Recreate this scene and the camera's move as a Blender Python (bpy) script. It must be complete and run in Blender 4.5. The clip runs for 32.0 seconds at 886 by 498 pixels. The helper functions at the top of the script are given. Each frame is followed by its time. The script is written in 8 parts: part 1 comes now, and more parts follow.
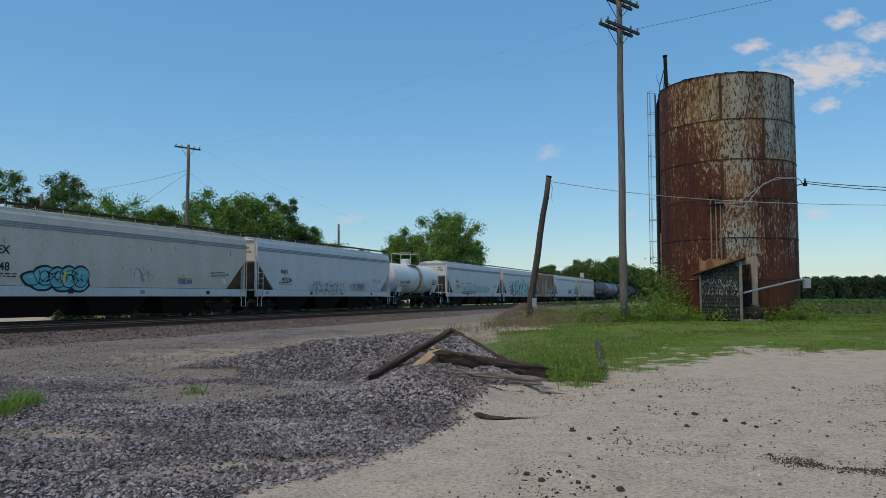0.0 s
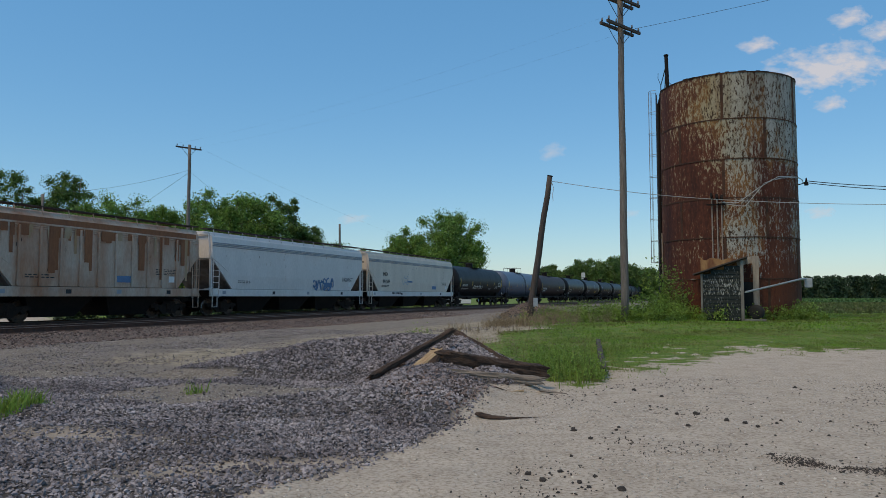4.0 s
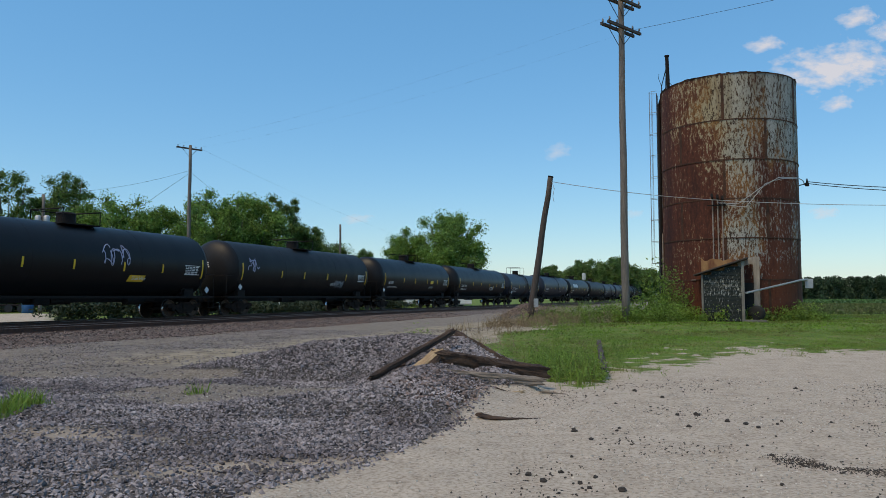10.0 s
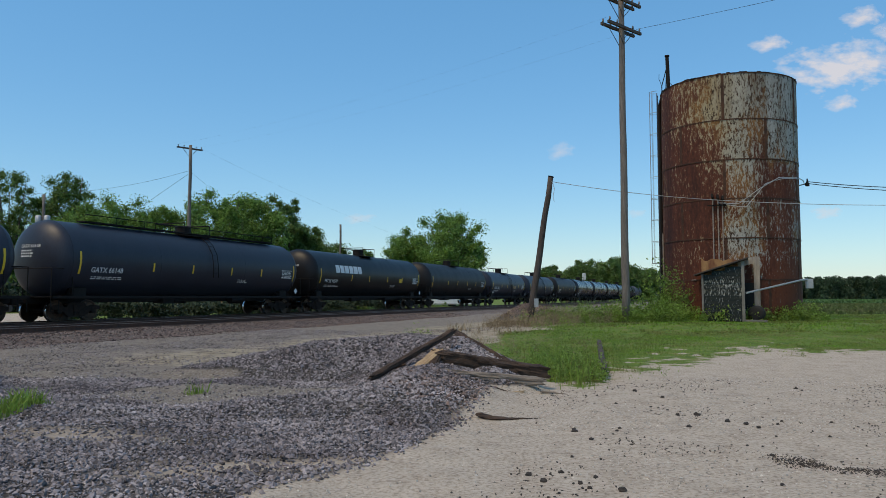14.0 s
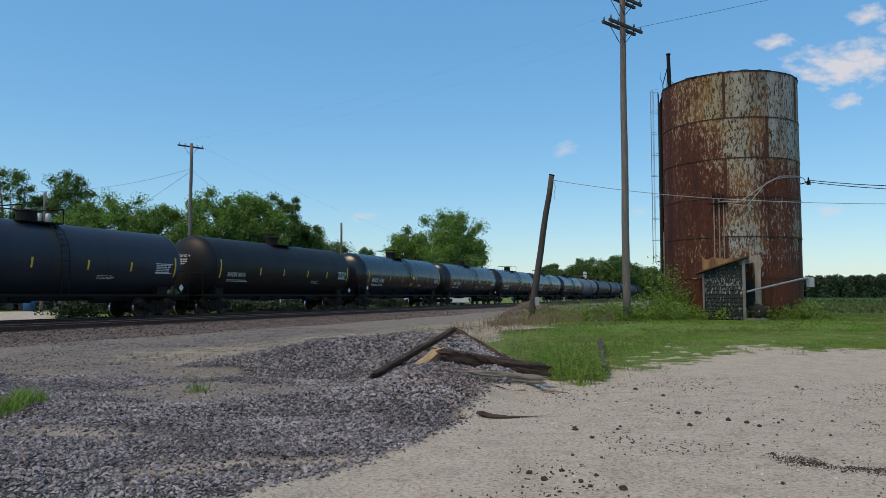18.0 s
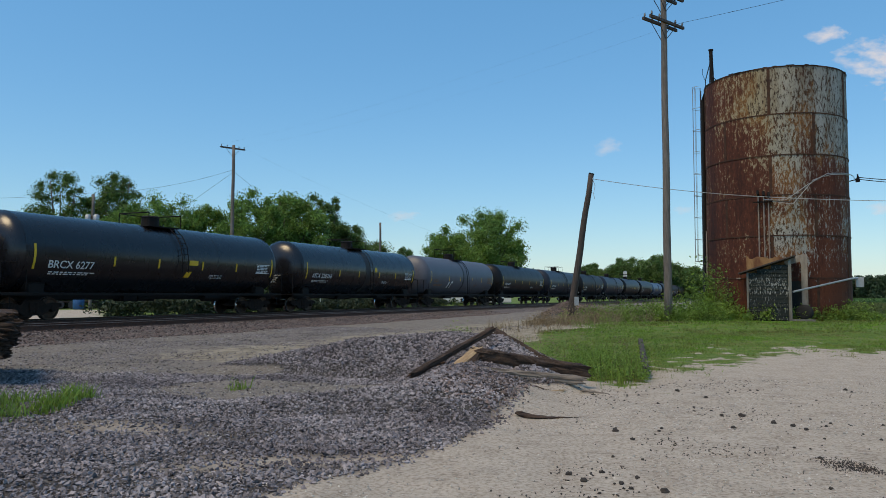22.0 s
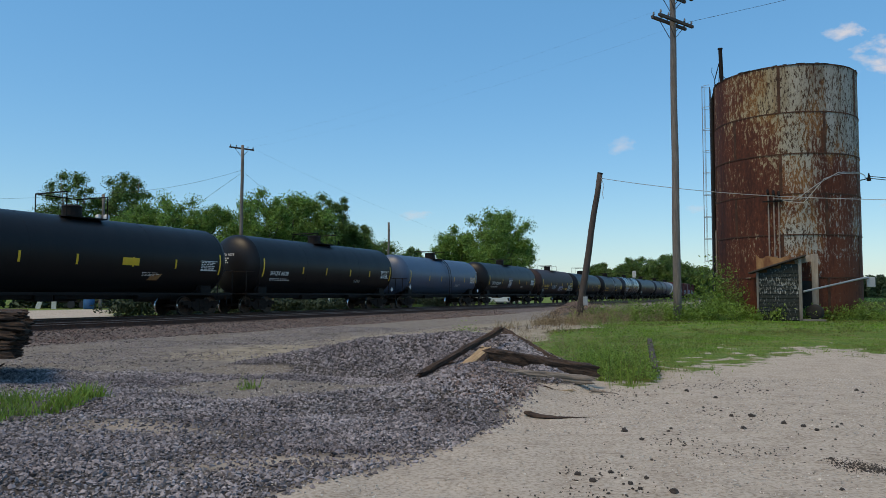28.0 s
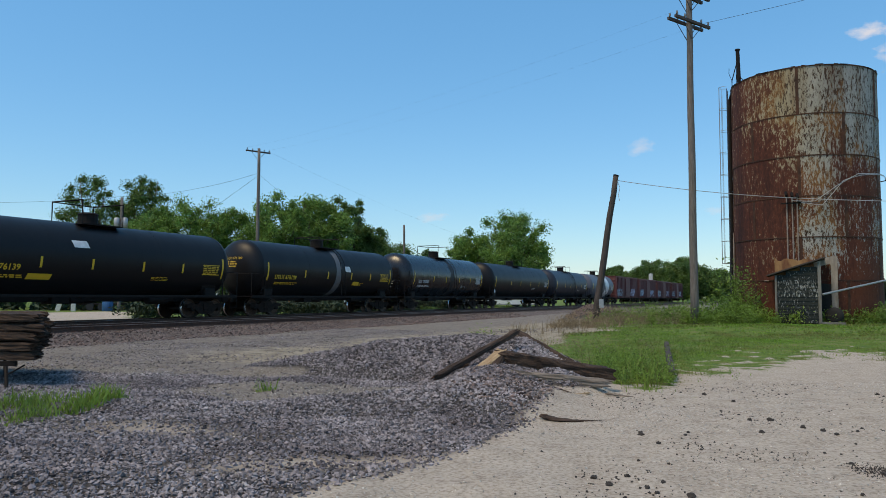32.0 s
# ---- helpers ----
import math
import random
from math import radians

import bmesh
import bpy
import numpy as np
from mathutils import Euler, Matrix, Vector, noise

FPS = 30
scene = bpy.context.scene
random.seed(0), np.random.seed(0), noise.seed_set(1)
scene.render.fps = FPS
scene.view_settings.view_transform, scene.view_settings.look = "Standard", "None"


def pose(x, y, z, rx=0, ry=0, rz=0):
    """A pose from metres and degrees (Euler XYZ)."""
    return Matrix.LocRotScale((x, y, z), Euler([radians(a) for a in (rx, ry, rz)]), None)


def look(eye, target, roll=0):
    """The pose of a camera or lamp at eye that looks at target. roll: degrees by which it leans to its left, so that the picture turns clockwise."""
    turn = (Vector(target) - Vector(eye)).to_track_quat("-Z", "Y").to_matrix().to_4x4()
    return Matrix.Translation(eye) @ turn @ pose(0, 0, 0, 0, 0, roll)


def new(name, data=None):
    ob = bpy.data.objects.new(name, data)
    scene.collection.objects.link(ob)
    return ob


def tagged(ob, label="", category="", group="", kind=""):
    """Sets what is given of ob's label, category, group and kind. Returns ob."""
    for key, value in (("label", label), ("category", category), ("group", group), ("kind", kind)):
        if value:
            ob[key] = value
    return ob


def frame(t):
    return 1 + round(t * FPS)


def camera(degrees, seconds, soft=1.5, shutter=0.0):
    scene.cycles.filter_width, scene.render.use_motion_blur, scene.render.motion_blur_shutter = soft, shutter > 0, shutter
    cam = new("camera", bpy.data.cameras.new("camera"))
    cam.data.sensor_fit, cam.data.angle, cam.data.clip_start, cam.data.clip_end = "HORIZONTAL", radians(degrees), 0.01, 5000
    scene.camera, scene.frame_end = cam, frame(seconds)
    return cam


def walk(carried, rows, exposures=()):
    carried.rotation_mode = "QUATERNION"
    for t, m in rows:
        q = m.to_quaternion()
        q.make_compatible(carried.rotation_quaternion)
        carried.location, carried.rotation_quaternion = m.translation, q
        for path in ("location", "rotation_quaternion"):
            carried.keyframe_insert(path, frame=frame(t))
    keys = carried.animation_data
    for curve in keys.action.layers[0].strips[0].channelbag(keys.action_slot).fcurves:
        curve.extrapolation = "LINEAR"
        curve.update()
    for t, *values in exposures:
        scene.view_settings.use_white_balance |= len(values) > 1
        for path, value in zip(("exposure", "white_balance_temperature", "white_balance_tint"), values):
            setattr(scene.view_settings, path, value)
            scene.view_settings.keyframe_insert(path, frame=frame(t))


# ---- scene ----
cam = camera(62.19, 32.0, 0.65)
EYE_Z = 1.6
PATH = [
    (0, pose(0, 0, 1.6, 93.700, -0.017, -0.010)),
    (0.5, pose(0, 0, 1.6, 93.701, -0.000, 0.002)),
    (1, pose(0, 0, 1.6, 93.696, 0.013, 0.006)),
    (1.5, pose(0, 0, 1.6, 93.686, 0.015, 0.007)),
    (2, pose(0, 0, 1.6, 93.674, 0.013, 0.007)),
    (2.5, pose(0, 0, 1.6, 93.669, 0.018, 0.008)),
    (3, pose(0, 0, 1.6, 93.673, 0.030, 0.025)),
    (3.5, pose(0, 0, 1.6, 93.683, 0.044, 0.065)),
    (5.5, pose(0, 0, 1.6, 93.665, -0.013, 0.125)),
    (6, pose(0, 0, 1.6, 93.705, -0.028, 0.150)),
    (6.5, pose(0, 0, 1.6, 93.715, -0.028, 0.174)),
    (7, pose(0, 0, 1.6, 93.709, -0.021, 0.196)),
    (7.5, pose(0, 0, 1.6, 93.704, -0.025, 0.193)),
    (8, pose(0, 0, 1.6, 93.703, -0.036, 0.164)),
    (8.5, pose(0, 0, 1.6, 93.707, -0.042, 0.148)),
    (9, pose(0, 0, 1.6, 93.715, -0.036, 0.144)),
    (9.5, pose(0, 0, 1.6, 93.722, -0.017, 0.135)),
    (10, pose(0, 0, 1.6, 93.725, -0.007, 0.123)),
    (10.5, pose(0, 0, 1.6, 93.723, -0.013, 0.112)),
    (11, pose(0, 0, 1.6, 93.723, -0.012, 0.109)),
    (11.5, pose(0, 0, 1.6, 93.727, -0.003, 0.109)),
    (12, pose(0, 0, 1.6, 93.732, -0.004, 0.107)),
    (12.5, pose(0, 0, 1.6, 93.736, -0.002, 0.112)),
    (13, pose(0, 0, 1.6, 93.734, 0.005, 0.120)),
    (13.5, pose(0, 0, 1.6, 93.730, 0.001, 0.129)),
    (14, pose(0, 0, 1.6, 93.724, -0.014, 0.139)),
    (14.5, pose(0, 0, 1.6, 93.723, -0.020, 0.148)),
    (16.5, pose(0, 0, 1.6, 93.691, -0.042, 0.176)),
    (17, pose(0, 0, 1.6, 93.693, -0.034, 0.180)),
    (17.5, pose(0, 0, 1.6, 93.659, -0.043, 0.181)),
    (18, pose(0, 0, 1.6, 93.598, -0.052, 0.203)),
    (18.5, pose(0, 0, 1.6, 93.565, -0.051, 0.262)),
    (19, pose(0, 0, 1.6, 93.552, -0.032, 0.483)),
    (19.5, pose(0, 0, 1.6, 93.536, -0.012, 0.908)),
    (20, pose(0, 0, 1.6, 93.533, -0.033, 1.370)),
    (20.5, pose(0, 0, 1.6, 93.554, -0.082, 1.808)),
    (21, pose(0, 0, 1.6, 93.577, -0.122, 2.284)),
    (21.5, pose(0, 0, 1.6, 93.581, -0.150, 2.789)),
    (22, pose(0, 0, 1.6, 93.560, -0.169, 3.200)),
    (22.5, pose(0, 0, 1.6, 93.527, -0.168, 3.456)),
    (23, pose(0, 0, 1.6, 93.519, -0.155, 3.616)),
    (23.5, pose(0, 0, 1.6, 93.535, -0.136, 3.730)),
    (24, pose(0, 0, 1.6, 93.558, -0.132, 3.811)),
    (24.5, pose(0, 0, 1.6, 93.579, -0.152, 3.851)),
    (25, pose(0, 0, 1.6, 93.577, -0.170, 3.861)),
    (25.5, pose(0, 0, 1.6, 93.542, -0.189, 3.862)),
    (27.5, pose(0, 0, 1.6, 93.523, -0.190, 3.853)),
    (28, pose(0, 0, 1.6, 93.536, -0.169, 3.858)),
    (28.5, pose(0, 0, 1.6, 93.540, -0.163, 3.863)),
    (29, pose(0, 0, 1.6, 93.541, -0.160, 3.880)),
    (29.5, pose(0, 0, 1.6, 93.575, -0.140, 3.879)),
    (30, pose(0, 0, 1.6, 93.634, -0.121, 3.889)),
    (30.5, pose(0, 0, 1.6, 93.654, -0.135, 4.062)),
    (31, pose(0, 0, 1.6, 93.648, -0.153, 4.373)),
    (31.5, pose(0, 0, 1.6, 93.672, -0.169, 4.692)),
    (32, pose(0, 0, 1.6, 93.731, -0.213, 5.051)),
]
walk(cam, PATH, ((0.0, -0.10), (6.2, -0.13), (7.0, 0.12), (8.0, 0.08), (9.0, 0.06), (13.0, 0.06), (19.0, 0.06), (25.0, 0.02), (28.0, 0.04), (31.0, 0.03), (32.0, 0.17)))

# ---------- world and light ----------
SUN_EL, SUN_AZ = 60.0, 226.0      # degrees; azimuth clockwise from +y


def make_world():
    w = bpy.data.worlds.new("sky")
    w.use_nodes = True
    nt = w.node_tree
    nt.nodes.clear()
    out = nt.nodes.new("ShaderNodeOutputWorld")
    bg = nt.nodes.new("ShaderNodeBackground")
    sky = nt.nodes.new("ShaderNodeTexSky")
    sky.sky_type, sky.sun_disc = "NISHITA", False
    sky.sun_elevation, sky.sun_rotation = radians(SUN_EL), radians(SUN_AZ)
    sky.altitude, sky.air_density, sky.dust_density, sky.ozone_density = 200, 1.3, 0.2, 1.0
    bg.inputs[1].default_value = 0.135
    clear = nt.nodes.new("ShaderNodeMix")
    clear.data_type, clear.blend_type = "RGBA", "MULTIPLY"
    clear.inputs[0].default_value, clear.inputs[7].default_value = 1.0, (0.51, 0.57, 0.635, 1)
    nt.links.new(sky.outputs[0], clear.inputs[6])
    haze = nt.nodes.new("ShaderNodeMix")
    haze.data_type, haze.blend_type = "RGBA", "ADD"
    haze.inputs[0].default_value, haze.inputs[7].default_value = 1.0, (0.57, 1.26, 2.0, 1)
    deep = nt.nodes.new("ShaderNodeHueSaturation")
    deep.inputs["Saturation"].default_value = 1.15
    nt.links.new(clear.outputs[2], haze.inputs[6])
    nt.links.new(haze.outputs[2], deep.inputs["Color"])
    nt.links.new(deep.outputs[0], bg.inputs[0])
    nt.links.new(bg.outputs[0], out.inputs[0])
    scene.world = w


make_world()
sun = new("sun", bpy.data.lights.new("sun", "SUN"))
sun.data.energy, sun.data.angle, sun.data.color = 2.45, radians(24), (1.0, 0.775, 0.48)
sun.matrix_world = look((40 * math.sin(radians(SUN_AZ)), 40 * math.cos(radians(SUN_AZ)), 40 * math.tan(radians(SUN_EL))), (0, 0, 0))

# ---------- the plan ----------
ALPHA = radians(21.1)                       # bearing of the railway
DIR = Vector((math.sin(ALPHA), math.cos(ALPHA), 0))
NEAR = Vector((math.cos(ALPHA), -math.sin(ALPHA), 0))   # from the tracks towards the camera
Q_TRAIN, Q_NEAR = 27.5, 23.2                # distances of both track centres
RAIL_Z = 0.54
SPEED = 21.39                               # metres a second
SILO = (14.50, 37.28)
SILO_R, SILO_Z, SILO_TOP = 3.25, 0.5, 12.3


def on_track(s, q, z=0.0):
    """s along the railway, q across it from the camera's line."""
    p = DIR * s - NEAR * q
    return Vector((p.x, p.y, z))


# ---------- materials ----------
def material(name, col, rough=0.8, metal=0.0, scale=6.0, vary=0.25, bump=0.2, second=None, mix=0.35, fine=60.0, spec=0.4, rnd=0.0, island=False, stretch=None, coat=0.0, thin=0.0, shift=0.0):
    """Noise at two scales over a base colour; second: the colour of stains or wear."""
    m = bpy.data.materials.new(name)
    m.use_nodes = True
    nt = m.node_tree
    n, l = nt.nodes, nt.links
    b = n["Principled BSDF"]
    b.inputs["Roughness"].default_value, b.inputs["Metallic"].default_value = rough, metal
    b.inputs["Specular IOR Level"].default_value = spec
    b.inputs["Coat Weight"].default_value = coat
    tc = n.new("ShaderNodeTexCoord")
    mp = n.new("ShaderNodeMapping")
    l.new(tc.outputs["Object"], mp.inputs[0])
    if stretch:
        mp.inputs["Scale"].default_value = stretch
    big = n.new("ShaderNodeTexNoise")
    big.inputs["Scale"].default_value, big.inputs["Detail"].default_value, big.inputs["Roughness"].default_value = scale, 6, 0.62
    small = n.new("ShaderNodeTexNoise")
    small.inputs["Scale"].default_value, small.inputs["Detail"].default_value = fine, 3
    l.new(mp.outputs[0], big.inputs[0])
    l.new(mp.outputs[0], small.inputs[0])
    ramp = n.new("ShaderNodeValToRGB")
    ramp.color_ramp.elements[0].position, ramp.color_ramp.elements[1].position = 0.5 + shift - mix * 0.5, 0.5 + shift + mix * 0.5
    c2 = second if second else tuple(c * (1 - vary) for c in col)
    ramp.color_ramp.elements[0].color = (*c2, 1)
    ramp.color_ramp.elements[1].color = (*col, 1)
    l.new(big.outputs["Fac"], ramp.inputs[0])
    hsv = n.new("ShaderNodeHueSaturation")
    l.new(ramp.outputs[0], hsv.inputs["Color"])
    val = n.new("ShaderNodeMapRange")
    val.inputs["To Min"].default_value, val.inputs["To Max"].default_value = 1 - vary, 1 + vary
    l.new(small.outputs["Fac"], val.inputs[0])
    last = val.outputs[0]
    if rnd or island:
        src = n.new("ShaderNodeNewGeometry") if island else n.new("ShaderNodeObjectInfo")
        r2 = n.new("ShaderNodeMapRange")
        r2.inputs["To Min"].default_value, r2.inputs["To Max"].default_value = 1 - rnd, 1 + rnd
        l.new(src.outputs["Random Per Island" if island else "Random"], r2.inputs[0])
        mul = n.new("ShaderNodeMath")
        mul.operation = "MULTIPLY"
        l.new(last, mul.inputs[0])
        l.new(r2.outputs[0], mul.inputs[1])
        last = mul.outputs[0]
    l.new(last, hsv.inputs["Value"])
    l.new(hsv.outputs[0], b.inputs["Base Color"])
    if bump:
        bp = n.new("ShaderNodeBump")
        bp.inputs["Strength"].default_value, bp.inputs["Distance"].default_value = bump, 0.02
        l.new(small.outputs["Fac"], bp.inputs["Height"])
        l.new(bp.outputs[0], b.inputs["Normal"])
    rr = n.new("ShaderNodeMapRange")
    rr.inputs["To Min"].default_value, rr.inputs["To Max"].default_value = max(0, rough - 0.08), min(1, rough + 0.08)
    l.new(big.outputs["Fac"], rr.inputs[0])
    l.new(rr.outputs[0], b.inputs["Roughness"])
    if thin:
        tr, mx = n.new("ShaderNodeBsdfTranslucent"), n.new("ShaderNodeMixShader")
        mx.inputs[0].default_value = thin
        l.new(hsv.outputs[0], tr.inputs[0])
        l.new(b.outputs[0], mx.inputs[1])
        l.new(tr.outputs[0], mx.inputs[2])
        l.new(mx.outputs[0], n["Material Output"].inputs[0])
    return m


M = {}
M["steel_dark"] = material("dark_steel", (0.011, 0.0105, 0.010), 0.7, 0.0, 3, 0.3, 0.1, (0.018, 0.013, 0.011), spec=0.15)
M["truck"] = material("bogie_grime", (0.016, 0.013, 0.0115), 0.85, 0.0, 5, 0.35, 0.25, (0.034, 0.021, 0.015), spec=0.15)
M["wheel"] = material("wheel_steel", (0.035, 0.029, 0.026), 0.5, 0.6, 5, 0.3, 0.1, (0.09, 0.05, 0.03))
M["tread"] = material("bright_tread", (0.5, 0.5, 0.5), 0.25, 0.9, 5, 0.1, 0.05)
M["rail"] = material("rusty_rail", (0.14, 0.065, 0.04), 0.75, 0.3, 8, 0.3, 0.2, (0.06, 0.035, 0.028))
M["railhead"] = material("worn_rail_head", (0.22, 0.17, 0.14), 0.5, 0.6, 8, 0.2, 0.05)
M["tie"] = material("creosoted_sleeper", (0.10, 0.075, 0.06), 0.9, 0, 9, 0.3, 0.4, (0.05, 0.038, 0.03), rnd=0.25)
# grime, and the shade under the hopper ends, in one colour
M["slope_grime_shade"] = material("grimy_shaded_slope_sheet", (0.17, 0.15, 0.135), 0.8, 0, 2, 0.3, 0.1, (0.075, 0.06, 0.05))
M["board_brown"] = material("rusty_running_board", (0.085, 0.06, 0.045), 0.85, 0.1, 4, 0.3, 0.1, (0.045, 0.032, 0.026))
M["white_paint"] = material("white_lettering", (0.78, 0.78, 0.76), 0.6, 0, 4, 0.12, 0, (0.6, 0.6, 0.58))
M["yellow"] = material("yellow_reflective", (0.80, 0.50, 0.03), 0.45, 0, 4, 0.1, 0)
M["black_letter"] = material("black_lettering", (0.02, 0.02, 0.025), 0.6, 0, 4, 0.1, 0)
M["wood_pole"] = material("weathered_pole", (0.20, 0.175, 0.155), 0.9, 0, 3, 0.25, 0.4, (0.105, 0.09, 0.078), stretch=(6, 6, 0.7), fine=40)
M["wood_dark"] = material("dark_weathered_wood", (0.10, 0.08, 0.07), 0.9, 0, 3, 0.3, 0.4, (0.045, 0.035, 0.03), stretch=(6, 6, 0.7), fine=40)
M["insulator"] = material("insulator_glass", (0.16, 0.15, 0.14), 0.3, 0, 4, 0.1, 0)
M["wire"] = material("wire_metal", (0.06, 0.06, 0.065), 0.5, 0.4, 4, 0.1, 0)
M["wire_pale"] = material("pale_cable", (0.45, 0.45, 0.45), 0.5, 0.2, 4, 0.1, 0)
M["galv"] = material("galvanised_steel", (0.42, 0.43, 0.44), 0.5, 0.5, 6, 0.2, 0.1)
M["bark"] = material("tree_bark", (0.16, 0.13, 0.10), 0.95, 0, 5, 0.3, 0.5, (0.08, 0.065, 0.05))
M["leaf"] = material("green_leaves", (0.205, 0.335, 0.062), 0.55, 0, 0.25, 0.3, 0, (0.125, 0.215, 0.05), mix=0.6, fine=2.0, rnd=0.55, island=True, thin=0.4)
M["leaf_dark"] = material("deep_green_leaves", (0.14, 0.225, 0.052), 0.55, 0, 0.25, 0.3, 0, (0.085, 0.14, 0.04), mix=0.6, fine=2.0, rnd=0.55, island=True, thin=0.4)
M["leaf_far"] = material("distant_leaves", (0.042, 0.072, 0.03), 0.8, 0, 0.05, 0.3, 0, (0.035, 0.065, 0.035), mix=0.6, fine=0.6, rnd=0.5, island=True)
M["grass"] = material("grass_blades", (0.18, 0.325, 0.03), 0.6, 0, 0.45, 0.2, 0, (0.19, 0.185, 0.055), mix=0.26, fine=3.0, rnd=0.45, island=True, thin=0.4)
M["rough_grass"] = material("rough_olive_grass", (0.085, 0.13, 0.028), 0.7, 0, 0.1, 0.25, 0, (0.13, 0.125, 0.05), mix=0.4, fine=1.0, rnd=0.4, island=True, thin=0.3)
M["tuft"] = material("bright_tuft_blades", (0.22, 0.36, 0.04), 0.6, 0, 0.9, 0.2, 0, (0.16, 0.22, 0.05), mix=0.5, fine=3.0, rnd=0.4, island=True, thin=0.4)
M["dry_grass"] = material("dry_grass_stems", (0.30, 0.235, 0.14), 0.8, 0, 0.8, 0.2, 0, (0.20, 0.15, 0.09), fine=3.0, rnd=0.4, island=True)
M["weed"] = material("weed_leaves", (0.22, 0.33, 0.05), 0.6, 0, 0.8, 0.25, 0, (0.13, 0.20, 0.04), fine=3.0, rnd=0.5, island=True, thin=0.4)
M["stone"] = material("crushed_stone", (0.285, 0.256, 0.256), 0.85, 0, 0.6, 0.35, 0.3, (0.11, 0.094, 0.099), mix=0.35, fine=30, rnd=0.72, island=True)
M["stone_red"] = material("reddish_ballast_stone", (0.185, 0.145, 0.128), 0.85, 0, 0.7, 0.3, 0.3, (0.12, 0.08, 0.068), mix=0.4, fine=30, rnd=0.85, island=True)
# shade of trees and train is put into this very dark leaf colour
M["brush_shade"] = material("shade_painted_brush_leaves", (0.042, 0.062, 0.03), 0.8, 0, 0.2, 0.3, 0, (0.028, 0.042, 0.022), mix=0.6, fine=1.0, rnd=0.5, island=True)
M["clod"] = material("dark_dirt_clod", (0.065, 0.055, 0.048), 0.95, 0, 9, 0.3, 0.5, fine=50)


# ---------- mesh helpers ----------
def link_mesh(name, bm, mat, parent=None, label="", smooth=False):
    me = bpy.data.meshes.new(name)
    bm.to_mesh(me)
    bm.free()
    if mat:
        me.materials.append(mat)
    if smooth:
        me.polygons.foreach_set("use_smooth", [True] * len(me.polygons))
    ob = new(name, me)
    ob.parent = parent
    if label:
        ob["label"] = label
    return ob


def part(name, bm, mat, parent, label="", smooth=False):
    return link_mesh(name, bm, mat, parent, label, smooth)


def share(name, me, parent, m=None, label=""):
    ob = new(name, me)
    ob.parent = parent
    if m is not None:
        ob.matrix_basis = m
    if label:
        ob["label"] = label
    return ob


def mesh_of(bm, name, mat, smooth=False):
    me = bpy.data.meshes.new(name)
    bm.to_mesh(me)
    bm.free()
    me.materials.append(mat)
    if smooth:
        me.polygons.foreach_set("use_smooth", [True] * len(me.polygons))
    return me


def raw_mesh(name, verts, faces, mat, smooth=False):
    """verts (n,3) and faces (m,k) arrays, all faces with k corners."""
    me = bpy.data.meshes.new(name)
    verts, faces = np.asarray(verts, dtype=np.float32), np.asarray(faces, dtype=np.int32)
    k = faces.shape[1]
    me.vertices.add(len(verts))
    me.vertices.foreach_set("co", verts.ravel())
    me.loops.add(faces.size)
    me.loops.foreach_set("vertex_index", faces.ravel())
    me.polygons.add(len(faces))
    me.polygons.foreach_set("loop_start", np.arange(0, faces.size, k, dtype=np.int32))
    me.update(calc_edges=True)
    if mat:
        me.materials.append(mat)
    me.polygons.foreach_set("use_smooth", np.full(len(faces), smooth, dtype=bool))
    return me


def box(bm, x0, x1, y0, y1, z0, z1, bev=0.0):
    m = Matrix.Translation(((x0 + x1) / 2, (y0 + y1) / 2, (z0 + z1) / 2)) @ Matrix.Diagonal((x1 - x0, y1 - y0, z1 - z0, 1))
    r = bmesh.ops.create_cube(bm, size=1.0, matrix=m)
    if bev:
        es = list({e for v in r["verts"] for e in v.link_edges})
        bmesh.ops.bevel(bm, geom=es, offset=bev, segments=1, affect="EDGES")


def tube(bm, p, q, r0, r1=None, seg=8, caps=True):
    p, q = Vector(p), Vector(q)
    r1 = r0 if r1 is None else r1
    d = q - p
    m = Matrix.Translation((p + q) / 2) @ d.to_track_quat("Z", "Y").to_matrix().to_4x4()
    bmesh.ops.create_cone(bm, cap_ends=caps, segments=seg, radius1=r0, radius2=r1, depth=d.length, matrix=m)


def pipe(bm, pts, r, seg=6, r1=None):
    """One swept tube through the points, with closed ends."""
    pts = [Vector(p) for p in pts]
    n = len(pts)
    ref = None
    rings = []
    for i, p in enumerate(pts):
        d = (pts[min(i + 1, n - 1)] - pts[max(i - 1, 0)]).normalized()
        if ref is None:
            ref = Vector((0, 0, 1)) if abs(d.z) < 0.9 else Vector((1, 0, 0))
        u = (ref - d * ref.dot(d)).normalized()
        ref = u
        v = d.cross(u)
        k = 1.0
        if 0 < i < n - 1:
            c = (pts[i + 1] - p).normalized().dot((p - pts[i - 1]).normalized())
            k = min(1.5, 1 / max(0.5, math.sqrt(max(0.0, (1 + c) / 2))))
        rr = (r if r1 is None else r + (r1 - r) * i / (n - 1)) * k
        rings.append([bm.verts.new(p + (u * math.cos(6.28319 * j / seg) + v * math.sin(6.28319 * j / seg)) * rr) for j in range(seg)])
    for a, b in zip(rings[:-1], rings[1:]):
        for j in range(seg):
            q = (j + 1) % seg
            bm.faces.new((a[j], a[q], b[q], b[j]))
    bm.faces.new(rings[0][::-1])
    bm.faces.new(rings[-1])


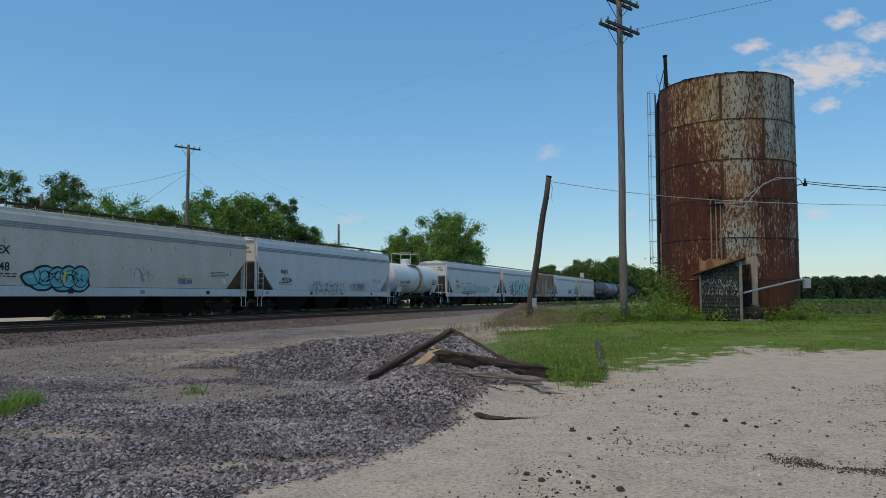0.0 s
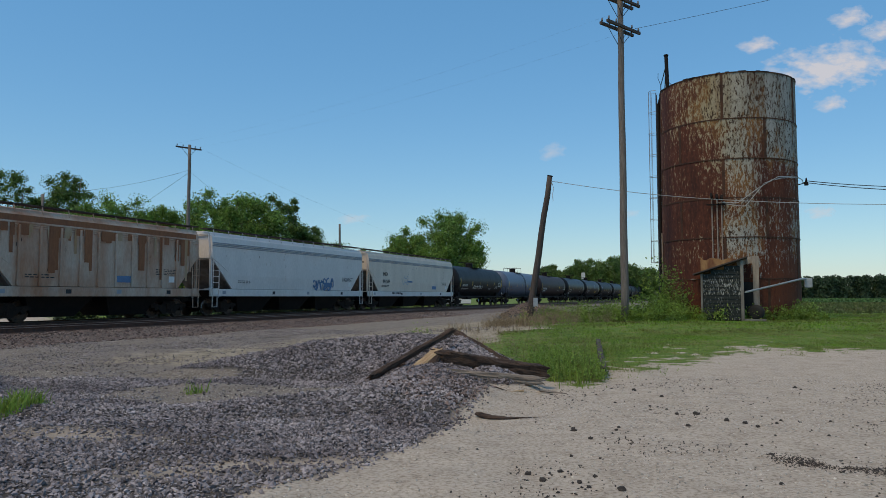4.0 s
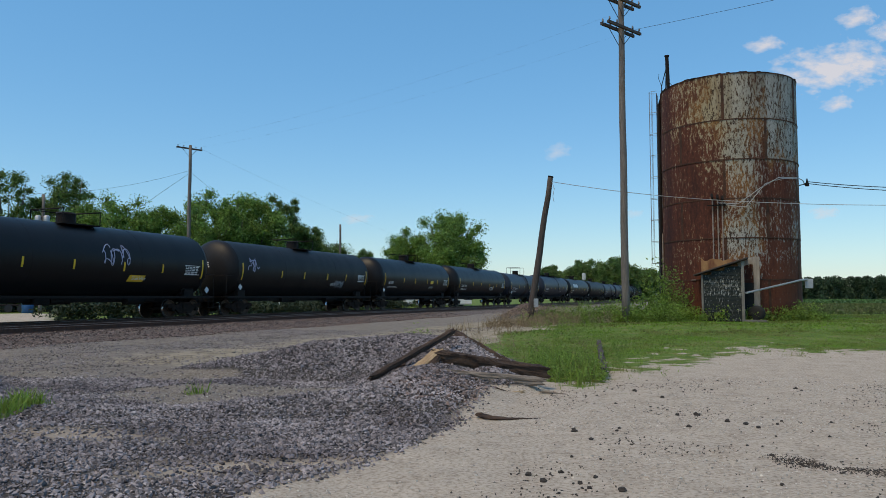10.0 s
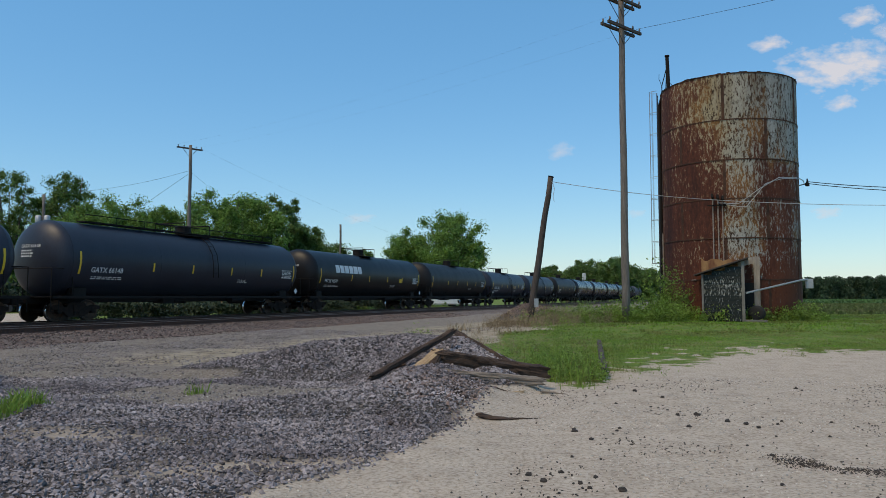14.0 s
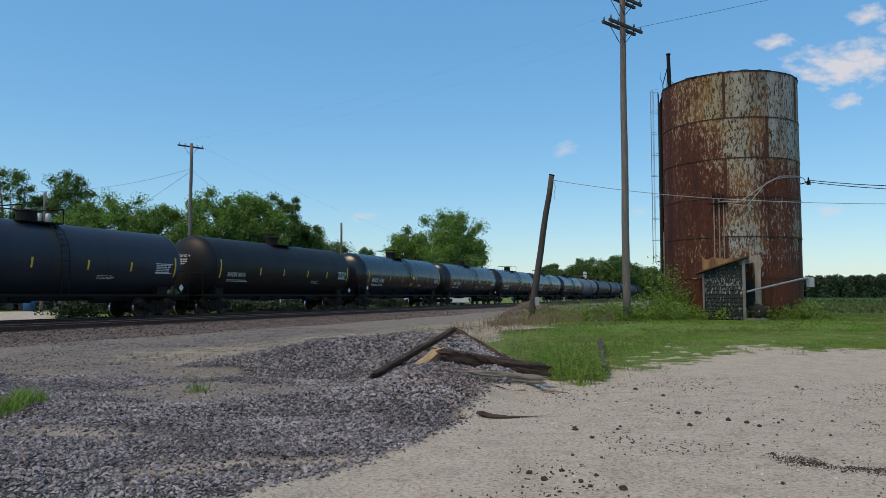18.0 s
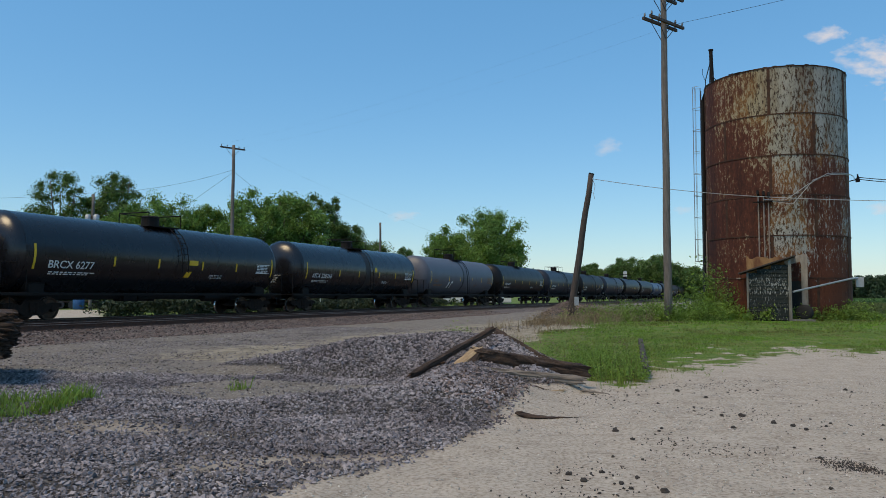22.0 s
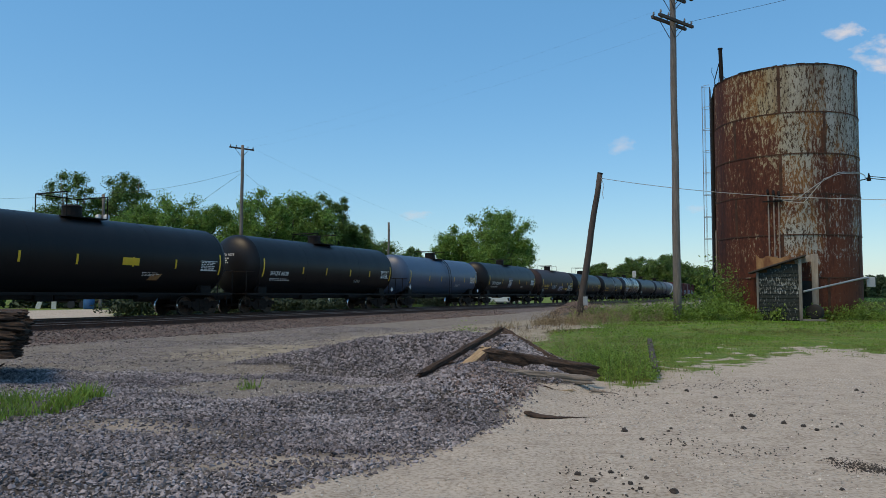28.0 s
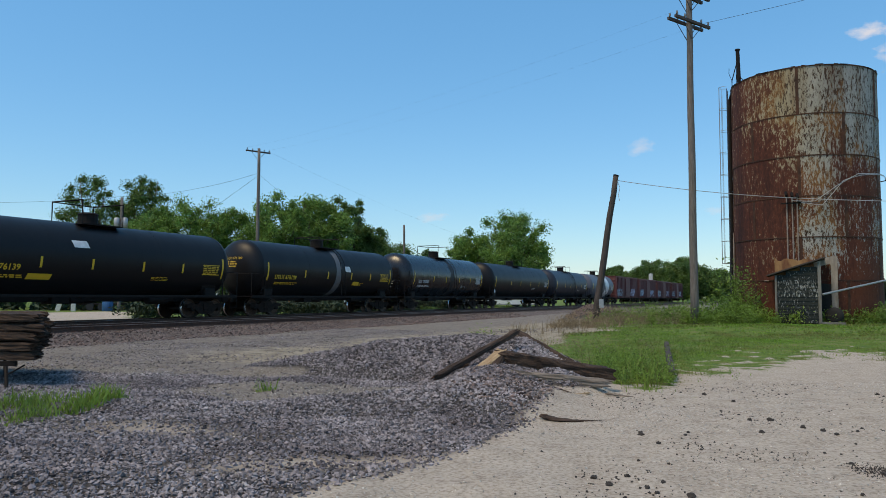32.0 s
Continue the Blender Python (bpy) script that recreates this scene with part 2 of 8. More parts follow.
def lathe(bm, profile, seg=32, axis="z"):
    """profile: (radius, along) pairs, turned about z or x."""
    rings = []
    for r, h in profile:
        ring = []
        for i in range(seg):
            a = 2 * math.pi * i / seg
            u, v = r * math.cos(a), r * math.sin(a)
            ring.append(bm.verts.new((u, v, h) if axis == "z" else (h, u, v)))
        rings.append(ring)
    for a, b in zip(rings[:-1], rings[1:]):
        for i in range(seg):
            j = (i + 1) % seg
            bm.faces.new((a[i], a[j], b[j], b[i]))
    for ring in (rings[0], rings[-1]):
        if len(ring) > 2:
            try:
                bm.faces.new(ring)
            except ValueError:
                pass
    bmesh.ops.recalc_face_normals(bm, faces=bm.faces)


def empty(name, m):
    ob = new(name)
    ob.matrix_basis = m
    ob.empty_display_size = 0.2
    return ob


# ---------- the ground ----------
def sstep(a, b, v):
    u = np.clip((v - a) / (b - a), 0, 1)
    return u * u * (3 - 2 * u)


_tab = np.random.RandomState(7).rand(64, 64)


def vnoise(x, y, s):
    """Smooth value noise in 0..1 on arrays."""
    x, y = np.asarray(x) * s, np.asarray(y) * s
    i, j = np.floor(x).astype(int), np.floor(y).astype(int)
    u, v = x - i, y - j
    u, v = u * u * (3 - 2 * u), v * v * (3 - 2 * v)
    g = lambda a, b: _tab[a % 64, b % 64]
    return (g(i, j) * (1 - u) + g(i + 1, j) * u) * (1 - v) + (g(i, j + 1) * (1 - u) + g(i + 1, j + 1) * u) * v


# crests of the stone heap: x, y, height above the yard at both ends, slope
CRESTS = (
    (-6.0, 14.6, 0.02, -4.4, 15.2, 0.30, 0.55),
    (-4.4, 15.2, 0.30, -2.7, 15.4, 0.64, 0.66),
    (-2.7, 15.4, 0.64, -0.8, 15.4, 0.80, 0.62),
    (-0.8, 15.4, 0.80, 0.15, 14.4, 0.80, 0.55),
    (0.15, 14.4, 0.80, 0.75, 12.6, 0.36, 0.5),
    (0.1, 13.6, 0.60, -0.4, 11.6, 0.34, 0.40),
    (-0.4, 11.6, 0.34, -0.3, 9.6, 0.10, 0.25),
    (-3.2, 10.3, 0.10, -0.6, 10.9, 0.26, 0.25),
    (-7.5, 9.8, 0.04, -3.2, 10.3, 0.10, 0.2),
    (4.9, 44.0, 1.0, 5.9, 45.0, 0.8, 0.5),
)


def heap(x, y):
    h = np.zeros_like(x)
    for ax, ay, az, bx, by, bz, k in CRESTS:
        dx, dy = bx - ax, by - ay
        t = np.clip(((x - ax) * dx + (y - ay) * dy) / (dx * dx + dy * dy), 0, 1)
        d = np.hypot(x - ax - t * dx, y - ay - t * dy)
        d = d + 0.22 * (vnoise(x, y, 0.9) - 0.5) + 0.1 * (vnoise(x, y, 2.5) - 0.5)
        c = az + t * (bz - az) - k * np.maximum(0, np.sqrt(d * d + 0.09) - 0.3)
        h = np.maximum(h, c)
    return h


def across(x, y):
    return -(x * NEAR.x + y * NEAR.y)


def ground_z(x, y):
    x, y = np.asarray(x, dtype=float), np.asarray(y, dtype=float)
    q = across(x, y)
    z = 0.5 * sstep(15, 33, y) * sstep(15, 3, q)
    z = z + 0.10 * sstep(6, 16, q)
    bal = sstep(19.9, 21.6, q) * sstep(33.0, 30.2, q)
    z = z * (1 - bal) + 0.33 * bal
    beyond = sstep(30, 34, q)
    z = z * (1 - beyond) + 0.22 * beyond
    roll = sstep(80, 300, np.hypot(x, y))
    z = z + (vnoise(x, y, 0.35) - 0.5) * 0.06 * (1 - bal) + (vnoise(x, y, 1.7) - 0.5) * 0.025 * (1 - bal)
    z = z * (1 - roll) + 0.2 * roll
    pile = sstep(0.6, -0.4, x - 0.16 * y + 1.0) * sstep(14.5, 13.0, y) * sstep(4.8, 5.6, y)
    z = z + pile * (0.10 * (vnoise(x + 3, y * 1.3, 0.75) - 0.4) + 0.05 * (vnoise(x, y * 1.5, 2.1) - 0.5))
    return z + heap(x, y)


def rock_mask(x, y):
    """Where crushed stone lies loose in the yard."""
    q = across(x, y)
    edge = 0.15 + 0.62 * (y - 8.7) * (y < 8.7) + 0.16 * (y - 8.7) * (y >= 8.7) + 0.5 * (vnoise(x, y, 0.8) - 0.5)
    far = 13.7 + 0.7 * (vnoise(x, y, 0.5) - 0.5) + 2.4 * sstep(-4.6, -3.2, x)
    a = sstep(0.25, -0.25, x - edge) * sstep(0.35, -0.35, y - far)
    sand = np.exp(-(((x + 1.5) / 2.1) ** 2 + ((y - 7.4 - 0.12 * x) / 0.5) ** 2)) + 0.7 * np.exp(-(((x + 4.2) / 1.3) ** 2 + ((y - 8.6) / 0.35) ** 2))
    a = a * (1 - 0.97 * bowl(x, y)) * (1 - 0.75 * np.clip(sand, 0, 1)) * (0.6 + 0.4 * sstep(0.3, 0.55, vnoise(x, y, 0.7)))
    return np.maximum(a, sstep(0.10, 0.2, heap(x, y)) * (1 - 0.9 * bowl(x, y) * (heap(x, y) < 0.2)))


def bowl(x, y):
    """The bare hollow at the foot of the heap, 0..1."""
    n = 0.7 * (vnoise(x, y, 1.3) - 0.5) + 0.4 * (vnoise(x, y, 3.1) - 0.5)
    r = ((x + 3.6) / 2.3) ** 2 + ((y - 12.3 + 0.05 * (x + 3.6)) / (1.3 + 0.1 * (x + 3.6))) ** 2
    return sstep(1.35, 0.65, r + n)


def road_mask(x, y):
    """Trodden grey-brown ground: the road along the railway and the hollow."""
    q = across(x, y)
    road = sstep(7.0, 9.0, q + 2.0 * (vnoise(x, y, 0.3) - 0.5)) * sstep(21.5, 20, q) * sstep(9.5, 11.5, y)
    return np.maximum(np.maximum(road, bowl(x, y)), sstep(1.0, -0.5, x) * sstep(9, 11, y) * (q < 21))


def grass_mask(x, y):
    q = across(x, y)
    edge = np.where(x < 3.0, 13.3, 15.6 + 1.05 * np.clip(x - 3.6, 0, 4.4)) + 1.8 * (vnoise(x, y, 0.35) - 0.5) * sstep(5.0, 8.0, x) + 1.6 * (vnoise(x, y, 1.3) - 0.5) + 1.4 * (vnoise(x, y * 1.6, 3.7) - 0.5)
    a = sstep(-1.5, 1.3, y - edge) * sstep(0.0, 0.7, x - np.clip(1.6 - 0.16 * (y - 13.5), 0.3, 1.6)) * sstep(8.2, 6.0, q + 2.2 * (vnoise(x, y, 0.8) - 0.5))
    tuft = np.exp(-(((x + 6.45) / 0.85) ** 2 + ((y - 9.35) / 0.95) ** 2)) + np.exp(-(((x + 5.75) / 0.24) ** 2 + ((y - 10.3) / 0.75) ** 2)) + 0.62 * np.exp(-(((x + 4.2) / 0.35) ** 2 + ((y - 12.5) / 0.22) ** 2))
    rag = sstep(0.20, 0.50, vnoise(x, y * 2.0, 1.5) * 0.5 + vnoise(x, y, 4.1) * 0.5 + 0.13 * np.clip(y - edge - 0.8, -1, 4))
    a = np.maximum(a * rag, np.clip(tuft * 1.3 - 0.3 - 0.9 * sstep(0.45, 0.8, vnoise(x, y, 2.6)), 0, 1))
    far = sstep(53.0, 57.0, q) * sstep(0.25, 0.45, vnoise(x, y, 0.15) + 0.2)
    verge = sstep(31.0, 32.5, q) * sstep(-0.56, -0.50, x / np.maximum(y, 1.0)) * (y > 5)
    far = np.maximum(far, verge)
    return np.clip(np.maximum(a, far), 0, 1) * (1 - sstep(0.14, 0.26, heap(x, y)))


def dry_mask(x, y):
    q = across(x, y)
    return sstep(5.8, 7.6, q + 1.6 * (vnoise(x, y, 0.7) - 0.5)) * sstep(16.0, 12.0, q) * sstep(15.5, 18, y) * sstep(75, 60, y)


def build_ground():
    def axis(fine0, fine1, step, far0, far1):
        a = [fine0]
        st = step
        while a[0] > far0:
            st *= 1.13
            a.insert(0, a[0] - st)
        n = int((fine1 - fine0) / step)
        a += [fine0 + step * (i + 1) for i in range(n)]
        st = step
        while a[-1] < far1:
            st *= 1.055 if a[-1] < 60 else 1.16
            a.append(a[-1] + st)
        return np.array(a)
    xs, ys = axis(-10, 9, 0.11, -4000, 4000), axis(5, 19, 0.11, -4000, 4500)
    X, Y = np.meshgrid(xs, ys)
    Z = ground_z(X, Y)
    n, m = len(xs), len(ys)
    verts = np.stack([X.ravel(), Y.ravel(), Z.ravel()], 1)
    idx = np.arange(n * m).reshape(m, n)
    faces = np.stack([idx[:-1, :-1].ravel(), idx[:-1, 1:].ravel(), idx[1:, 1:].ravel(), idx[1:, :-1].ravel()], 1)
    me = raw_mesh("ground", verts, faces, ground_material(), True)
    at = me.color_attributes.new("cover", "FLOAT_COLOR", "POINT")
    q = across(X, Y)
    cover = np.stack([grass_mask(X, Y).ravel(), rock_mask(X, Y).ravel(), np.maximum(sstep(19.3, 20.6, q) * sstep(33.5, 31, q), 0).ravel(), dry_mask(X, Y).ravel()], 1)
    at.data.foreach_set("color", cover.astype(np.float32).ravel())
    at = me.color_attributes.new("worn", "FLOAT_COLOR", "POINT")
    worn = road_mask(X, Y).ravel()
    at.data.foreach_set("color", np.stack([worn, worn, worn, worn], 1).astype(np.float32).ravel())
    ob = tagged(new("ground", me), "pale dusty yard with gravel, grass and field beyond", "ground", kind="structure")
    return ob


def ground_material():
    m = bpy.data.materials.new("yard_ground")
    m.use_nodes = True
    n, l = m.node_tree.nodes, m.node_tree.links
    b = n["Principled BSDF"]
    b.inputs["Roughness"].default_value, b.inputs["Specular IOR Level"].default_value = 0.95, 0.2
    tc = n.new("ShaderNodeTexCoord")

    def nz(scale, detail=5, rough=0.6):
        k = n.new("ShaderNodeTexNoise")
        k.inputs["Scale"].default_value, k.inputs["Detail"].default_value, k.inputs["Roughness"].default_value = scale, detail, rough
        l.new(tc.outputs["Object"], k.inputs[0])
        return k.outputs["Fac"]

    def ramp(src, stops):
        r = n.new("ShaderNodeValToRGB")
        e = r.color_ramp.elements
        while len(e) < len(stops):
            e.new(0.5)
        for i, (p, c) in enumerate(stops):
            e[i].position, e[i].color = p, (*c, 1)
        l.new(src, r.inputs[0])
        return r.outputs[0]

    def blend(a, c, fac):
        k = n.new("ShaderNodeMix")
        k.data_type = "RGBA"
        l.new(fac, k.inputs[0])
        l.new(a, k.inputs[6])
        l.new(c, k.inputs[7])
        return k.outputs[2]

    def mask(src, noise_src, lo, hi):
        a = n.new("ShaderNodeMath")
        a.operation = "ADD"
        l.new(src, a.inputs[0])
        s = n.new("ShaderNodeMapRange")
        s.inputs["To Min"].default_value, s.inputs["To Max"].default_value = -0.45, 0.45
        l.new(noise_src, s.inputs[0])
        l.new(s.outputs[0], a.inputs[1])
        r = n.new("ShaderNodeMapRange")
        r.inputs["From Min"].default_value, r.inputs["From Max"].default_value = lo, hi
        l.new(a.outputs[0], r.inputs[0])
        return r.outputs[0]
    at = n.new("ShaderNodeVertexColor")
    at.layer_name = "cover"
    sep = n.new("ShaderNodeSeparateColor")
    l.new(at.outputs["Color"], sep.inputs[0])
    coarse, mid, fine, grit, tuftn = nz(0.45), nz(2.2), nz(26, 4), nz(110, 3), nz(7, 7, 0.75)
    dirt = ramp(mid, ((0.30, (0.30, 0.243, 0.185)), (0.48, (0.44, 0.372, 0.296)), (0.70, (0.52, 0.45, 0.365))))
    pebble = ramp(fine, ((0.36, (0.16, 0.125, 0.092)), (0.47, (0.44, 0.372, 0.296)), (0.62, (0.60, 0.525, 0.435))))
    half = n.new("ShaderNodeValue")
    half.outputs[0].default_value = 0.5
    dirt = blend(dirt, pebble, half.outputs[0])
    # floor under the loose stones: shade of the gaps is painted in, near black
    stone = ramp(fine, ((0.3, (0.02, 0.018, 0.017)), (0.5, (0.065, 0.058, 0.055)), (0.7, (0.20, 0.183, 0.17))))
    turf = ramp(mid, ((0.3, (0.07, 0.11, 0.022)), (0.5, (0.12, 0.19, 0.03)), (0.68, (0.20, 0.18, 0.075))))
    ballast = ramp(fine, ((0.34, (0.045, 0.036, 0.032)), (0.5, (0.13, 0.105, 0.094)), (0.66, (0.24, 0.20, 0.18))))
    straw = ramp(mid, ((0.3, (0.17, 0.145, 0.10)), (0.5, (0.30, 0.255, 0.185)), (0.7, (0.38, 0.335, 0.26))))
    wn = n.new("ShaderNodeVertexColor")
    wn.layer_name = "worn"
    ws = n.new("ShaderNodeSeparateColor")
    l.new(wn.outputs["Color"], ws.inputs[0])
    brown = ramp(mid, ((0.3, (0.15, 0.125, 0.098)), (0.5, (0.225, 0.195, 0.16)), (0.7, (0.30, 0.265, 0.22))))
    grain = ramp(fine, ((0.36, (0.07, 0.058, 0.048)), (0.5, (0.20, 0.175, 0.15)), (0.66, (0.36, 0.33, 0.29))))
    brown = blend(brown, grain, half.outputs[0])
    dirt = blend(dirt, brown, mask(ws.outputs[0], mid, 0.35, 0.7))
    col = blend(dirt, straw, mask(at.outputs["Alpha"], mid, 0.35, 0.75))
    col = blend(col, stone, mask(sep.outputs[1], fine, 0.2, 0.55))
    col = blend(col, ballast, mask(sep.outputs[2], fine, 0.3, 0.6))
    col = blend(col, turf, mask(sep.outputs[0], tuftn, 0.30, 0.62))
    l.new(col, b.inputs["Base Color"])
    bp = n.new("ShaderNodeBump")
    bp.inputs["Strength"].default_value, bp.inputs["Distance"].default_value = 0.6, 0.03
    addn = n.new("ShaderNodeMath")
    addn.operation = "ADD"
    l.new(fine, addn.inputs[0])
    l.new(grit, addn.inputs[1])
    l.new(addn.outputs[0], bp.inputs["Height"])
    l.new(bp.outputs[0], b.inputs["Normal"])
    return m


ground = build_ground()


# ---------- both tracks ----------
def rail_mesh(length):
    prof = [(-0.07, 0), (0.07, 0), (0.07, 0.012), (0.012, 0.03), (0.012, 0.13), (0.036, 0.14), (0.036, 0.172), (0.026, 0.18), (-0.026, 0.18), (-0.036, 0.172), (-0.036, 0.14), (-0.012, 0.13), (-0.012, 0.03), (-0.07, 0.012)]
    bm = bmesh.new()
    n = 40
    rings = [[bm.verts.new((length * i / n, y, z)) for y, z in prof] for i in range(n + 1)]
    for a, b in zip(rings[:-1], rings[1:]):
        for i in range(len(prof)):
            j = (i + 1) % len(prof)
            f = bm.faces.new((a[i], b[i], b[j], a[j]))
            f.material_index = 1 if 6 <= i <= 8 else 0
    bmesh.ops.recalc_face_normals(bm, faces=bm.faces)
    me = mesh_of(bm, "rail", M["rail"])
    me.materials.append(M["railhead"])
    return me


def railway(q, label, nties):
    s0 = -45.0
    m = Matrix.Translation(on_track(s0, q, 0)) @ pose(0, 0, 0, 0, 0, 90 - math.degrees(ALPHA))
    root = tagged(empty("railway_track", m), label, "railway track", "railway tracks", "structure")
    me = rail_mesh(700)
    for y in (-0.7525, 0.7525):
        share("rail", me, root, pose(0, y, RAIL_Z - 0.18))
    bm = bmesh.new()
    box(bm, -0.115, 0.115, -1.3, 1.3, -0.18, 0, 0.012)
    tie = mesh_of(bm, "tie", M["tie"])
    rs = random.Random(int(q * 10))
    k0 = int((0.0 - s0) / 0.53)
    joined = bmesh.new()
    for k in range(int(560 / 0.53)):
        x = k * 0.53 + rs.uniform(-0.03, 0.03)
        y, rz, dz = rs.uniform(-0.06, 0.06), rs.uniform(-1.2, 1.2), rs.uniform(-0.012, 0.0)
        if k0 <= k < k0 + nties:
            share("tie", tie, root, pose(x, y, RAIL_Z - 0.185 + dz, 0, 0, rz))
        else:
            box(joined, x - 0.115, x + 0.115, -1.3 + y, 1.3 + y, RAIL_Z - 0.365, RAIL_Z - 0.185)
    tagged(part("ties", joined, M["tie"], root), kind="stuff")
    return root


railway(Q_NEAR, "empty railway track with rusty rails on ballast", 240)
railway(Q_TRAIN, "railway track under the passing freight train", 60)


# ---------- loose stones, clods, blades ----------
def stones(name, label, x, y, size, mat, seed, kind_of="gravel", lift=0.35):
    """A field of broken, angular stones."""
    rs = np.random.RandomState(seed)
    lump = np.array([(1, 0, 0), (-1, 0, 0), (0, 1, 0), (0, -1, 0), (0, 0, 1), (0, 0, -1)]) * 1.0
    fc = np.array([(0, 2, 4), (2, 1, 4), (1, 3, 4), (3, 0, 4), (2, 0, 5), (1, 2, 5), (3, 1, 5), (0, 3, 5)])
    n = len(x)
    v = (lump[None] + 0.75 * (rs.rand(n, 6, 3) - 0.5)) * (0.6 + 0.7 * rs.rand(n, 1, 3)) * (size[:, None, None] * 0.5)
    ang = rs.rand(n) * 6.283
    tilt = (rs.rand(n) - 0.5) * 1.6
    c, s, ct, st = np.cos(ang), np.sin(ang), np.cos(tilt), np.sin(tilt)
    px, py, pz = v[..., 0], v[..., 1], v[..., 2] * 0.75
    py, pz = py * ct[:, None] - pz * st[:, None], py * st[:, None] + pz * ct[:, None]
    px, py = px * c[:, None] - py * s[:, None], px * s[:, None] + py * c[:, None]
    z = ground_z(x, y) + size * 0.5 * lift
    verts = np.stack([px + x[:, None], py + y[:, None], pz + z[:, None]], -1).reshape(-1, 3)
    faces = (fc[None] + 6 * np.arange(n)[:, None, None]).reshape(-1, 3)
    ob = new(name, raw_mesh(name, verts, faces, mat))
    return tagged(ob, label, kind_of, kind="stuff")


def scatter(n, x0, x1, y0, y1, mask, seed):
    rs = np.random.RandomState(seed)
    x, y = rs.uniform(x0, x1, n), rs.uniform(y0, y1, n)
    k = rs.rand(n) < mask(x, y)
    return x[k], y[k], rs


def build_stones():
    x, y, rs = scatter(240000, -9.5, 2.6, 5.2, 17.2, rock_mask, 3)
    size = (0.026 + 0.05 * rs.rand(len(x)) ** 2) * (0.85 + 0.35 * sstep(0.1, 0.3, heap(x, y)))
    stones("crushed_stone", "heaped grey crushed stone on the yard", x, y, size, M["stone"], 4)
    foot = lambda a, b: rock_mask(a, b) * np.exp(-(((a - 0.35) / 0.8) ** 2 + ((b - 11.0) / 0.9) ** 2))
    x, y, rs = scatter(9000, -1.5, 2.2, 9.0, 12.6, foot, 35)
    stones("crushed_stone", "reddish dark stones at the heap's foot", x, y, 0.03 + 0.05 * rs.rand(len(x)) ** 2, M["stone_red"], 36, lift=0.7)
    rs = np.random.RandomState(8)
    s, q = -6 + 62 * rs.rand(30000) ** 1.3, rs.uniform(19.2, 25.4, 30000)
    p = np.array([DIR.x, DIR.y])[None] * s[:, None] - np.array([NEAR.x, NEAR.y])[None] * q[:, None]
    stones("track_ballast", "reddish grey ballast beside the rails", p[:, 0], p[:, 1], 0.045 + 0.05 * rs.rand(30000), M["stone_red"], 9, "ballast")
    m3 = lambda a, b: (1 - rock_mask(a, b)) * (1 - grass_mask(a, b)) * (0.25 + 0.75 * sstep(0.45, 0.65, vnoise(a, b, 1.1)))
    x, y, rs = scatter(34000, -9, 9, 5.3, 15, m3, 11)
    stones("yard_pebbles", "small pale pebbles strewn over the dirt", x, y, 0.010 + 0.018 * rs.rand(len(x)) ** 2, M["pebble"], 12, "pebbles")
    m4 = lambda a, b: sstep(8.3, 9.6, across(a, b)) * (1 - rock_mask(a, b)) * sstep(20.2, 19.4, across(a, b)) * (0.30 + 0.70 * sstep(0.45, 0.7, vnoise(a, b, 0.5)))
    x, y, rs = scatter(70000, -16, 5, 13, 34, m4, 13)
    stones("road_gravel", "thin gravel on the track-side road", x, y, 0.016 + 0.035 * rs.rand(len(x)) ** 2, M["stone"], 14, "gravel")
    x, y, rs = scatter(2600, -6.5, -0.5, 11, 14, lambda a, b: bowl(a, b) * (0.2 + 0.8 * sstep(0.45, 0.7, vnoise(a, b, 2.2))), 33)
    stones("hollow_gravel", "scattered grey stones in the bare hollow", x, y, 0.012 + 0.04 * rs.rand(len(x)) ** 2, M["stone"], 34, "gravel")
    dm = lambda a, b: (1 - rock_mask(a, b)) * (1 - grass_mask(a, b)) * (0.06 + 0.94 * sstep(0.58, 0.72, vnoise(a + 9, b, 0.9)) + 0.9 * np.exp(-(((a - 4.3) / 0.7) ** 2 + ((b - 7.0) / 0.35) ** 2)) + 0.7 * np.exp(-(((a - 1.6) / 0.7) ** 2 + ((b - 11.2) / 0.8) ** 2)))
    x, y, rs = scatter(9000, 0, 8.5, 5.3, 14.5, dm, 18)
    stones("dark_grit", "dark crumbs of soil strewn on the dirt", x, y, 0.01 + 0.022 * rs.rand(len(x)) ** 2, M["clod"], 19, "soil crumbs")
    cin = lambda a, b: (np.exp(-(((a - 3.55) / 0.5) ** 2 + ((b - 7.05 + 0.55 * (a - 3.5)) / 0.22) ** 2)) + np.exp(-(((a - 4.1) / 0.35) ** 2 + ((b - 6.95) / 0.14) ** 2))) * sstep(0.22, 0.5, vnoise(a, b, 3.0))
    x, y, rs = scatter(42000, 2.6, 5.2, 5.9, 8.0, cin, 38)
    stones("cinder_patch", "patch of dark cinders on the dirt", x, y, 0.006 + 0.016 * rs.rand(len(x)) ** 2, M["clod"], 39, "cinders")
    x, y, rs = scatter(9000, 3.4, 7.4, 42.5, 46.5, lambda a, b: sstep(0.05, 0.2, heap(a, b)), 15)
    stones("ballast_heap", "small heap of reddish ballast by the rails", x, y, 0.06 + 0.05 * rs.rand(len(x)), M["stone_red"], 16, "ballast")


M["pebble"] = material("pale_pebble", (0.52, 0.48, 0.42), 0.9, 0, 3, 0.25, 0.2, rnd=0.45, island=True)
build_stones()


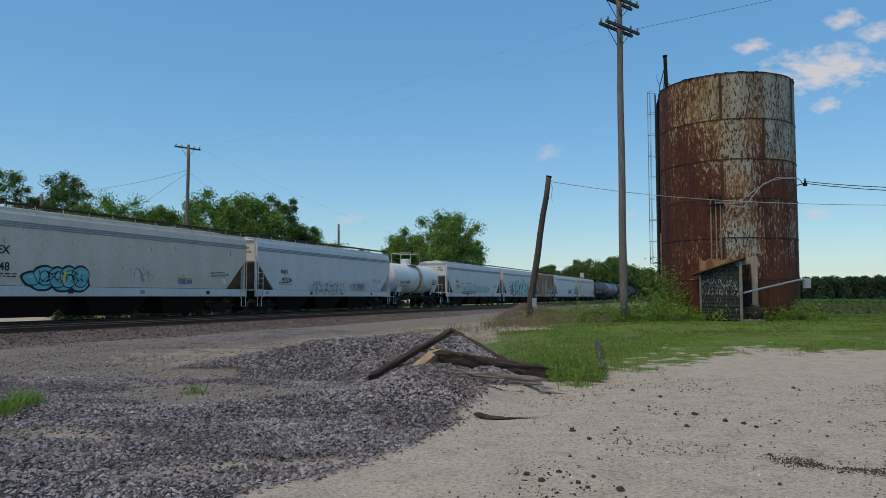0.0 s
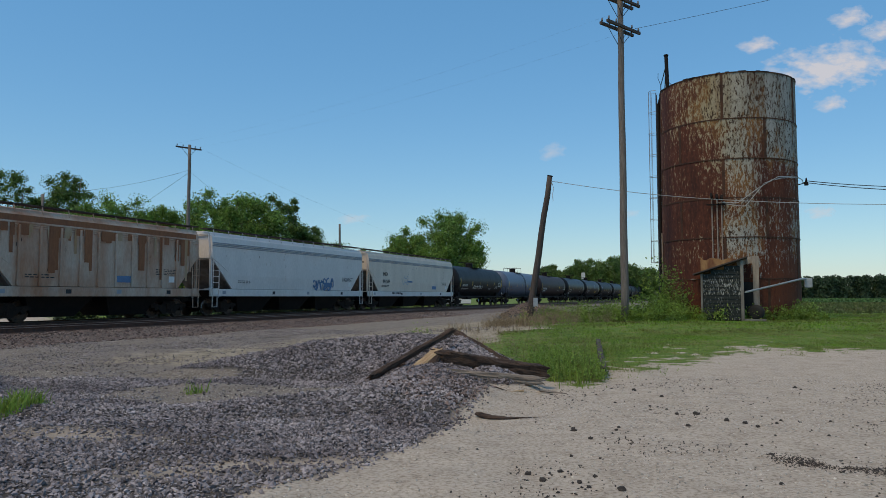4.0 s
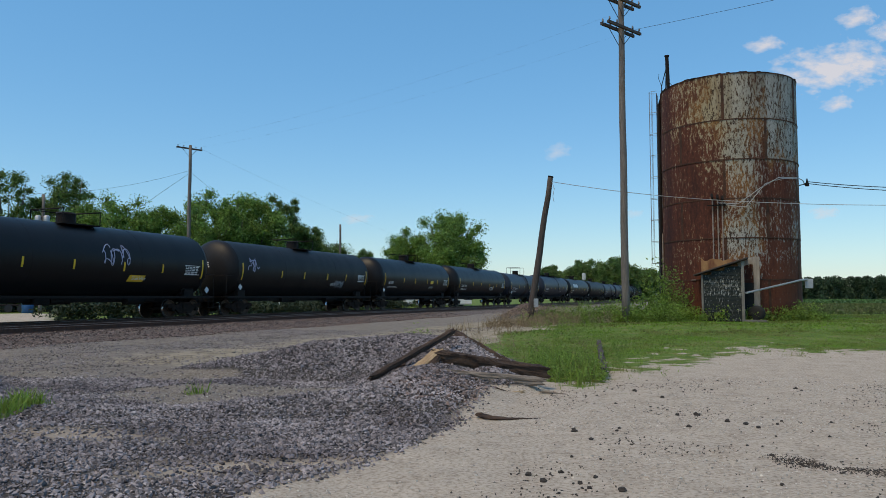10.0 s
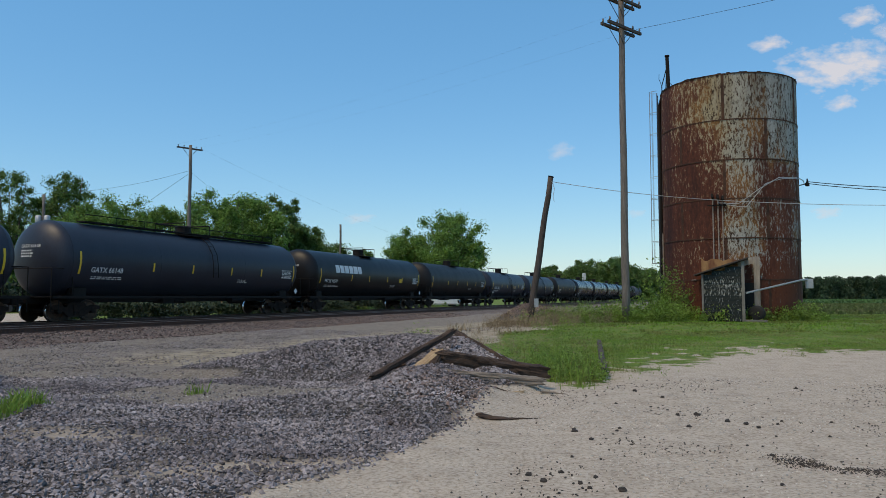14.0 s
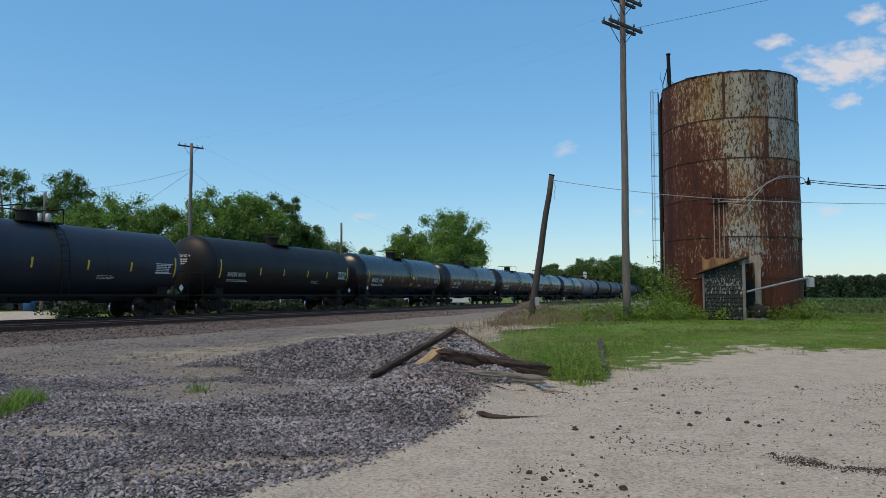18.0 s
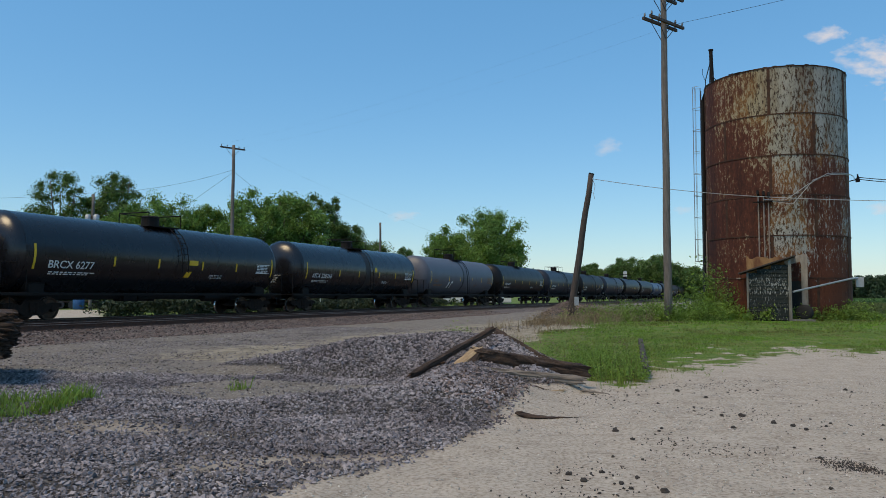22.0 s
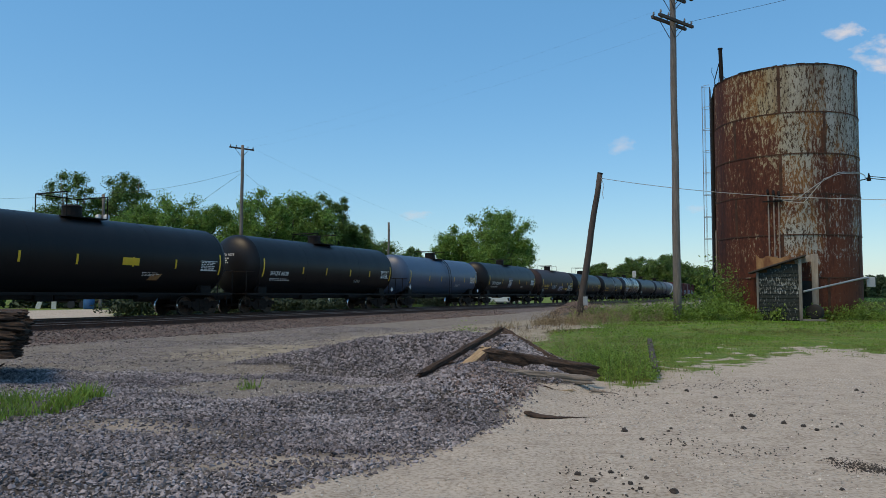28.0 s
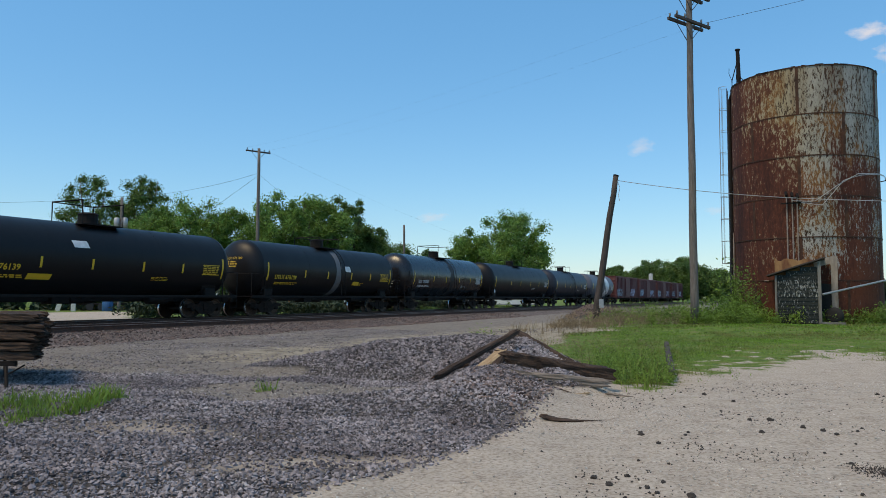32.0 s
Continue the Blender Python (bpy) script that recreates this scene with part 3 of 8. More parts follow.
def blades(name, label, x, y, hgt, wid, mat, seed, lean=0.35, category="grass", z=None):
    """Bent grass blades of two quads."""
    rs = np.random.RandomState(seed)
    n = len(x)
    a = rs.rand(n) * 6.283
    ux, uy = np.cos(a) * wid * 0.5, np.sin(a) * wid * 0.5
    b = rs.rand(n) * 6.283
    lx, ly = np.cos(b) * hgt * lean * rs.rand(n), np.sin(b) * hgt * lean * rs.rand(n)
    gz = (ground_z(x, y) if z is None else z) - 0.01
    def lvl(f, w, k):
        return np.stack([np.stack([x + lx * k - ux * w, y + ly * k - uy * w, gz + hgt * f], -1), np.stack([x + lx * k + ux * w, y + ly * k + uy * w, gz + hgt * f], -1)], 1)
    v = np.concatenate([lvl(0, 1, 0), lvl(0.55, 0.8, 0.35), lvl(1, 0.12, 1)], 1).reshape(-1, 3)
    o = 6 * np.arange(n)[:, None, None]
    f = (np.array([(0, 1, 3, 2), (2, 3, 5, 4)])[None] + o).reshape(-1, 4)
    return tagged(new(name, raw_mesh(name, v, f, mat)), label, category, kind="stuff")


def build_grass():
    patchy = lambda a, b: grass_mask(a, b) * (0.25 + 0.75 * sstep(0.35, 0.6, vnoise(a, b, 1.1) * 0.6 + vnoise(a, b, 0.33) * 0.4))
    x, y, rs = scatter(90000, 1.8, 17, 12.8, 27, patchy, 21)
    h = (0.02 + 0.035 * rs.rand(len(x))) * (0.4 + 1.0 * vnoise(x, y, 0.5))
    blades("lawn_grass", "mown green grass round the rusty tank", x, y, h, 0.012 + 0.012 * rs.rand(len(x)), M["grass"], 22, 0.6)
    x, y, rs = scatter(70000, 2, 34, 26, 46, patchy, 23)
    blades("far_lawn_grass", "green grass of the field edge", x, y, 0.03 + 0.04 * rs.rand(len(x)), 0.03 + 0.03 * rs.rand(len(x)), M["grass"], 24, 0.6)
    x, y, rs = scatter(60000, 12, 85, 46, 122, lambda a, b: (a > 0.27 * b + 2) * (a < 0.66 * b + 6) * (0.3 + 0.7 * sstep(0.35, 0.6, vnoise(a, b, 0.12))), 71)
    blades("field_edge_grass", "rough olive grass before the crop field", x, y, 0.08 + 0.16 * rs.rand(len(x)), 0.10 + 0.10 * rs.rand(len(x)), M["rough_grass"], 72, 0.8)
    tall = lambda a, b: grass_mask(a, b) * (a < 2.93 + 0.19 * (b - 14.5)) * np.exp(-(((a - 2.6) / 0.7) ** 2) ** 2) * sstep(18.5, 14.5, b)
    x, y, rs = scatter(4200, 1.4, 4.2, 12.6, 20, tall, 25)
    blades("tall_grass", "knee-high green grass beside the old timbers", x, y, 0.10 + 0.55 * rs.rand(len(x)) ** 2.2, 0.010 + 0.012 * rs.rand(len(x)), M["grass"], 26, 0.5)
    tuft = lambda a, b: grass_mask(a, b)
    x, y, rs = scatter(52000, -10, -3.4, 8, 13.5, tuft, 27)
    blades("grass_tufts", "bright green grass tufts among the stones", x, y, 0.05 + 0.23 * rs.rand(len(x)) ** 1.6, 0.010 + 0.012 * rs.rand(len(x)), M["tuft"], 28, 0.9)
    dm = lambda a, b: dry_mask(a, b) * sstep(0.35, 0.65, vnoise(a, b, 0.5) * 0.6 + vnoise(a, b, 1.6) * 0.4) * sstep(12.5, 8.0, across(a, b))
    x, y, rs = scatter(80000, 0, 18, 17, 52, dm, 29)
    blades("dry_grass", "straw-coloured dry grass by the leaning pole", x, y, 0.05 + 0.5 * rs.rand(len(x)) ** 2.2 * (0.35 + 0.65 * sstep(25, 31, y)), 0.012 + 0.014 * rs.rand(len(x)), M["dry_grass"], 30, 0.8)


build_grass()


def weeds(name, label, cx, cy, rx, ry, top, n, mat, seed, leaf=0.09, spread=0.0, k=60):
    """Leafy weeds: stems with leaves up them, over an oval patch."""
    rs = np.random.RandomState(seed)
    a, r = rs.rand(n) * 6.283, np.sqrt(rs.rand(n))
    x, y = cx + rx * r * np.cos(a), cy + ry * r * np.sin(a)
    h = top * (0.3 + 0.8 * rs.rand(n) ** 1.6) * (1 - 0.45 * r ** 2)
    f = rs.rand(n, k)
    sx, sy = (rs.rand(n, 1) - 0.5) * 0.5, (rs.rand(n, 1) - 0.5) * 0.5
    spread = spread or 0.10 + 0.3 * leaf
    px = x[:, None] + sx * f * h[:, None] + spread * rs.randn(n, k)
    py = y[:, None] + sy * f * h[:, None] + spread * rs.randn(n, k)
    pz = ground_z(x, y)[:, None] + 0.04 + f * h[:, None]
    c = np.stack([px, py, pz], -1).reshape(-1, 3)
    return tagged(new(name, leaf_mesh(name, c, 0.55 * leaf * (0.5 + 0.9 * rs.rand(len(c))), mat, rs)), label, "weeds", kind="stuff")


def leaf_mesh(name, c, size, mat, rs, flat=0.0):
    """One pointed leaf (four corners) at each centre."""
    n = len(c)
    u = rs.randn(n, 3)
    u[:, 2] *= 1 - flat
    u /= np.linalg.norm(u, axis=1)[:, None]
    w = np.cross(u, rs.randn(n, 3))
    w /= np.linalg.norm(w, axis=1)[:, None]
    s = np.asarray(size).reshape(-1, 1)
    v = np.stack([c - u * s, c + w * s * 0.45, c + u * s, c - w * s * 0.45], 1).reshape(-1, 3)
    f = np.arange(4 * n).reshape(-1, 4)
    return raw_mesh(name, v, f, mat)


def build_weeds():
    weeds("weeds", "tall leafy weeds round the utility pole", 8.4, 33.0, 2.6, 1.4, 1.1, 230, M["weed"], 41, 0.09)
    weeds("weeds", "tall leafy weeds beside the rusty tank", 10.4, 34.6, 1.1, 0.9, 2.9, 75, M["weed"], 42, 0.12)
    weeds("weeds", "green weeds and grass below the train", 5.9, 34.4, 2.6, 1.7, 1.0, 300, M["weed"], 43, 0.07)
    weeds("weeds", "low weeds against the shed", 12.7, 33.3, 2.0, 0.45, 0.9, 60, M["weed"], 44, 0.11)
    weeds("weeds", "weeds at the foot of the rusty tank", 16.2, 34.1, 1.5, 0.7, 0.9, 70, M["weed"], 45, 0.10)
    weeds("weeds", "weeds at the side of the rusty tank", 18.0, 36.5, 0.6, 1.6, 0.5, 80, M["weed"], 46, 0.07)
    weeds("weeds", "green bushy weeds in the long grass", 2.6, 16.5, 0.6, 2.6, 0.5, 120, M["weed"], 47, 0.035)
    weeds("weeds", "sparse weeds behind the stone heap", 0.9, 18.0, 1.4, 1.8, 0.55, 60, M["weed"], 48, 0.03)
    weeds("weeds", "single green weed on the road's edge", -0.75, 22.0, 0.35, 0.3, 0.75, 14, M["weed"], 49, 0.05)
    weeds("weeds", "brown dead weeds by the leaning pole", 4.0, 33.2, 2.2, 1.0, 0.95, 190, M["dry_grass"], 50, 0.05)
    weeds("weeds", "thin tall weed stalks in the long grass", 3.4, 17.5, 1.9, 3.4, 0.8, 80, M["weed"], 61, 0.022, 0.03, 50)
    weeds("weeds", "bushy weeds beside the old timbers", 2.5, 14.8, 0.8, 1.3, 0.6, 110, M["weed"], 62, 0.04, 0.06, 50)
    weeds("weeds", "brown seed stalks on the straw ground", 2.6, 24.0, 2.0, 5.0, 0.6, 60, M["dry_grass"], 63, 0.025, 0.05, 40)
    weeds("weeds", "green stalks by the leaning pole", 4.4, 26.0, 1.4, 3.5, 0.7, 60, M["weed"], 64, 0.04, 0.07, 50)
    weeds("weeds", "tall brown seed stalks by the leaning pole", 5.6, 31.5, 1.6, 2.2, 1.0, 110, M["dry_grass"], 67, 0.035, 0.05, 40)
    weeds("weeds", "scattered green stalks on the straw ground", 3.6, 20.5, 1.6, 3.0, 0.75, 70, M["weed"], 68, 0.03, 0.03, 46)
    weeds("weeds", "brown thistle stalks behind the stone heap", 2.0, 19.5, 1.6, 2.6, 0.6, 60, M["dry_grass"], 69, 0.028, 0.04, 36)
    weeds("weeds", "thin green weeds on the heap's far side", 0.3, 17.2, 1.0, 0.8, 0.45, 26, M["weed"], 70, 0.03, 0.03, 40)
    weeds("weeds", "pale grass tuft beyond the railway", -31.6, 69.0, 1.0, 0.6, 1.3, 40, M["grass"], 65, 0.10)
    weeds("weeds", "pale grass beyond the railway", -18.6, 99.0, 3.0, 1.0, 1.4, 90, M["grass"], 66, 0.14)
    # the deep green leaf colour stands for the train's shade on the verge
    for s, q, r, t, sd in ((64, 37, 5, 0.6, 59), (92, 52, 16, 1.2, 54)):
        p = on_track(s, q)
        weeds("weeds", "unmown green verge beyond the railway, darker leaves for its shade", p.x, p.y, r, 1.6, t, 200, M["leaf_dark"], sd, 0.14)


build_weeds()


# ---------- the rusty steel tank ----------
def rust_material():
    m = bpy.data.materials.new("rusted_painted_steel")
    m.use_nodes = True
    n, l = m.node_tree.nodes, m.node_tree.links
    b = n["Principled BSDF"]
    b.inputs["Roughness"].default_value, b.inputs["Specular IOR Level"].default_value = 0.8, 0.3
    tc = n.new("ShaderNodeTexCoord")

    def nz(scale, detail, stretch, rough=0.6):
        mp = n.new("ShaderNodeMapping")
        mp.inputs["Scale"].default_value = stretch
        l.new(tc.outputs["Object"], mp.inputs[0])
        k = n.new("ShaderNodeTexNoise")
        k.inputs["Scale"].default_value, k.inputs["Detail"].default_value, k.inputs["Roughness"].default_value = scale, detail, rough
        l.new(mp.outputs[0], k.inputs[0])
        return k.outputs["Fac"]

    def math_(op, a, c):
        k = n.new("ShaderNodeMath")
        k.operation = op
        for i, v in enumerate((a, c)):
            if isinstance(v, (int, float)):
                k.inputs[i].default_value = v
            else:
                l.new(v, k.inputs[i])
        return k.outputs[0]

    def ramp(src, stops):
        r = n.new("ShaderNodeValToRGB")
        e = r.color_ramp.elements
        while len(e) < len(stops):
            e.new(0.5)
        for i, (p, c) in enumerate(stops):
            e[i].position, e[i].color = p, (*c, 1)
        l.new(src, r.inputs[0])
        return r.outputs[0]
    def span(src, a0, a1, b0, b1):
        k = n.new("ShaderNodeMapRange")
        for i, v in enumerate((a0, a1, b0, b1)):
            k.inputs[i + 1].default_value = v
        l.new(src, k.inputs[0])
        return k.outputs[0]

    def mixed(fac, a, c):
        k = n.new("ShaderNodeMix")
        k.data_type = "RGBA"
        l.new(fac, k.inputs[0])
        for i, v in ((6, a), (7, c)):
            if isinstance(v, tuple):
                k.inputs[i].default_value = (*v, 1)
            else:
                l.new(v, k.inputs[i])
        return k.outputs[2]
    xyz = n.new("ShaderNodeSeparateXYZ")
    l.new(tc.outputs["Object"], xyz.inputs[0])
    u, z = xyz.outputs[0], xyz.outputs[2]
    plate = n.new("ShaderNodeObjectInfo").outputs["Random"]
    streak = nz(1.0, 6, (1, 1, 0.12), 0.65)
    patch = nz(0.6, 5, (1, 1, 0.7))
    chip = nz(10.5, 7, (1, 1, 0.34), 0.78)
    fine = nz(30, 3, (1, 1, 0.5))
    # old paint is left high up and on the weather side; it thins out again on the far flank lower down
    edge = span(z, 6.0, 9.9, 0.35, -2.0)
    base = span(math_("SUBTRACT", u, edge), -1.3, 1.3, -0.42, 0.13)
    flank = math_("MULTIPLY", span(u, 1.1, 2.1, 0.0, -0.50), span(z, 8.4, 6.2, 0.0, 1.0))
    low = span(z, 3.2, 1.4, 0.0, -0.5)
    base = math_("ADD", math_("ADD", base, flank), low)
    base = math_("ADD", base, math_("MULTIPLY", math_("SUBTRACT", plate, 0.5), 0.16))
    base = math_("ADD", base, math_("MULTIPLY", math_("SUBTRACT", streak, 0.5), 1.3))
    base = math_("ADD", base, math_("MULTIPLY", math_("SUBTRACT", patch, 0.5), 0.7))
    keep = math_("ADD", base, math_("MULTIPLY", math_("SUBTRACT", chip, 0.5), 4.2))
    paint_f = n.new("ShaderNodeMapRange")
    paint_f.inputs["From Min"].default_value, paint_f.inputs["From Max"].default_value = -0.03, 0.05
    l.new(keep, paint_f.inputs[0])
    red = ramp(math_("ADD", math_("MULTIPLY", chip, 0.5), math_("MULTIPLY", streak, 0.5)), ((0.34, (0.028, 0.012, 0.009)), (0.46, (0.085, 0.025, 0.014)), (0.55, (0.15, 0.045, 0.020)), (0.68, (0.085, 0.030, 0.017))))
    ochre = ramp(fine, ((0.35, (0.15, 0.062, 0.018)), (0.62, (0.36, 0.19, 0.060))))
    dark = ramp(fine, ((0.35, (0.022, 0.014, 0.010)), (0.65, (0.085, 0.048, 0.026))))
    spots = nz(0.9, 4, (1, 1, 0.45))
    under = mixed(math_("MULTIPLY", span(base, -0.25, -0.02, 0.0, 1.0), span(spots, 0.42, 0.54, 0.1, 0.9)), red, ochre)
    under = mixed(span(base, -0.05, 0.09, 0.0, 0.95), under, dark)
    cream = ramp(streak, ((0.36, (0.26, 0.165, 0.065)), (0.5, (0.38, 0.32, 0.20)), (0.68, (0.48, 0.43, 0.32))))
    grey = ramp(streak, ((0.36, (0.20, 0.18, 0.14)), (0.5, (0.34, 0.335, 0.30)), (0.68, (0.44, 0.445, 0.43))))
    paint = mixed(span(math_("ADD", u, math_("MULTIPLY", patch, 2.2)), 0.4, 2.6, 0.0, 1.0), cream, grey)
    mixc_out = mixed(paint_f.outputs[0], under, paint)
    hsv = n.new("ShaderNodeHueSaturation")
    mr = n.new("ShaderNodeMapRange")
    mr.inputs["To Min"].default_value, mr.inputs["To Max"].default_value = 0.5, 1.12
    l.new(fine, mr.inputs[0])
    l.new(mr.outputs[0], hsv.inputs["Value"])
    l.new(mixc_out, hsv.inputs["Color"])
    l.new(hsv.outputs[0], b.inputs["Base Color"])
    bp = n.new("ShaderNodeBump")
    bp.inputs["Strength"].default_value, bp.inputs["Distance"].default_value = 0.35, 0.02
    l.new(math_("ADD", chip, paint_f.outputs[0]), bp.inputs["Height"])
    l.new(bp.outputs[0], b.inputs["Normal"])
    return m


M["rust"] = rust_material()
M["rust_plain"] = material("brown_rust", (0.095, 0.042, 0.022), 0.85, 0.1, 3, 0.35, 0.3, (0.03, 0.016, 0.011))
M["panel_tan"] = material("tan_rusty_sheet", (0.40, 0.23, 0.09), 0.8, 0, 2.5, 0.3, 0.2, (0.16, 0.06, 0.025), stretch=(1, 1, 0.4))
M["panel_grey"] = material("faded_grey_sheet", (0.26, 0.25, 0.22), 0.75, 0.1, 2.0, 0.25, 0.1, (0.10, 0.085, 0.07), stretch=(1, 1, 0.4))
M["shed_wood"] = material("peeling_green_boards", (0.016, 0.021, 0.019), 0.9, 0, 7, 0.3, 0.3, (0.27, 0.28, 0.27), mix=0.06, fine=40, stretch=(4, 3, 1.2), shift=-0.13)
M["shed_wood_pale"] = material("peeling_white_boards", (0.016, 0.021, 0.019), 0.9, 0, 7, 0.3, 0.3, (0.30, 0.31, 0.29), mix=0.06, fine=40, stretch=(5, 3, 0.9), shift=-0.07)
M["panel_pale"] = material("pale_weathered_board", (0.42, 0.37, 0.31), 0.85, 0, 3, 0.25, 0.2, (0.24, 0.20, 0.16), stretch=(2, 2, 0.4))
# near black that paints the shade inside the shed
M["inside_shade"] = material("painted_recess_shade", (0.025, 0.024, 0.022), 0.95, 0, 4, 0.3, 0.1)
M["pipe_pale"] = material("pale_conduit", (0.38, 0.32, 0.27), 0.6, 0.2, 4, 0.25, 0.1, (0.24, 0.15, 0.10))


def arc_plate(a0, a1, z0, z1, r, thick, seg=8):
    bm = bmesh.new()
    rows = []
    for i in range(seg + 1):
        a = a0 + (a1 - a0) * i / seg
        s, c = math.sin(a), math.cos(a)
        rows.append([bm.verts.new((rr * s, -rr * c, z)) for rr, z in ((r, z0), (r + thick, z0), (r + thick, z1), (r, z1))])
    for p, q in zip(rows[:-1], rows[1:]):
        for i in range(4):
            j = (i + 1) % 4
            bm.faces.new((p[i], q[i], q[j], p[j]))
    bm.faces.new(rows[0])
    bm.faces.new(rows[-1])
    bmesh.ops.recalc_face_normals(bm, faces=bm.faces)
    return bm


def polar(r, deg, z):
    return Vector((r * math.sin(radians(deg)), -r * math.cos(radians(deg)), z))


def build_tank():
    root = tagged(empty("steel_tank", pose(SILO[0], SILO[1], SILO_Z - 0.05, 0, 0, -21.25)), "tall rusty steel tank with peeling white paint", "storage tank")
    edges = (0.0, 1.96, 3.9, 5.76, 7.61, 9.52, 11.72)
    for k, (z0, z1) in enumerate(zip(edges[:-1], edges[1:])):
        off = -3 if k % 2 else 31
        for i in range(5):
            a0, a1 = radians(off + 72 * i), radians(off + 72 * (i + 1))
            bm = arc_plate(a0 + 0.004, a1 - 0.004, z0 + 0.008, z1 - 0.008, SILO_R - 0.03 - 0.006 * (k % 2), 0.03, 12)
            part("plate", bm, M["rust"], root, smooth=False)
        # lap band and upright seams
        part("ring_seam", arc_plate(0, 2 * math.pi - 0.001, z1 - 0.03, z1 + 0.02, SILO_R - 0.01, 0.03, 60), M["rust_plain"], root)
        for i in range(5):
            a = radians(off + 72 * i)
            part("seam", arc_plate(a - 0.02, a + 0.02, z0, z1, SILO_R - 0.012, 0.026, 2), M["rust_plain"], root)
    bm = bmesh.new()
    lathe(bm, ((SILO_R - 0.08, 0.0), (SILO_R - 0.08, 11.68), (1.6, 12.02), (0.05, 12.15)), 48)
    part("inner_shell", bm, M["rust_plain"], root)
    rs = random.Random(5)
    for i in range(26):
        a = -75 + i * 6.2 + rs.uniform(-2, 2)
        z = 11.70 + rs.uniform(0.0, 0.03)
        part("rim_piece", arc_plate(radians(a), radians(a + rs.uniform(3, 6.5)), z, z + rs.uniform(0.02, 0.055), SILO_R - 0.06, rs.uniform(0.05, 0.10), 2), M["steel_dark"], root)
    # chimney-like vent with a broken guard rail
    bm = bmesh.new()
    p = polar(SILO_R - 0.25, -66, 11.2)
    tube(bm, p, p + Vector((-0.06, 0, 2.35)), 0.10, 0.09, 12)
    tube(bm, p + Vector((-0.06, 0, 2.30)), p + Vector((-0.06, 0, 2.36)), 0.12, 0.12, 12)
    part("vent_pipe", bm, M["steel_dark"], root, "black vent pipe")
    bm = bmesh.new()
    pts = [polar(SILO_R, -98, 11.6), polar(SILO_R, -98, 12.45), polar(SILO_R, -60, 12.75), polar(SILO_R, -56, 12.0), polar(SILO_R, -50, 11.7)]
    pipe(bm, pts, 0.018)
    pipe(bm, [polar(SILO_R, -60, 12.75), polar(SILO_R, -62, 11.7)], 0.018)
    pipe(bm, [polar(SILO_R, -98, 12.45), polar(SILO_R + 0.1, -94, 12.8), polar(SILO_R + 0.05, -88, 12.95)], 0.012)
    part("guard_rail", bm, M["steel_dark"], root)
    # caged ladder
    for k, (dx, dy) in enumerate(((-0.10, -0.22), (-0.10, 0.22))):
        bm = bmesh.new()
        tube(bm, (-SILO_R + dx - 0.08, dy, 0.9), (-SILO_R + dx - 0.08, dy, 11.9), 0.022, seg=6)
        part("ladder_rail", bm, M["wire"], root)
    for k in range(34):
        bm = bmesh.new()
        tube(bm, (-SILO_R - 0.18, -0.22, 1.0 + k * 0.32), (-SILO_R - 0.18, 0.22, 1.0 + k * 0.32), 0.012, seg=6)
        part("rung", bm, M["wire"], root)
    for k in range(9):
        z = 2.9 + k * 1.14
        bm = bmesh.new()
        pts = [Vector((-SILO_R - 0.18 - 0.42 * math.sin(a), -0.26 * math.cos(a) * 1.1, z)) for a in [math.pi * i / 10 for i in range(11)]]
        pipe(bm, pts, 0.012)
        part("cage_hoop", bm, M["galv"], root)
    for a in (40, 70, 110, 140):
        bm = bmesh.new()
        a = radians(a)
        tube(bm, (-SILO_R - 0.18 - 0.42 * math.sin(a), -0.286 * math.cos(a), 2.9), (-SILO_R - 0.18 - 0.42 * math.sin(a), -0.286 * math.cos(a), 2.9 + 8 * 1.14), 0.010, seg=5)
        part("cage_bar", bm, M["galv"], root)
    bm = bmesh.new()
    pipe(bm, [polar(SILO_R + 0.07, -84, 0.6), polar(SILO_R + 0.07, -84, 11.2), polar(SILO_R - 0.1, -80, 11.7)], 0.075, 8)
    part("down_pipe", bm, M["steel_dark"], root)
    bm = bmesh.new()
    pipe(bm, [polar(SILO_R + 0.05, -76, 4.4), polar(SILO_R + 0.05, -76, 2.1), polar(SILO_R + 0.06, -62, 1.95), polar(SILO_R + 0.06, -28, 1.95)], 0.03, 6)
    part("conduit", bm, M["pipe_pale"], root, "pale bent conduit")
    for k, a in enumerate((-12.5, -8.5, -5.0)):
        bm = bmesh.new()
        top = 5.75 - 0.06 * k
        pipe(bm, [polar(SILO_R + 0.06, a, 1.9), polar(SILO_R + 0.06, a, top)], 0.032, 8)
        part("conduit", bm, M["pipe_pale"], root, "upright service conduit")
        bm = bmesh.new()
        pipe(bm, [polar(SILO_R + 0.06, a, top), polar(SILO_R + 0.12, a, top + 0.18), polar(SILO_R + 0.3, a + 0.5, top + 0.2), polar(SILO_R + 0.42, a + 1, top + 0.02)], 0.05, 8)
        part("weather_head", bm, M["steel_dark"], root, "black curved cable head")
    bm = bmesh.new()
    box(bm, -0.95, -0.1, -SILO_R - 0.13, -SILO_R - 0.02, 5.42, 5.48)
    part("bracket", bm, M["steel_dark"], root)
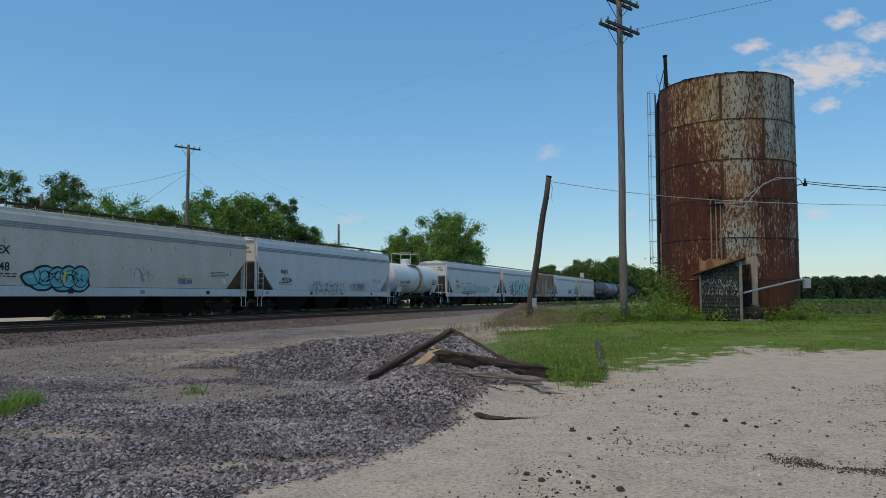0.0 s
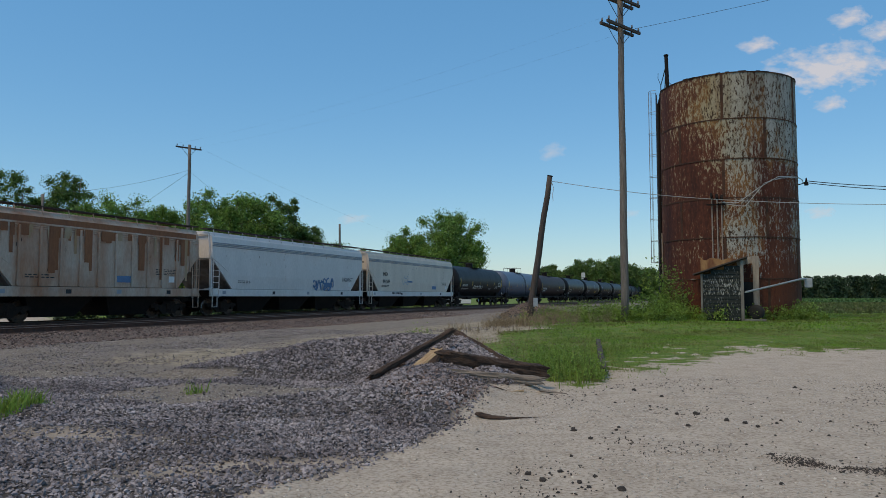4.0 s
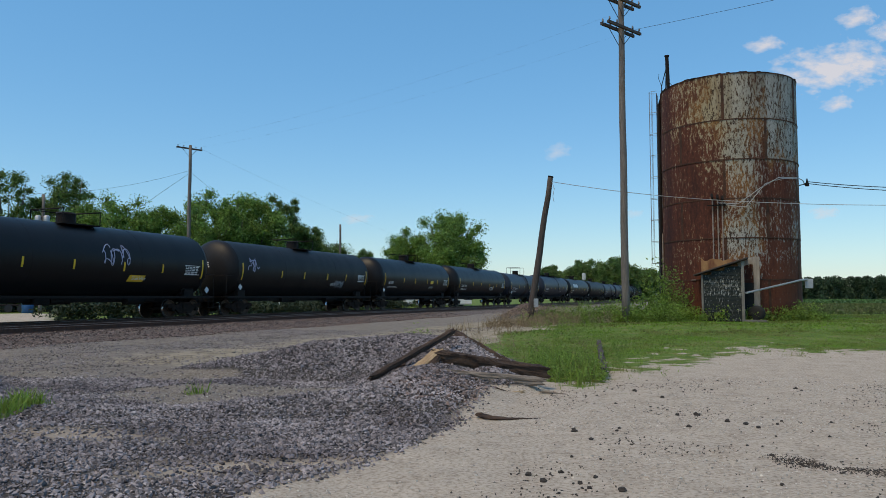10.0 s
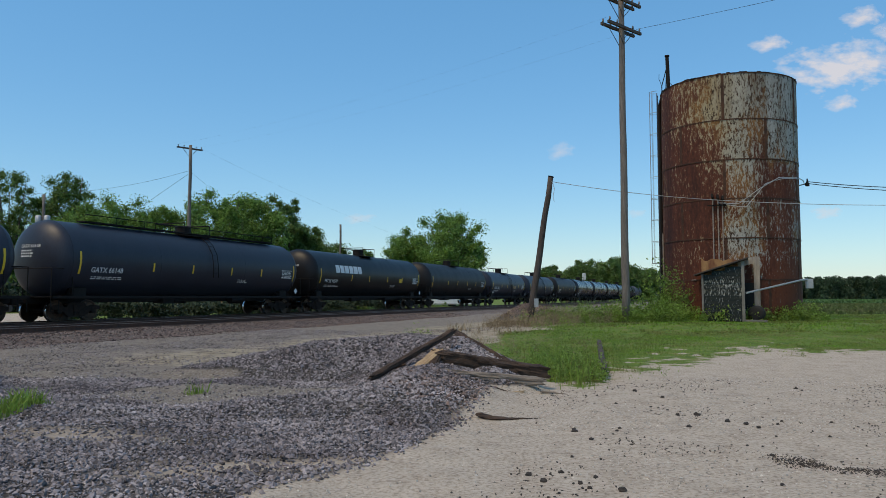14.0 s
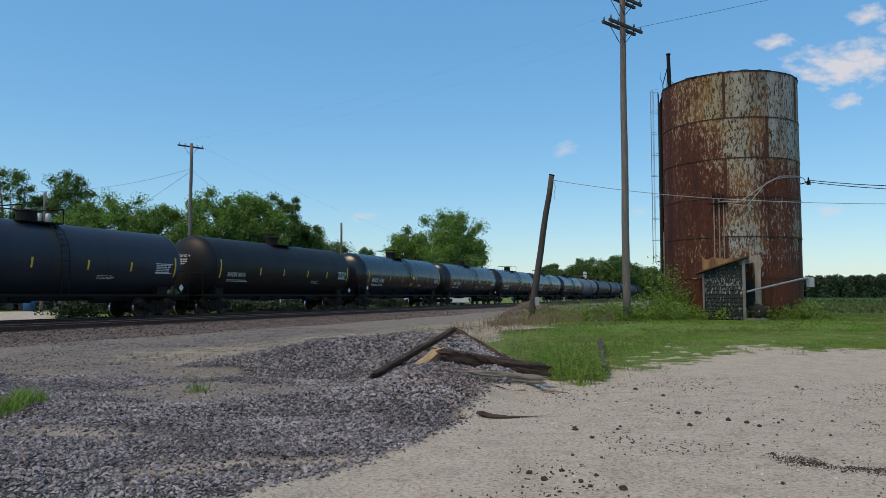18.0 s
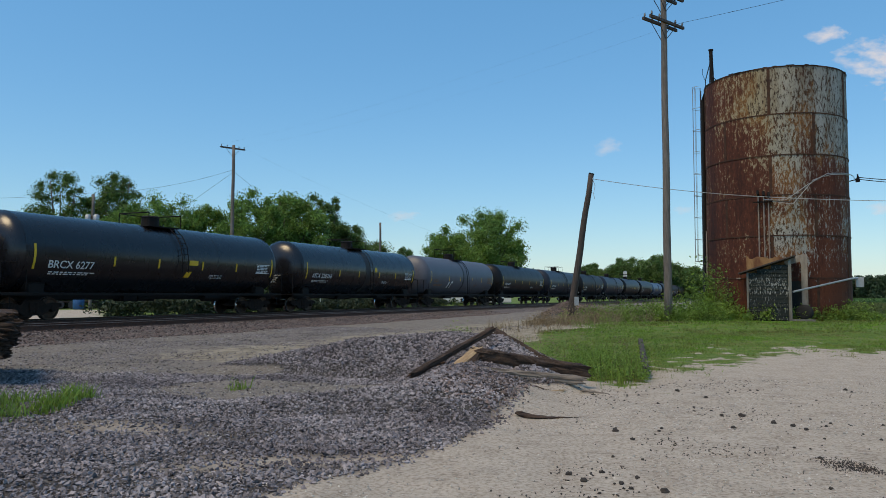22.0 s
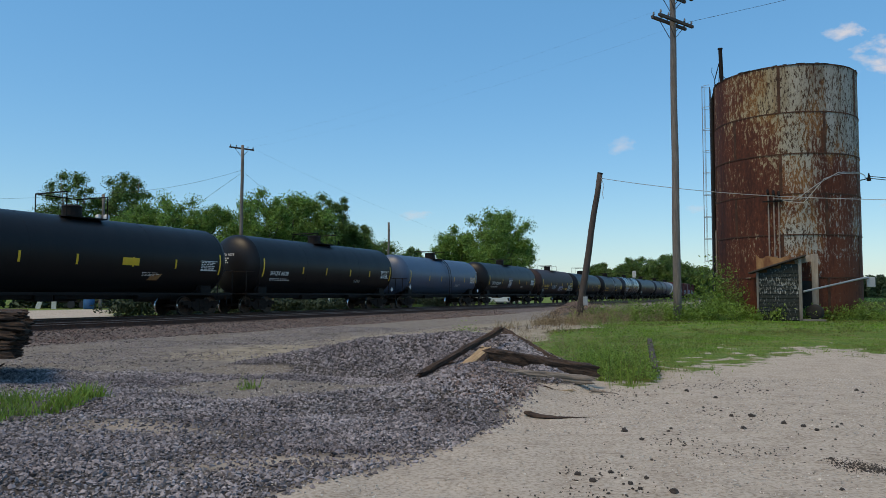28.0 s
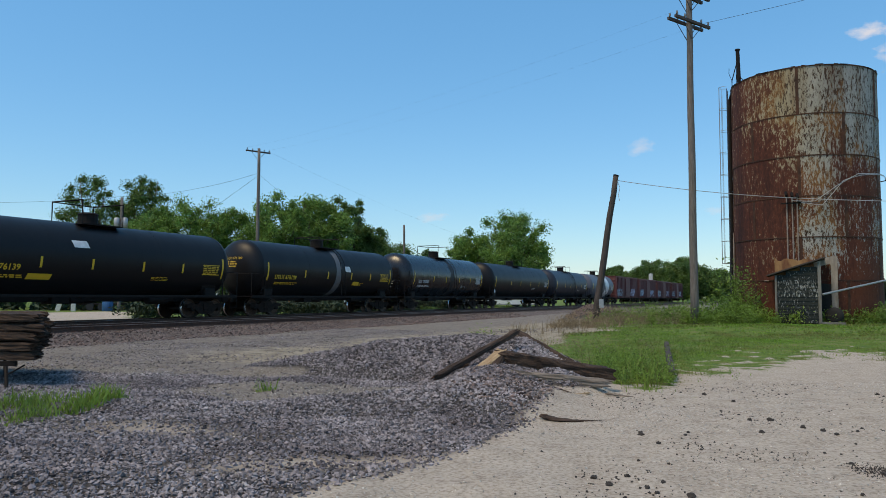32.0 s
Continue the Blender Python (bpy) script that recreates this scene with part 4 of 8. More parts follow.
    # slack service cables from the heads to the insulator
    for k in range(3):
        bm = bmesh.new()
        a, b = polar(SILO_R + 0.42, -8 + 3 * k, 5.55 - 0.05 * k), polar(SILO_R + 0.35, 84, 6.72)
        mid = [(0.0, 0.0), (0.16, -0.28 - 0.05 * k), (0.34, 0.25 + 0.14 * k), (0.5, 0.55), (0.75, 0.35), (1.0, 0.0)]
        pts = []
        for t in [i / 18 for i in range(19)]:
            ang = -8 + 3 * k + (92 - 3 * k) * t
            z = a.z + (b.z - a.z) * t + np.interp(t, [m_[0] for m_ in mid], [m_[1] for m_ in mid])
            pts.append(polar(SILO_R + 0.2 + 0.1 * math.sin(3.1 * t), ang, z))
        pipe(bm, pts, 0.016, 5)
        part("service_cable", bm, M["wire_pale"] if k != 1 else M["wire"], root)
    bm = bmesh.new()
    tube(bm, polar(SILO_R, 86, 6.62), polar(SILO_R + 0.42, 88, 6.72), 0.025, seg=6)
    tube(bm, polar(SILO_R + 0.36, 88, 6.60), polar(SILO_R + 0.36, 88, 6.95), 0.07, 0.03, 8)
    tube(bm, polar(SILO_R + 0.36, 88, 6.58), polar(SILO_R + 0.36, 88, 6.74), 0.10, 0.09, 8)
    part("insulator", bm, M["steel_dark"], root, "dark cable insulator on a bracket")


build_tank()


def build_shed():
    """Lean-to of boards against the tank, in the tank's own axes."""
    base = Matrix.Translation((SILO[0], SILO[1], 0.5)) @ pose(0, 0, 0, 0, 0, -21.25)
    root = tagged(empty("lean_to_shed", base), "small wooden lean-to shed with peeling boards, open on one side", "shed")
    y1, y0 = -SILO_R - 0.02, -SILO_R - 1.45

    def roof_z(x):
        return 2.02 + (x + 1.60) * 0.333
    rs = random.Random(8)
    for i in range(13):
        z0 = 0.05 + i * 0.185
        top = z0 + 0.2
        x0, x1 = -1.14, 0.44
        if roof_z(x0) < top:
            x0 = -1.60 + (top - 2.02) / 0.333
        if x0 > 0.2:
            continue
        bm = bmesh.new()
        bmesh.ops.create_cube(bm, size=1, matrix=Matrix.Translation(((x0 + x1) / 2, y0 + 0.02, z0 + 0.095)) @ pose(0, 0, rs.uniform(-0.01, 0.01), -7, rs.uniform(-0.5, 0.5), 0) @ Matrix.Diagonal((x1 - x0, 0.025, 0.2, 1)))
        part("board", bm, M["shed_wood_pale"] if 6 <= i <= 9 else M["shed_wood"], root)
    bm = bmesh.new()
    box(bm, -1.14, 0.44, y0 + 0.06, y0 + 0.09, 0.0, 2.1)
    part("wall_lining", bm, M["inside_shade"], root)
    bm = bmesh.new()
    box(bm, -1.16, -1.12, y0 + 0.05, y1, 0, 2.1)
    part("side_wall", bm, M["shed_wood"], root)
    for x, w in ((-1.20, 0.09), (0.50, 0.13)):
        bm = bmesh.new()
        box(bm, x - w / 2, x + w / 2, y0 - 0.05, y0 + 0.06, -0.1, roof_z(x) - 0.03, 0.008)
        part("post", bm, M["panel_grey"], root, "grey weathered post")
    for i in range(7):
        yy = y0 - 0.2 + i * 0.26
        bm = bmesh.new()
        m = Matrix.Translation((-0.42 + rs.uniform(-0.03, 0.03), yy + 0.13, roof_z(-0.42) + 0.05)) @ pose(0, 0, 0, 0, -18.4, 0) @ Matrix.Diagonal((2.42, 0.25, 0.05, 1))
        bmesh.ops.create_cube(bm, size=1, matrix=m)
        part("roof_plank", bm, M["wood_dark"], root, "dark sloping roof plank")
    # torn sheet of the old flashing behind the roof
    bm = bmesh.new()
    n_, pts = 12, []
    for i in range(n_ + 1):
        x = -1.28 + 1.62 * i / n_
        pts.append((x, 2.86 + 0.10 * (i == 0) - 0.05 * math.sin(i * 1.1) + rs.uniform(-0.03, 0.03) - 0.05 * i / n_))
    lo = [(bm.verts.new((x, y1 - 0.03, 1.6)), bm.verts.new((x, y1 - 0.06, 1.6))) for x, z in pts]
    hi = [(bm.verts.new((x, y1 - 0.03, z)), bm.verts.new((x, y1 - 0.06, z))) for x, z in pts]
    for i in range(n_):
        bm.faces.new((lo[i][1], lo[i + 1][1], hi[i + 1][1], hi[i][1]))
        bm.faces.new((lo[i][0], hi[i][0], hi[i + 1][0], lo[i + 1][0]))
        bm.faces.new((hi[i][0], hi[i][1], hi[i + 1][1], hi[i + 1][0]))
    part("flashing", bm, M["panel_tan"], root, "torn tan rusty flashing sheet")
    bm = bmesh.new()
    box(bm, 0.98, 1.24, y1 - 0.14, y1 - 0.06, 0.0, 2.95, 0.006)
    part("corner_board", bm, M["panel_pale"], root, "pale grey corner board")
    bm = bmesh.new()
    bmesh.ops.create_cube(bm, size=1, matrix=Matrix.Translation((0.72, y1 - 0.10, 2.72)) @ pose(0, 0, 0, 0, -14, 0) @ Matrix.Diagonal((0.85, 0.05, 0.30, 1)))
    part("gable_board", bm, M["panel_pale"], root, "pale weathered gable board")
    # sheet in shade colour that makes the open bay look deep
    bm = bmesh.new()
    box(bm, 0.5, 1.05, y1 - 0.12, y1 - 0.06, 0.0, 1.75)
    part("recess_back", bm, M["inside_shade"], root)
    bm = bmesh.new()
    box(bm, 0.5, 1.45, y0 - 0.05, y0 + 0.05, 0.0, 0.09)
    part("threshold", bm, M["panel_grey"], root)
    # dark round shape in the bay, in the same painted shade
    bm = bmesh.new()
    lathe(bm, ((0.2, -0.25), (0.34, -0.22), (0.36, 0.0), (0.34, 0.22), (0.2, 0.25)), 18, "x")
    drum = part("drum", bm, M["inside_shade"], root, "dark round shape in the open bay", True)
    drum.matrix_basis = pose(1.05, y0 + 0.55, 0.36, 0, 0, 80)
    # pale pipe to a small box at the tank's side
    bm = bmesh.new()
    pipe(bm, [Vector((0.62, y0 - 0.06, 1.27)), Vector((3.05, -2.0, 1.88)), Vector((3.4, -1.2, 1.92))], 0.045, 8)
    part("conduit", bm, M["galv"], root, "pale slanting pipe")
    bm = bmesh.new()
    box(bm, 3.28, 3.62, -1.35, -1.15, 1.5, 1.95, 0.01)
    part("meter_box", bm, M["galv"], root, "pale grey box")


build_shed()


# ---------- poles and wires ----------
def cable(name, a, b, sag, r, mat, label, n=16):
    a, b = Vector(a), Vector(b)
    pts = [a.lerp(b, i / n) - Vector((0, 0, sag * 4 * (i / n) * (1 - i / n))) for i in range(n + 1)]
    bm = bmesh.new()
    pipe(bm, pts, r, 5)
    return tagged(link_mesh(name, bm, mat), label, "overhead wire", "overhead wires")


def utility_pole(x, y, z0, top, r0, r1, arms, axis, label, lean=(0, 0), span=1.22):
    root = tagged(empty("utility_pole", pose(x, y, z0 - 0.3)), label, "utility pole")
    h = top - z0 + 0.3
    bm = bmesh.new()
    n = 10
    pipe(bm, [Vector((lean[0] * i / n + 0.012 * math.sin(i * 1.7), lean[1] * i / n, h * i / n)) for i in range(n + 1)], r0, 14, r1)
    part("shaft", bm, M["wood_pole"], root, smooth=True)
    ax = Vector(axis).normalized()
    px = Vector((-ax.y, ax.x, 0))
    for z, double in arms:
        for s in ((-1, 1) if double else (1,)):
            bm = bmesh.new()
            c = Vector((lean[0], lean[1], z - z0 + 0.3)) + px * s * (r1 + 0.06)
            m = Matrix.Translation(c) @ Matrix(((ax.x, px.x, 0, 0), (ax.y, px.y, 0, 0), (0, 0, 1, 0), (0, 0, 0, 1))) @ Matrix.Diagonal((span * 2, 0.1, 0.12, 1))
            bmesh.ops.create_cube(bm, size=1, matrix=m)
            arm = part("crossarm", bm, M["wood_dark"], root)
            for u in (-0.9, -0.45, 0.5, 0.92):
                bm = bmesh.new()
                q = c + ax * span * u
                tube(bm, q + Vector((0, 0, 0.06)), q + Vector((0, 0, 0.12)), 0.02, seg=6)
                tube(bm, q + Vector((0, 0, 0.12)), q + Vector((0, 0, 0.24)), 0.05, 0.03, 8)
                part("insulator", bm, M["insulator"], arm)
            for u in (-0.55, 0.55):
                bm = bmesh.new()
                tube(bm, c + ax * span * u - Vector((0, 0, 0.05)), Vector((lean[0], lean[1], c.z - 0.75)) + px * s * r1, 0.016, seg=5)
                part("brace", bm, M["wire"], root)
    return root


AXIS = (0.75, 0.66, 0)
utility_pole(7.86, 32.0, 0.45, 15.6, 0.18, 0.12, ((13.5, True), (14.75, True)), AXIS, "tall weathered wooden utility pole with double crossarms")
utility_pole(-21.0, 60.0, 0.22, 14.1, 0.17, 0.12, ((13.85, False),), (0.72, 0.69, 0), "wooden utility pole with one crossarm beyond the tracks", span=1.1)
pole2 = utility_pole(-34.1, 62.0, 0.22, 10.3, 0.15, 0.12, (), AXIS, "wooden pole with grey transformers beyond the tracks")
for dx in (-0.32, 0.42):
    bm = bmesh.new()
    lathe(bm, ((0.1, -0.45), (0.24, -0.42), (0.25, 0.4), (0.12, 0.47)), 14)
    c = part("transformer", bm, M["galv"], pole2, "grey transformer can", True)
    c.matrix_basis = pose(dx, -0.18, 8.1)
bm = bmesh.new()
box(bm, -0.5, 0.6, -0.06, 0.06, 8.3, 8.4)
part("transformer_bracket", bm, M["steel_dark"], pole2)
utility_pole(-11.4, 80.0, 0.22, 9.5, 0.14, 0.11, (), AXIS, "bare dark stub pole beyond the tracks")


def build_leaning_pole():
    root = tagged(empty("leaning_pole", pose(3.86, 34.0, 0.1)), "leaning old wooden pole without crossarms", "utility pole")
    bm = bmesh.new()
    a, b = Vector((0, 0, 0)), Vector((0.98, -0.75, 6.95))
    n = 8
    rs = random.Random(3)
    pts = [a.lerp(b, i / n) + Vector((rs.uniform(-0.02, 0.02), 0, 0)) for i in range(n + 1)]
    pipe(bm, pts, 0.17, 14, 0.12)
    part("shaft", bm, M["wood_dark"], root, smooth=True)
    bm = bmesh.new()
    tube(bm, b, b + Vector((0.01, 0, 0.04)), 0.13, 0.13, 12)
    part("cap", bm, M["steel_dark"], root)
    bm = bmesh.new()
    box(bm, 0.22, 0.42, -0.38, -0.24, 1.02, 1.42, 0.01)
    part("meter_box", bm, M["galv"], root, "small pale metal box")
    bm = bmesh.new()
    pipe(bm, [Vector((1.0, -0.9, 6.75)), Vector((1.12, -0.9, 6.4)), Vector((1.05, -0.9, 6.05)), Vector((1.1, -0.9, 5.8))], 0.012, 5)
    part("hanging_wire", bm, M["wire_pale"], root)


build_leaning_pole()
cable("service_wire", (4.84, 33.25, 6.85), (13.10, 33.4, 5.98), 0.12, 0.014, M["wire_pale"], "pale wire from the leaning pole past the tank")
cable("service_wire", (13.10, 33.4, 5.98), (22.5, 29.5, 5.35), 0.12, 0.014, M["wire_pale"], "pale wire running past the tank")
for dz, dy in ((0.0, 0.0), (-0.28, 0.3)):
    cable("service_cable", (17.85, 36.0 + dy, 7.28 + 0.1 * dz), (26.0, 28.5, 6.2 + dz), 0.35, 0.02, M["wire"], "dark twisted cable from the tank's insulator")
_ax = Vector(AXIS).normalized()
for u in (-0.9, 0.92):
    p = Vector((7.86, 32.0, 13.75)) + _ax * 1.22 * u
    q = Vector((-21.0, 60.0, 14.1)) + Vector((0.72, 0.69, 0)) * 1.1 * u
    cable("power_line", p, q, 0.55, 0.0015, M["wire"], "thin power line between the poles", 24)
for u in (0.92,):
    p = Vector((7.86, 32.0, 13.75)) + _ax * 1.22 * u
    cable("power_line", p, p + Vector((28, -24, 0.2)), 0.5, 0.008, M["wire"], "thin power line towards the yard", 24)
cable("power_line", (-21.0, 60.0, 12.0), (-34.1, 62.0, 10.4), 0.45, 0.010, M["wire"], "slack wire from the far pole", 24)
cable("power_line", (-34.1, 62.0, 10.4), (-62.0, 66.0, 11.0), 0.5, 0.010, M["wire"], "slack wire from the far pole", 24)
cable("guy_wire", (-21.0, 60.0, 11.9), (-8.3, 70.0, 0.3), 0.0, 0.008, M["wire"], "taut guy wire of the far pole", 4)
cable("guy_wire", (-21.0, 60.0, 11.8), (-45.6, 74.0, 0.3), 0.0, 0.012, M["wire"], "taut stay wire of the far pole", 4)
cable("guy_wire", (-20.3, 60.2, 13.9), (-4.0, 74.0, 7.5), 0.3, 0.003, M["wire"], "thin wire leaving the far pole's arm", 12)


# ---------- timbers ----------
def timber(name, label, a, b, w, h, mat, seed, cat="timber", group="", roll=0.0, parent=None):
    """A split, worn baulk from a to b: grooves along the grain, ragged ends."""
    rs = random.Random(seed)
    a, b = Vector(a), Vector(b)
    d = b - a
    L = d.length
    bm = bmesh.new()
    n = 34
    prof = []
    for i in range(20):
        t = 2 * math.pi * (i + 0.5) / 20
        c, s_ = math.cos(t), math.sin(t)
        k = 0.5 / max(abs(c), abs(s_)) * (0.97 if abs(abs(c) - abs(s_)) > 0.25 else 0.9)
        prof.append((c * k, s_ * k, rs.uniform(-0.10, 0.07)))
    rings = []
    for i in range(n + 1):
        x = L * i / n
        ring = []
        worn = 0.16 if i in (0, n) else 0.06 if i in (1, n - 1) else 0.0
        bow = 0.03 * math.sin(3.1 * i / n + seed)
        for j, (u, v, e) in enumerate(prof):
            crack = max(0.0, noise.noise(Vector((x * 1.3, j * 2.3, seed * 3.1))) - 0.08) * 0.55
            wear = 0.16 * noise.noise(Vector((x * 5.0, j * 0.7, seed * 1.7))) + 0.12 * noise.noise(Vector((x * 14.0, j * 1.9, seed * 2.9)))
            k = 1 - worn - crack - wear - 0.04 * rs.random()
            dx = e * min(1, L) * (1 if i == 0 else -1) if i in (0, n) else rs.uniform(-0.02, 0.02)
            ring.append(bm.verts.new((x + dx, u * w * k, v * h * k + bow * h)))
        rings.append(ring)
    m = len(prof)
    for p, q in zip(rings[:-1], rings[1:]):
        for i in range(m):
            j = (i + 1) % m
            bm.faces.new((p[i], q[i], q[j], p[j]))
    for ring, x in ((rings[0], 0.03), (rings[-1], L - 0.03)):
        c = bm.verts.new((x, 0, 0))
        for i in range(m):
            bm.faces.new((ring[i], ring[(i + 1) % m], c))
    bmesh.ops.recalc_face_normals(bm, faces=bm.faces)
    ob = link_mesh(name, bm, mat, parent)
    ob.matrix_basis = Matrix.Translation(a) @ d.to_track_quat("X", "Z").to_matrix().to_4x4() @ pose(0, 0, 0, roll)
    return tagged(ob, label, cat, group)


M["timber"] = material("old_sleeper_wood", (0.125, 0.078, 0.052), 0.92, 0, 3, 0.3, 0.9, (0.022, 0.015, 0.011), stretch=(0.8, 9, 9), fine=45)
M["timber_grey"] = material("bleached_timber", (0.29, 0.24, 0.19), 0.92, 0, 3, 0.3, 0.5, (0.14, 0.11, 0.085), stretch=(0.8, 7, 7), fine=45)
M["timber_fresh"] = material("split_yellow_wood", (0.46, 0.34, 0.20), 0.85, 0, 4, 0.25, 0.4, (0.27, 0.18, 0.1), stretch=(1, 6, 6), fine=45)
G = "old timbers on the stone heap"
timber("timber", "dark broken sleeper leaning up the stone heap", (-1.20, 12.25, 0.26), (0.16, 13.65, 0.97), 0.10, 0.11, M["timber"], 1, group=G, roll=12)
timber("timber", "dark weathered sleeper lying on the heap", (-0.15, 12.55, 0.60), (1.76, 12.85, 0.30), 0.24, 0.22, M["timber"], 2, group=G, roll=6)
timber("timber", "bleached grey sleeper lying on the heap", (-0.22, 12.0, 0.38), (1.62, 12.3, 0.20), 0.17, 0.15, M["timber_grey"], 3, group=G)
timber("timber", "dark plank sloping down behind the heap", (0.2, 14.5, 0.86), (1.35, 13.4, 0.22), 0.24, 0.1, M["timber"], 4, group=G, roll=35)
timber("timber", "split block of pale yellow wood", (-0.52, 12.35, 0.34), (-0.08, 12.62, 0.66), 0.22, 0.15, M["timber_fresh"], 5, group=G, roll=20)
timber("timber", "short rotten timber end under the sleepers", (-0.28, 12.2, 0.3), (-0.12, 12.5, 0.58), 0.15, 0.12, M["timber"], 6, group=G)
timber("timber", "broken plank piece in the rubble", (0.35, 11.9, 0.1), (1.1, 12.0, 0.08), 0.12, 0.05, M["timber_grey"], 7, group=G)
timber("timber", "dark broken plank piece in the rubble", (0.05, 11.75, 0.18), (0.75, 12.05, 0.12), 0.1, 0.06, M["timber"], 8, group=G)
timber("timber", "pale splinter of wood in the rubble", (0.6, 11.7, 0.06), (1.25, 11.95, 0.08), 0.12, 0.04, M["timber_fresh"], 9, group=G)
timber("timber", "thin plank end among the stones", (-1.15, 12.7, 0.3), (-0.7, 12.95, 0.42), 0.09, 0.05, M["timber"], 12, group=G)
timber("timber_beam", "grey squared beam along the grass edge", (3.12, 14.5, 0.13), (4.5, 21.6, 0.28), 0.13, 0.19, M["wood_dark"], 11)


def driftwood(name, label, pts, r, mat, seed):
    """A bent, tapering piece of split wood with a ragged outline."""
    rs = random.Random(seed)
    bm = bmesh.new()
    rings, n, m = [], len(pts) * 3, 9
    for i in range(n + 1):
        t = i / n * (len(pts) - 1)
        k = min(int(t), len(pts) - 2)
        p = Vector(pts[k]).lerp(Vector(pts[k + 1]), t - k)
        d = (Vector(pts[k + 1]) - Vector(pts[k])).normalized()
        u = Vector((0, 0, 1))
        w = d.cross(u).normalized()
        q = r * (1 - 0.75 * (i / n)) * (0.55 if i == 0 else 1.0)
        rings.append([bm.verts.new(p + (w * math.cos(6.2832 * j / m) + u * 0.55 * math.sin(6.2832 * j / m)) * q * rs.uniform(0.6, 1.2)) for j in range(m)])
    for a, b in zip(rings[:-1], rings[1:]):
        for j in range(m):
            bm.faces.new((a[j], a[(j + 1) % m], b[(j + 1) % m], b[j]))
    bm.faces.new(rings[0][::-1])
    bm.faces.new(rings[-1])
    return tagged(link_mesh(name, bm, mat), label, "timber", G)


driftwood("timber", "dark curved driftwood branch lying on the dirt", ((0.42, 9.80, 0.055), (0.60, 9.66, 0.03), (0.85, 9.60, 0.025), (1.10, 9.68, 0.02), (1.28, 9.66, 0.01)), 0.065, M["timber"], 10)
driftwood("timber", "dark root hanging from the rotten sleepers", ((0.10, 11.9, 0.36), (0.08, 11.75, 0.24), (0.12, 11.6, 0.13), (0.2, 11.5, 0.05)), 0.05, M["timber"], 13)
driftwood("timber", "thin root hanging from the rotten sleepers", ((0.22, 11.9, 0.32), (0.25, 11.75, 0.2), (0.34, 11.62, 0.10), (0.5, 11.6, 0.05)), 0.035, M["timber"], 14)
driftwood("timber", "crooked dark splinter on the rubble", ((0.30, 11.85, 0.22), (0.55, 11.78, 0.20), (0.8, 11.85, 0.16), (1.0, 11.8, 0.10)), 0.04, M["timber"], 15)
driftwood("timber", "long pale splinter under the sleepers", ((0.62, 11.75, 0.12), (0.78, 11.6, 0.08), (0.92, 11.48, 0.05)), 0.06, M["timber_fresh"], 16)
driftwood("timber", "short bleached splinter beside the grass", ((1.55, 12.1, 0.06), (1.8, 12.12, 0.04), (2.0, 12.05, 0.02)), 0.045, M["timber_grey"], 18)


def lumber_stack():
    root = tagged(empty("lumber_stack", pose(-7.68, 11.4, 0.52, 0, 0, 176)), "stack of old dark sleepers with ragged ends", "lumber stack")
    rs = random.Random(4)
    for k in range(5):
        for j in range(9):
            z = 0.085 + k * 0.155
            x = rs.uniform(-0.12, 0.1) + 0.19 * j + (0.0 if k < 3 else -0.04)
            y = -0.11 - j * 0.25 + rs.uniform(-0.02, 0.02)
            if k == 0 and j > 6:
                continue
            ob = timber("sleeper", "", (x + (0.15 if k == 0 else 0), y, z), (2.6 + x, y + rs.uniform(-0.03, 0.03), z + rs.uniform(-0.01, 0.01)), 0.235, 0.152, M["timber"], 100 + k * 10 + j, cat="", parent=root)
    stand = tagged(empty("steel_trestle", pose(-8.6, 11.4, 0)), "dark steel trestle under the sleeper stack", "trestle")
    for x, y in ((0.42, 0.1), (-0.9, 1.9), (-1.2, 0.1), (-2.4, 1.9)):
        bm = bmesh.new()
        g = float(ground_z(-8.6 + x + 0.15, 11.4 + y - 0.2))
        tube(bm, (x + 0.16, y - 0.25, g - 0.04), (x - 0.05, y, 0.46), 0.028, seg=8)
        part("leg", bm, M["steel_dark"], stand)
        bm = bmesh.new()
        tube(bm, (x + 0.04, y - 0.1, 0.3), (x + 0.28, y, 0.46), 0.014, seg=6)
        part("brace", bm, M["steel_dark"], stand)
    for y, xe in ((0.1, 0.55), (1.9, -0.75)):
        bm = bmesh.new()
        box(bm, -3.0, xe, y - 0.04, y + 0.04, 0.44, 0.52, 0.006)
        part("bearer", bm, M["steel_dark"], stand)


lumber_stack()


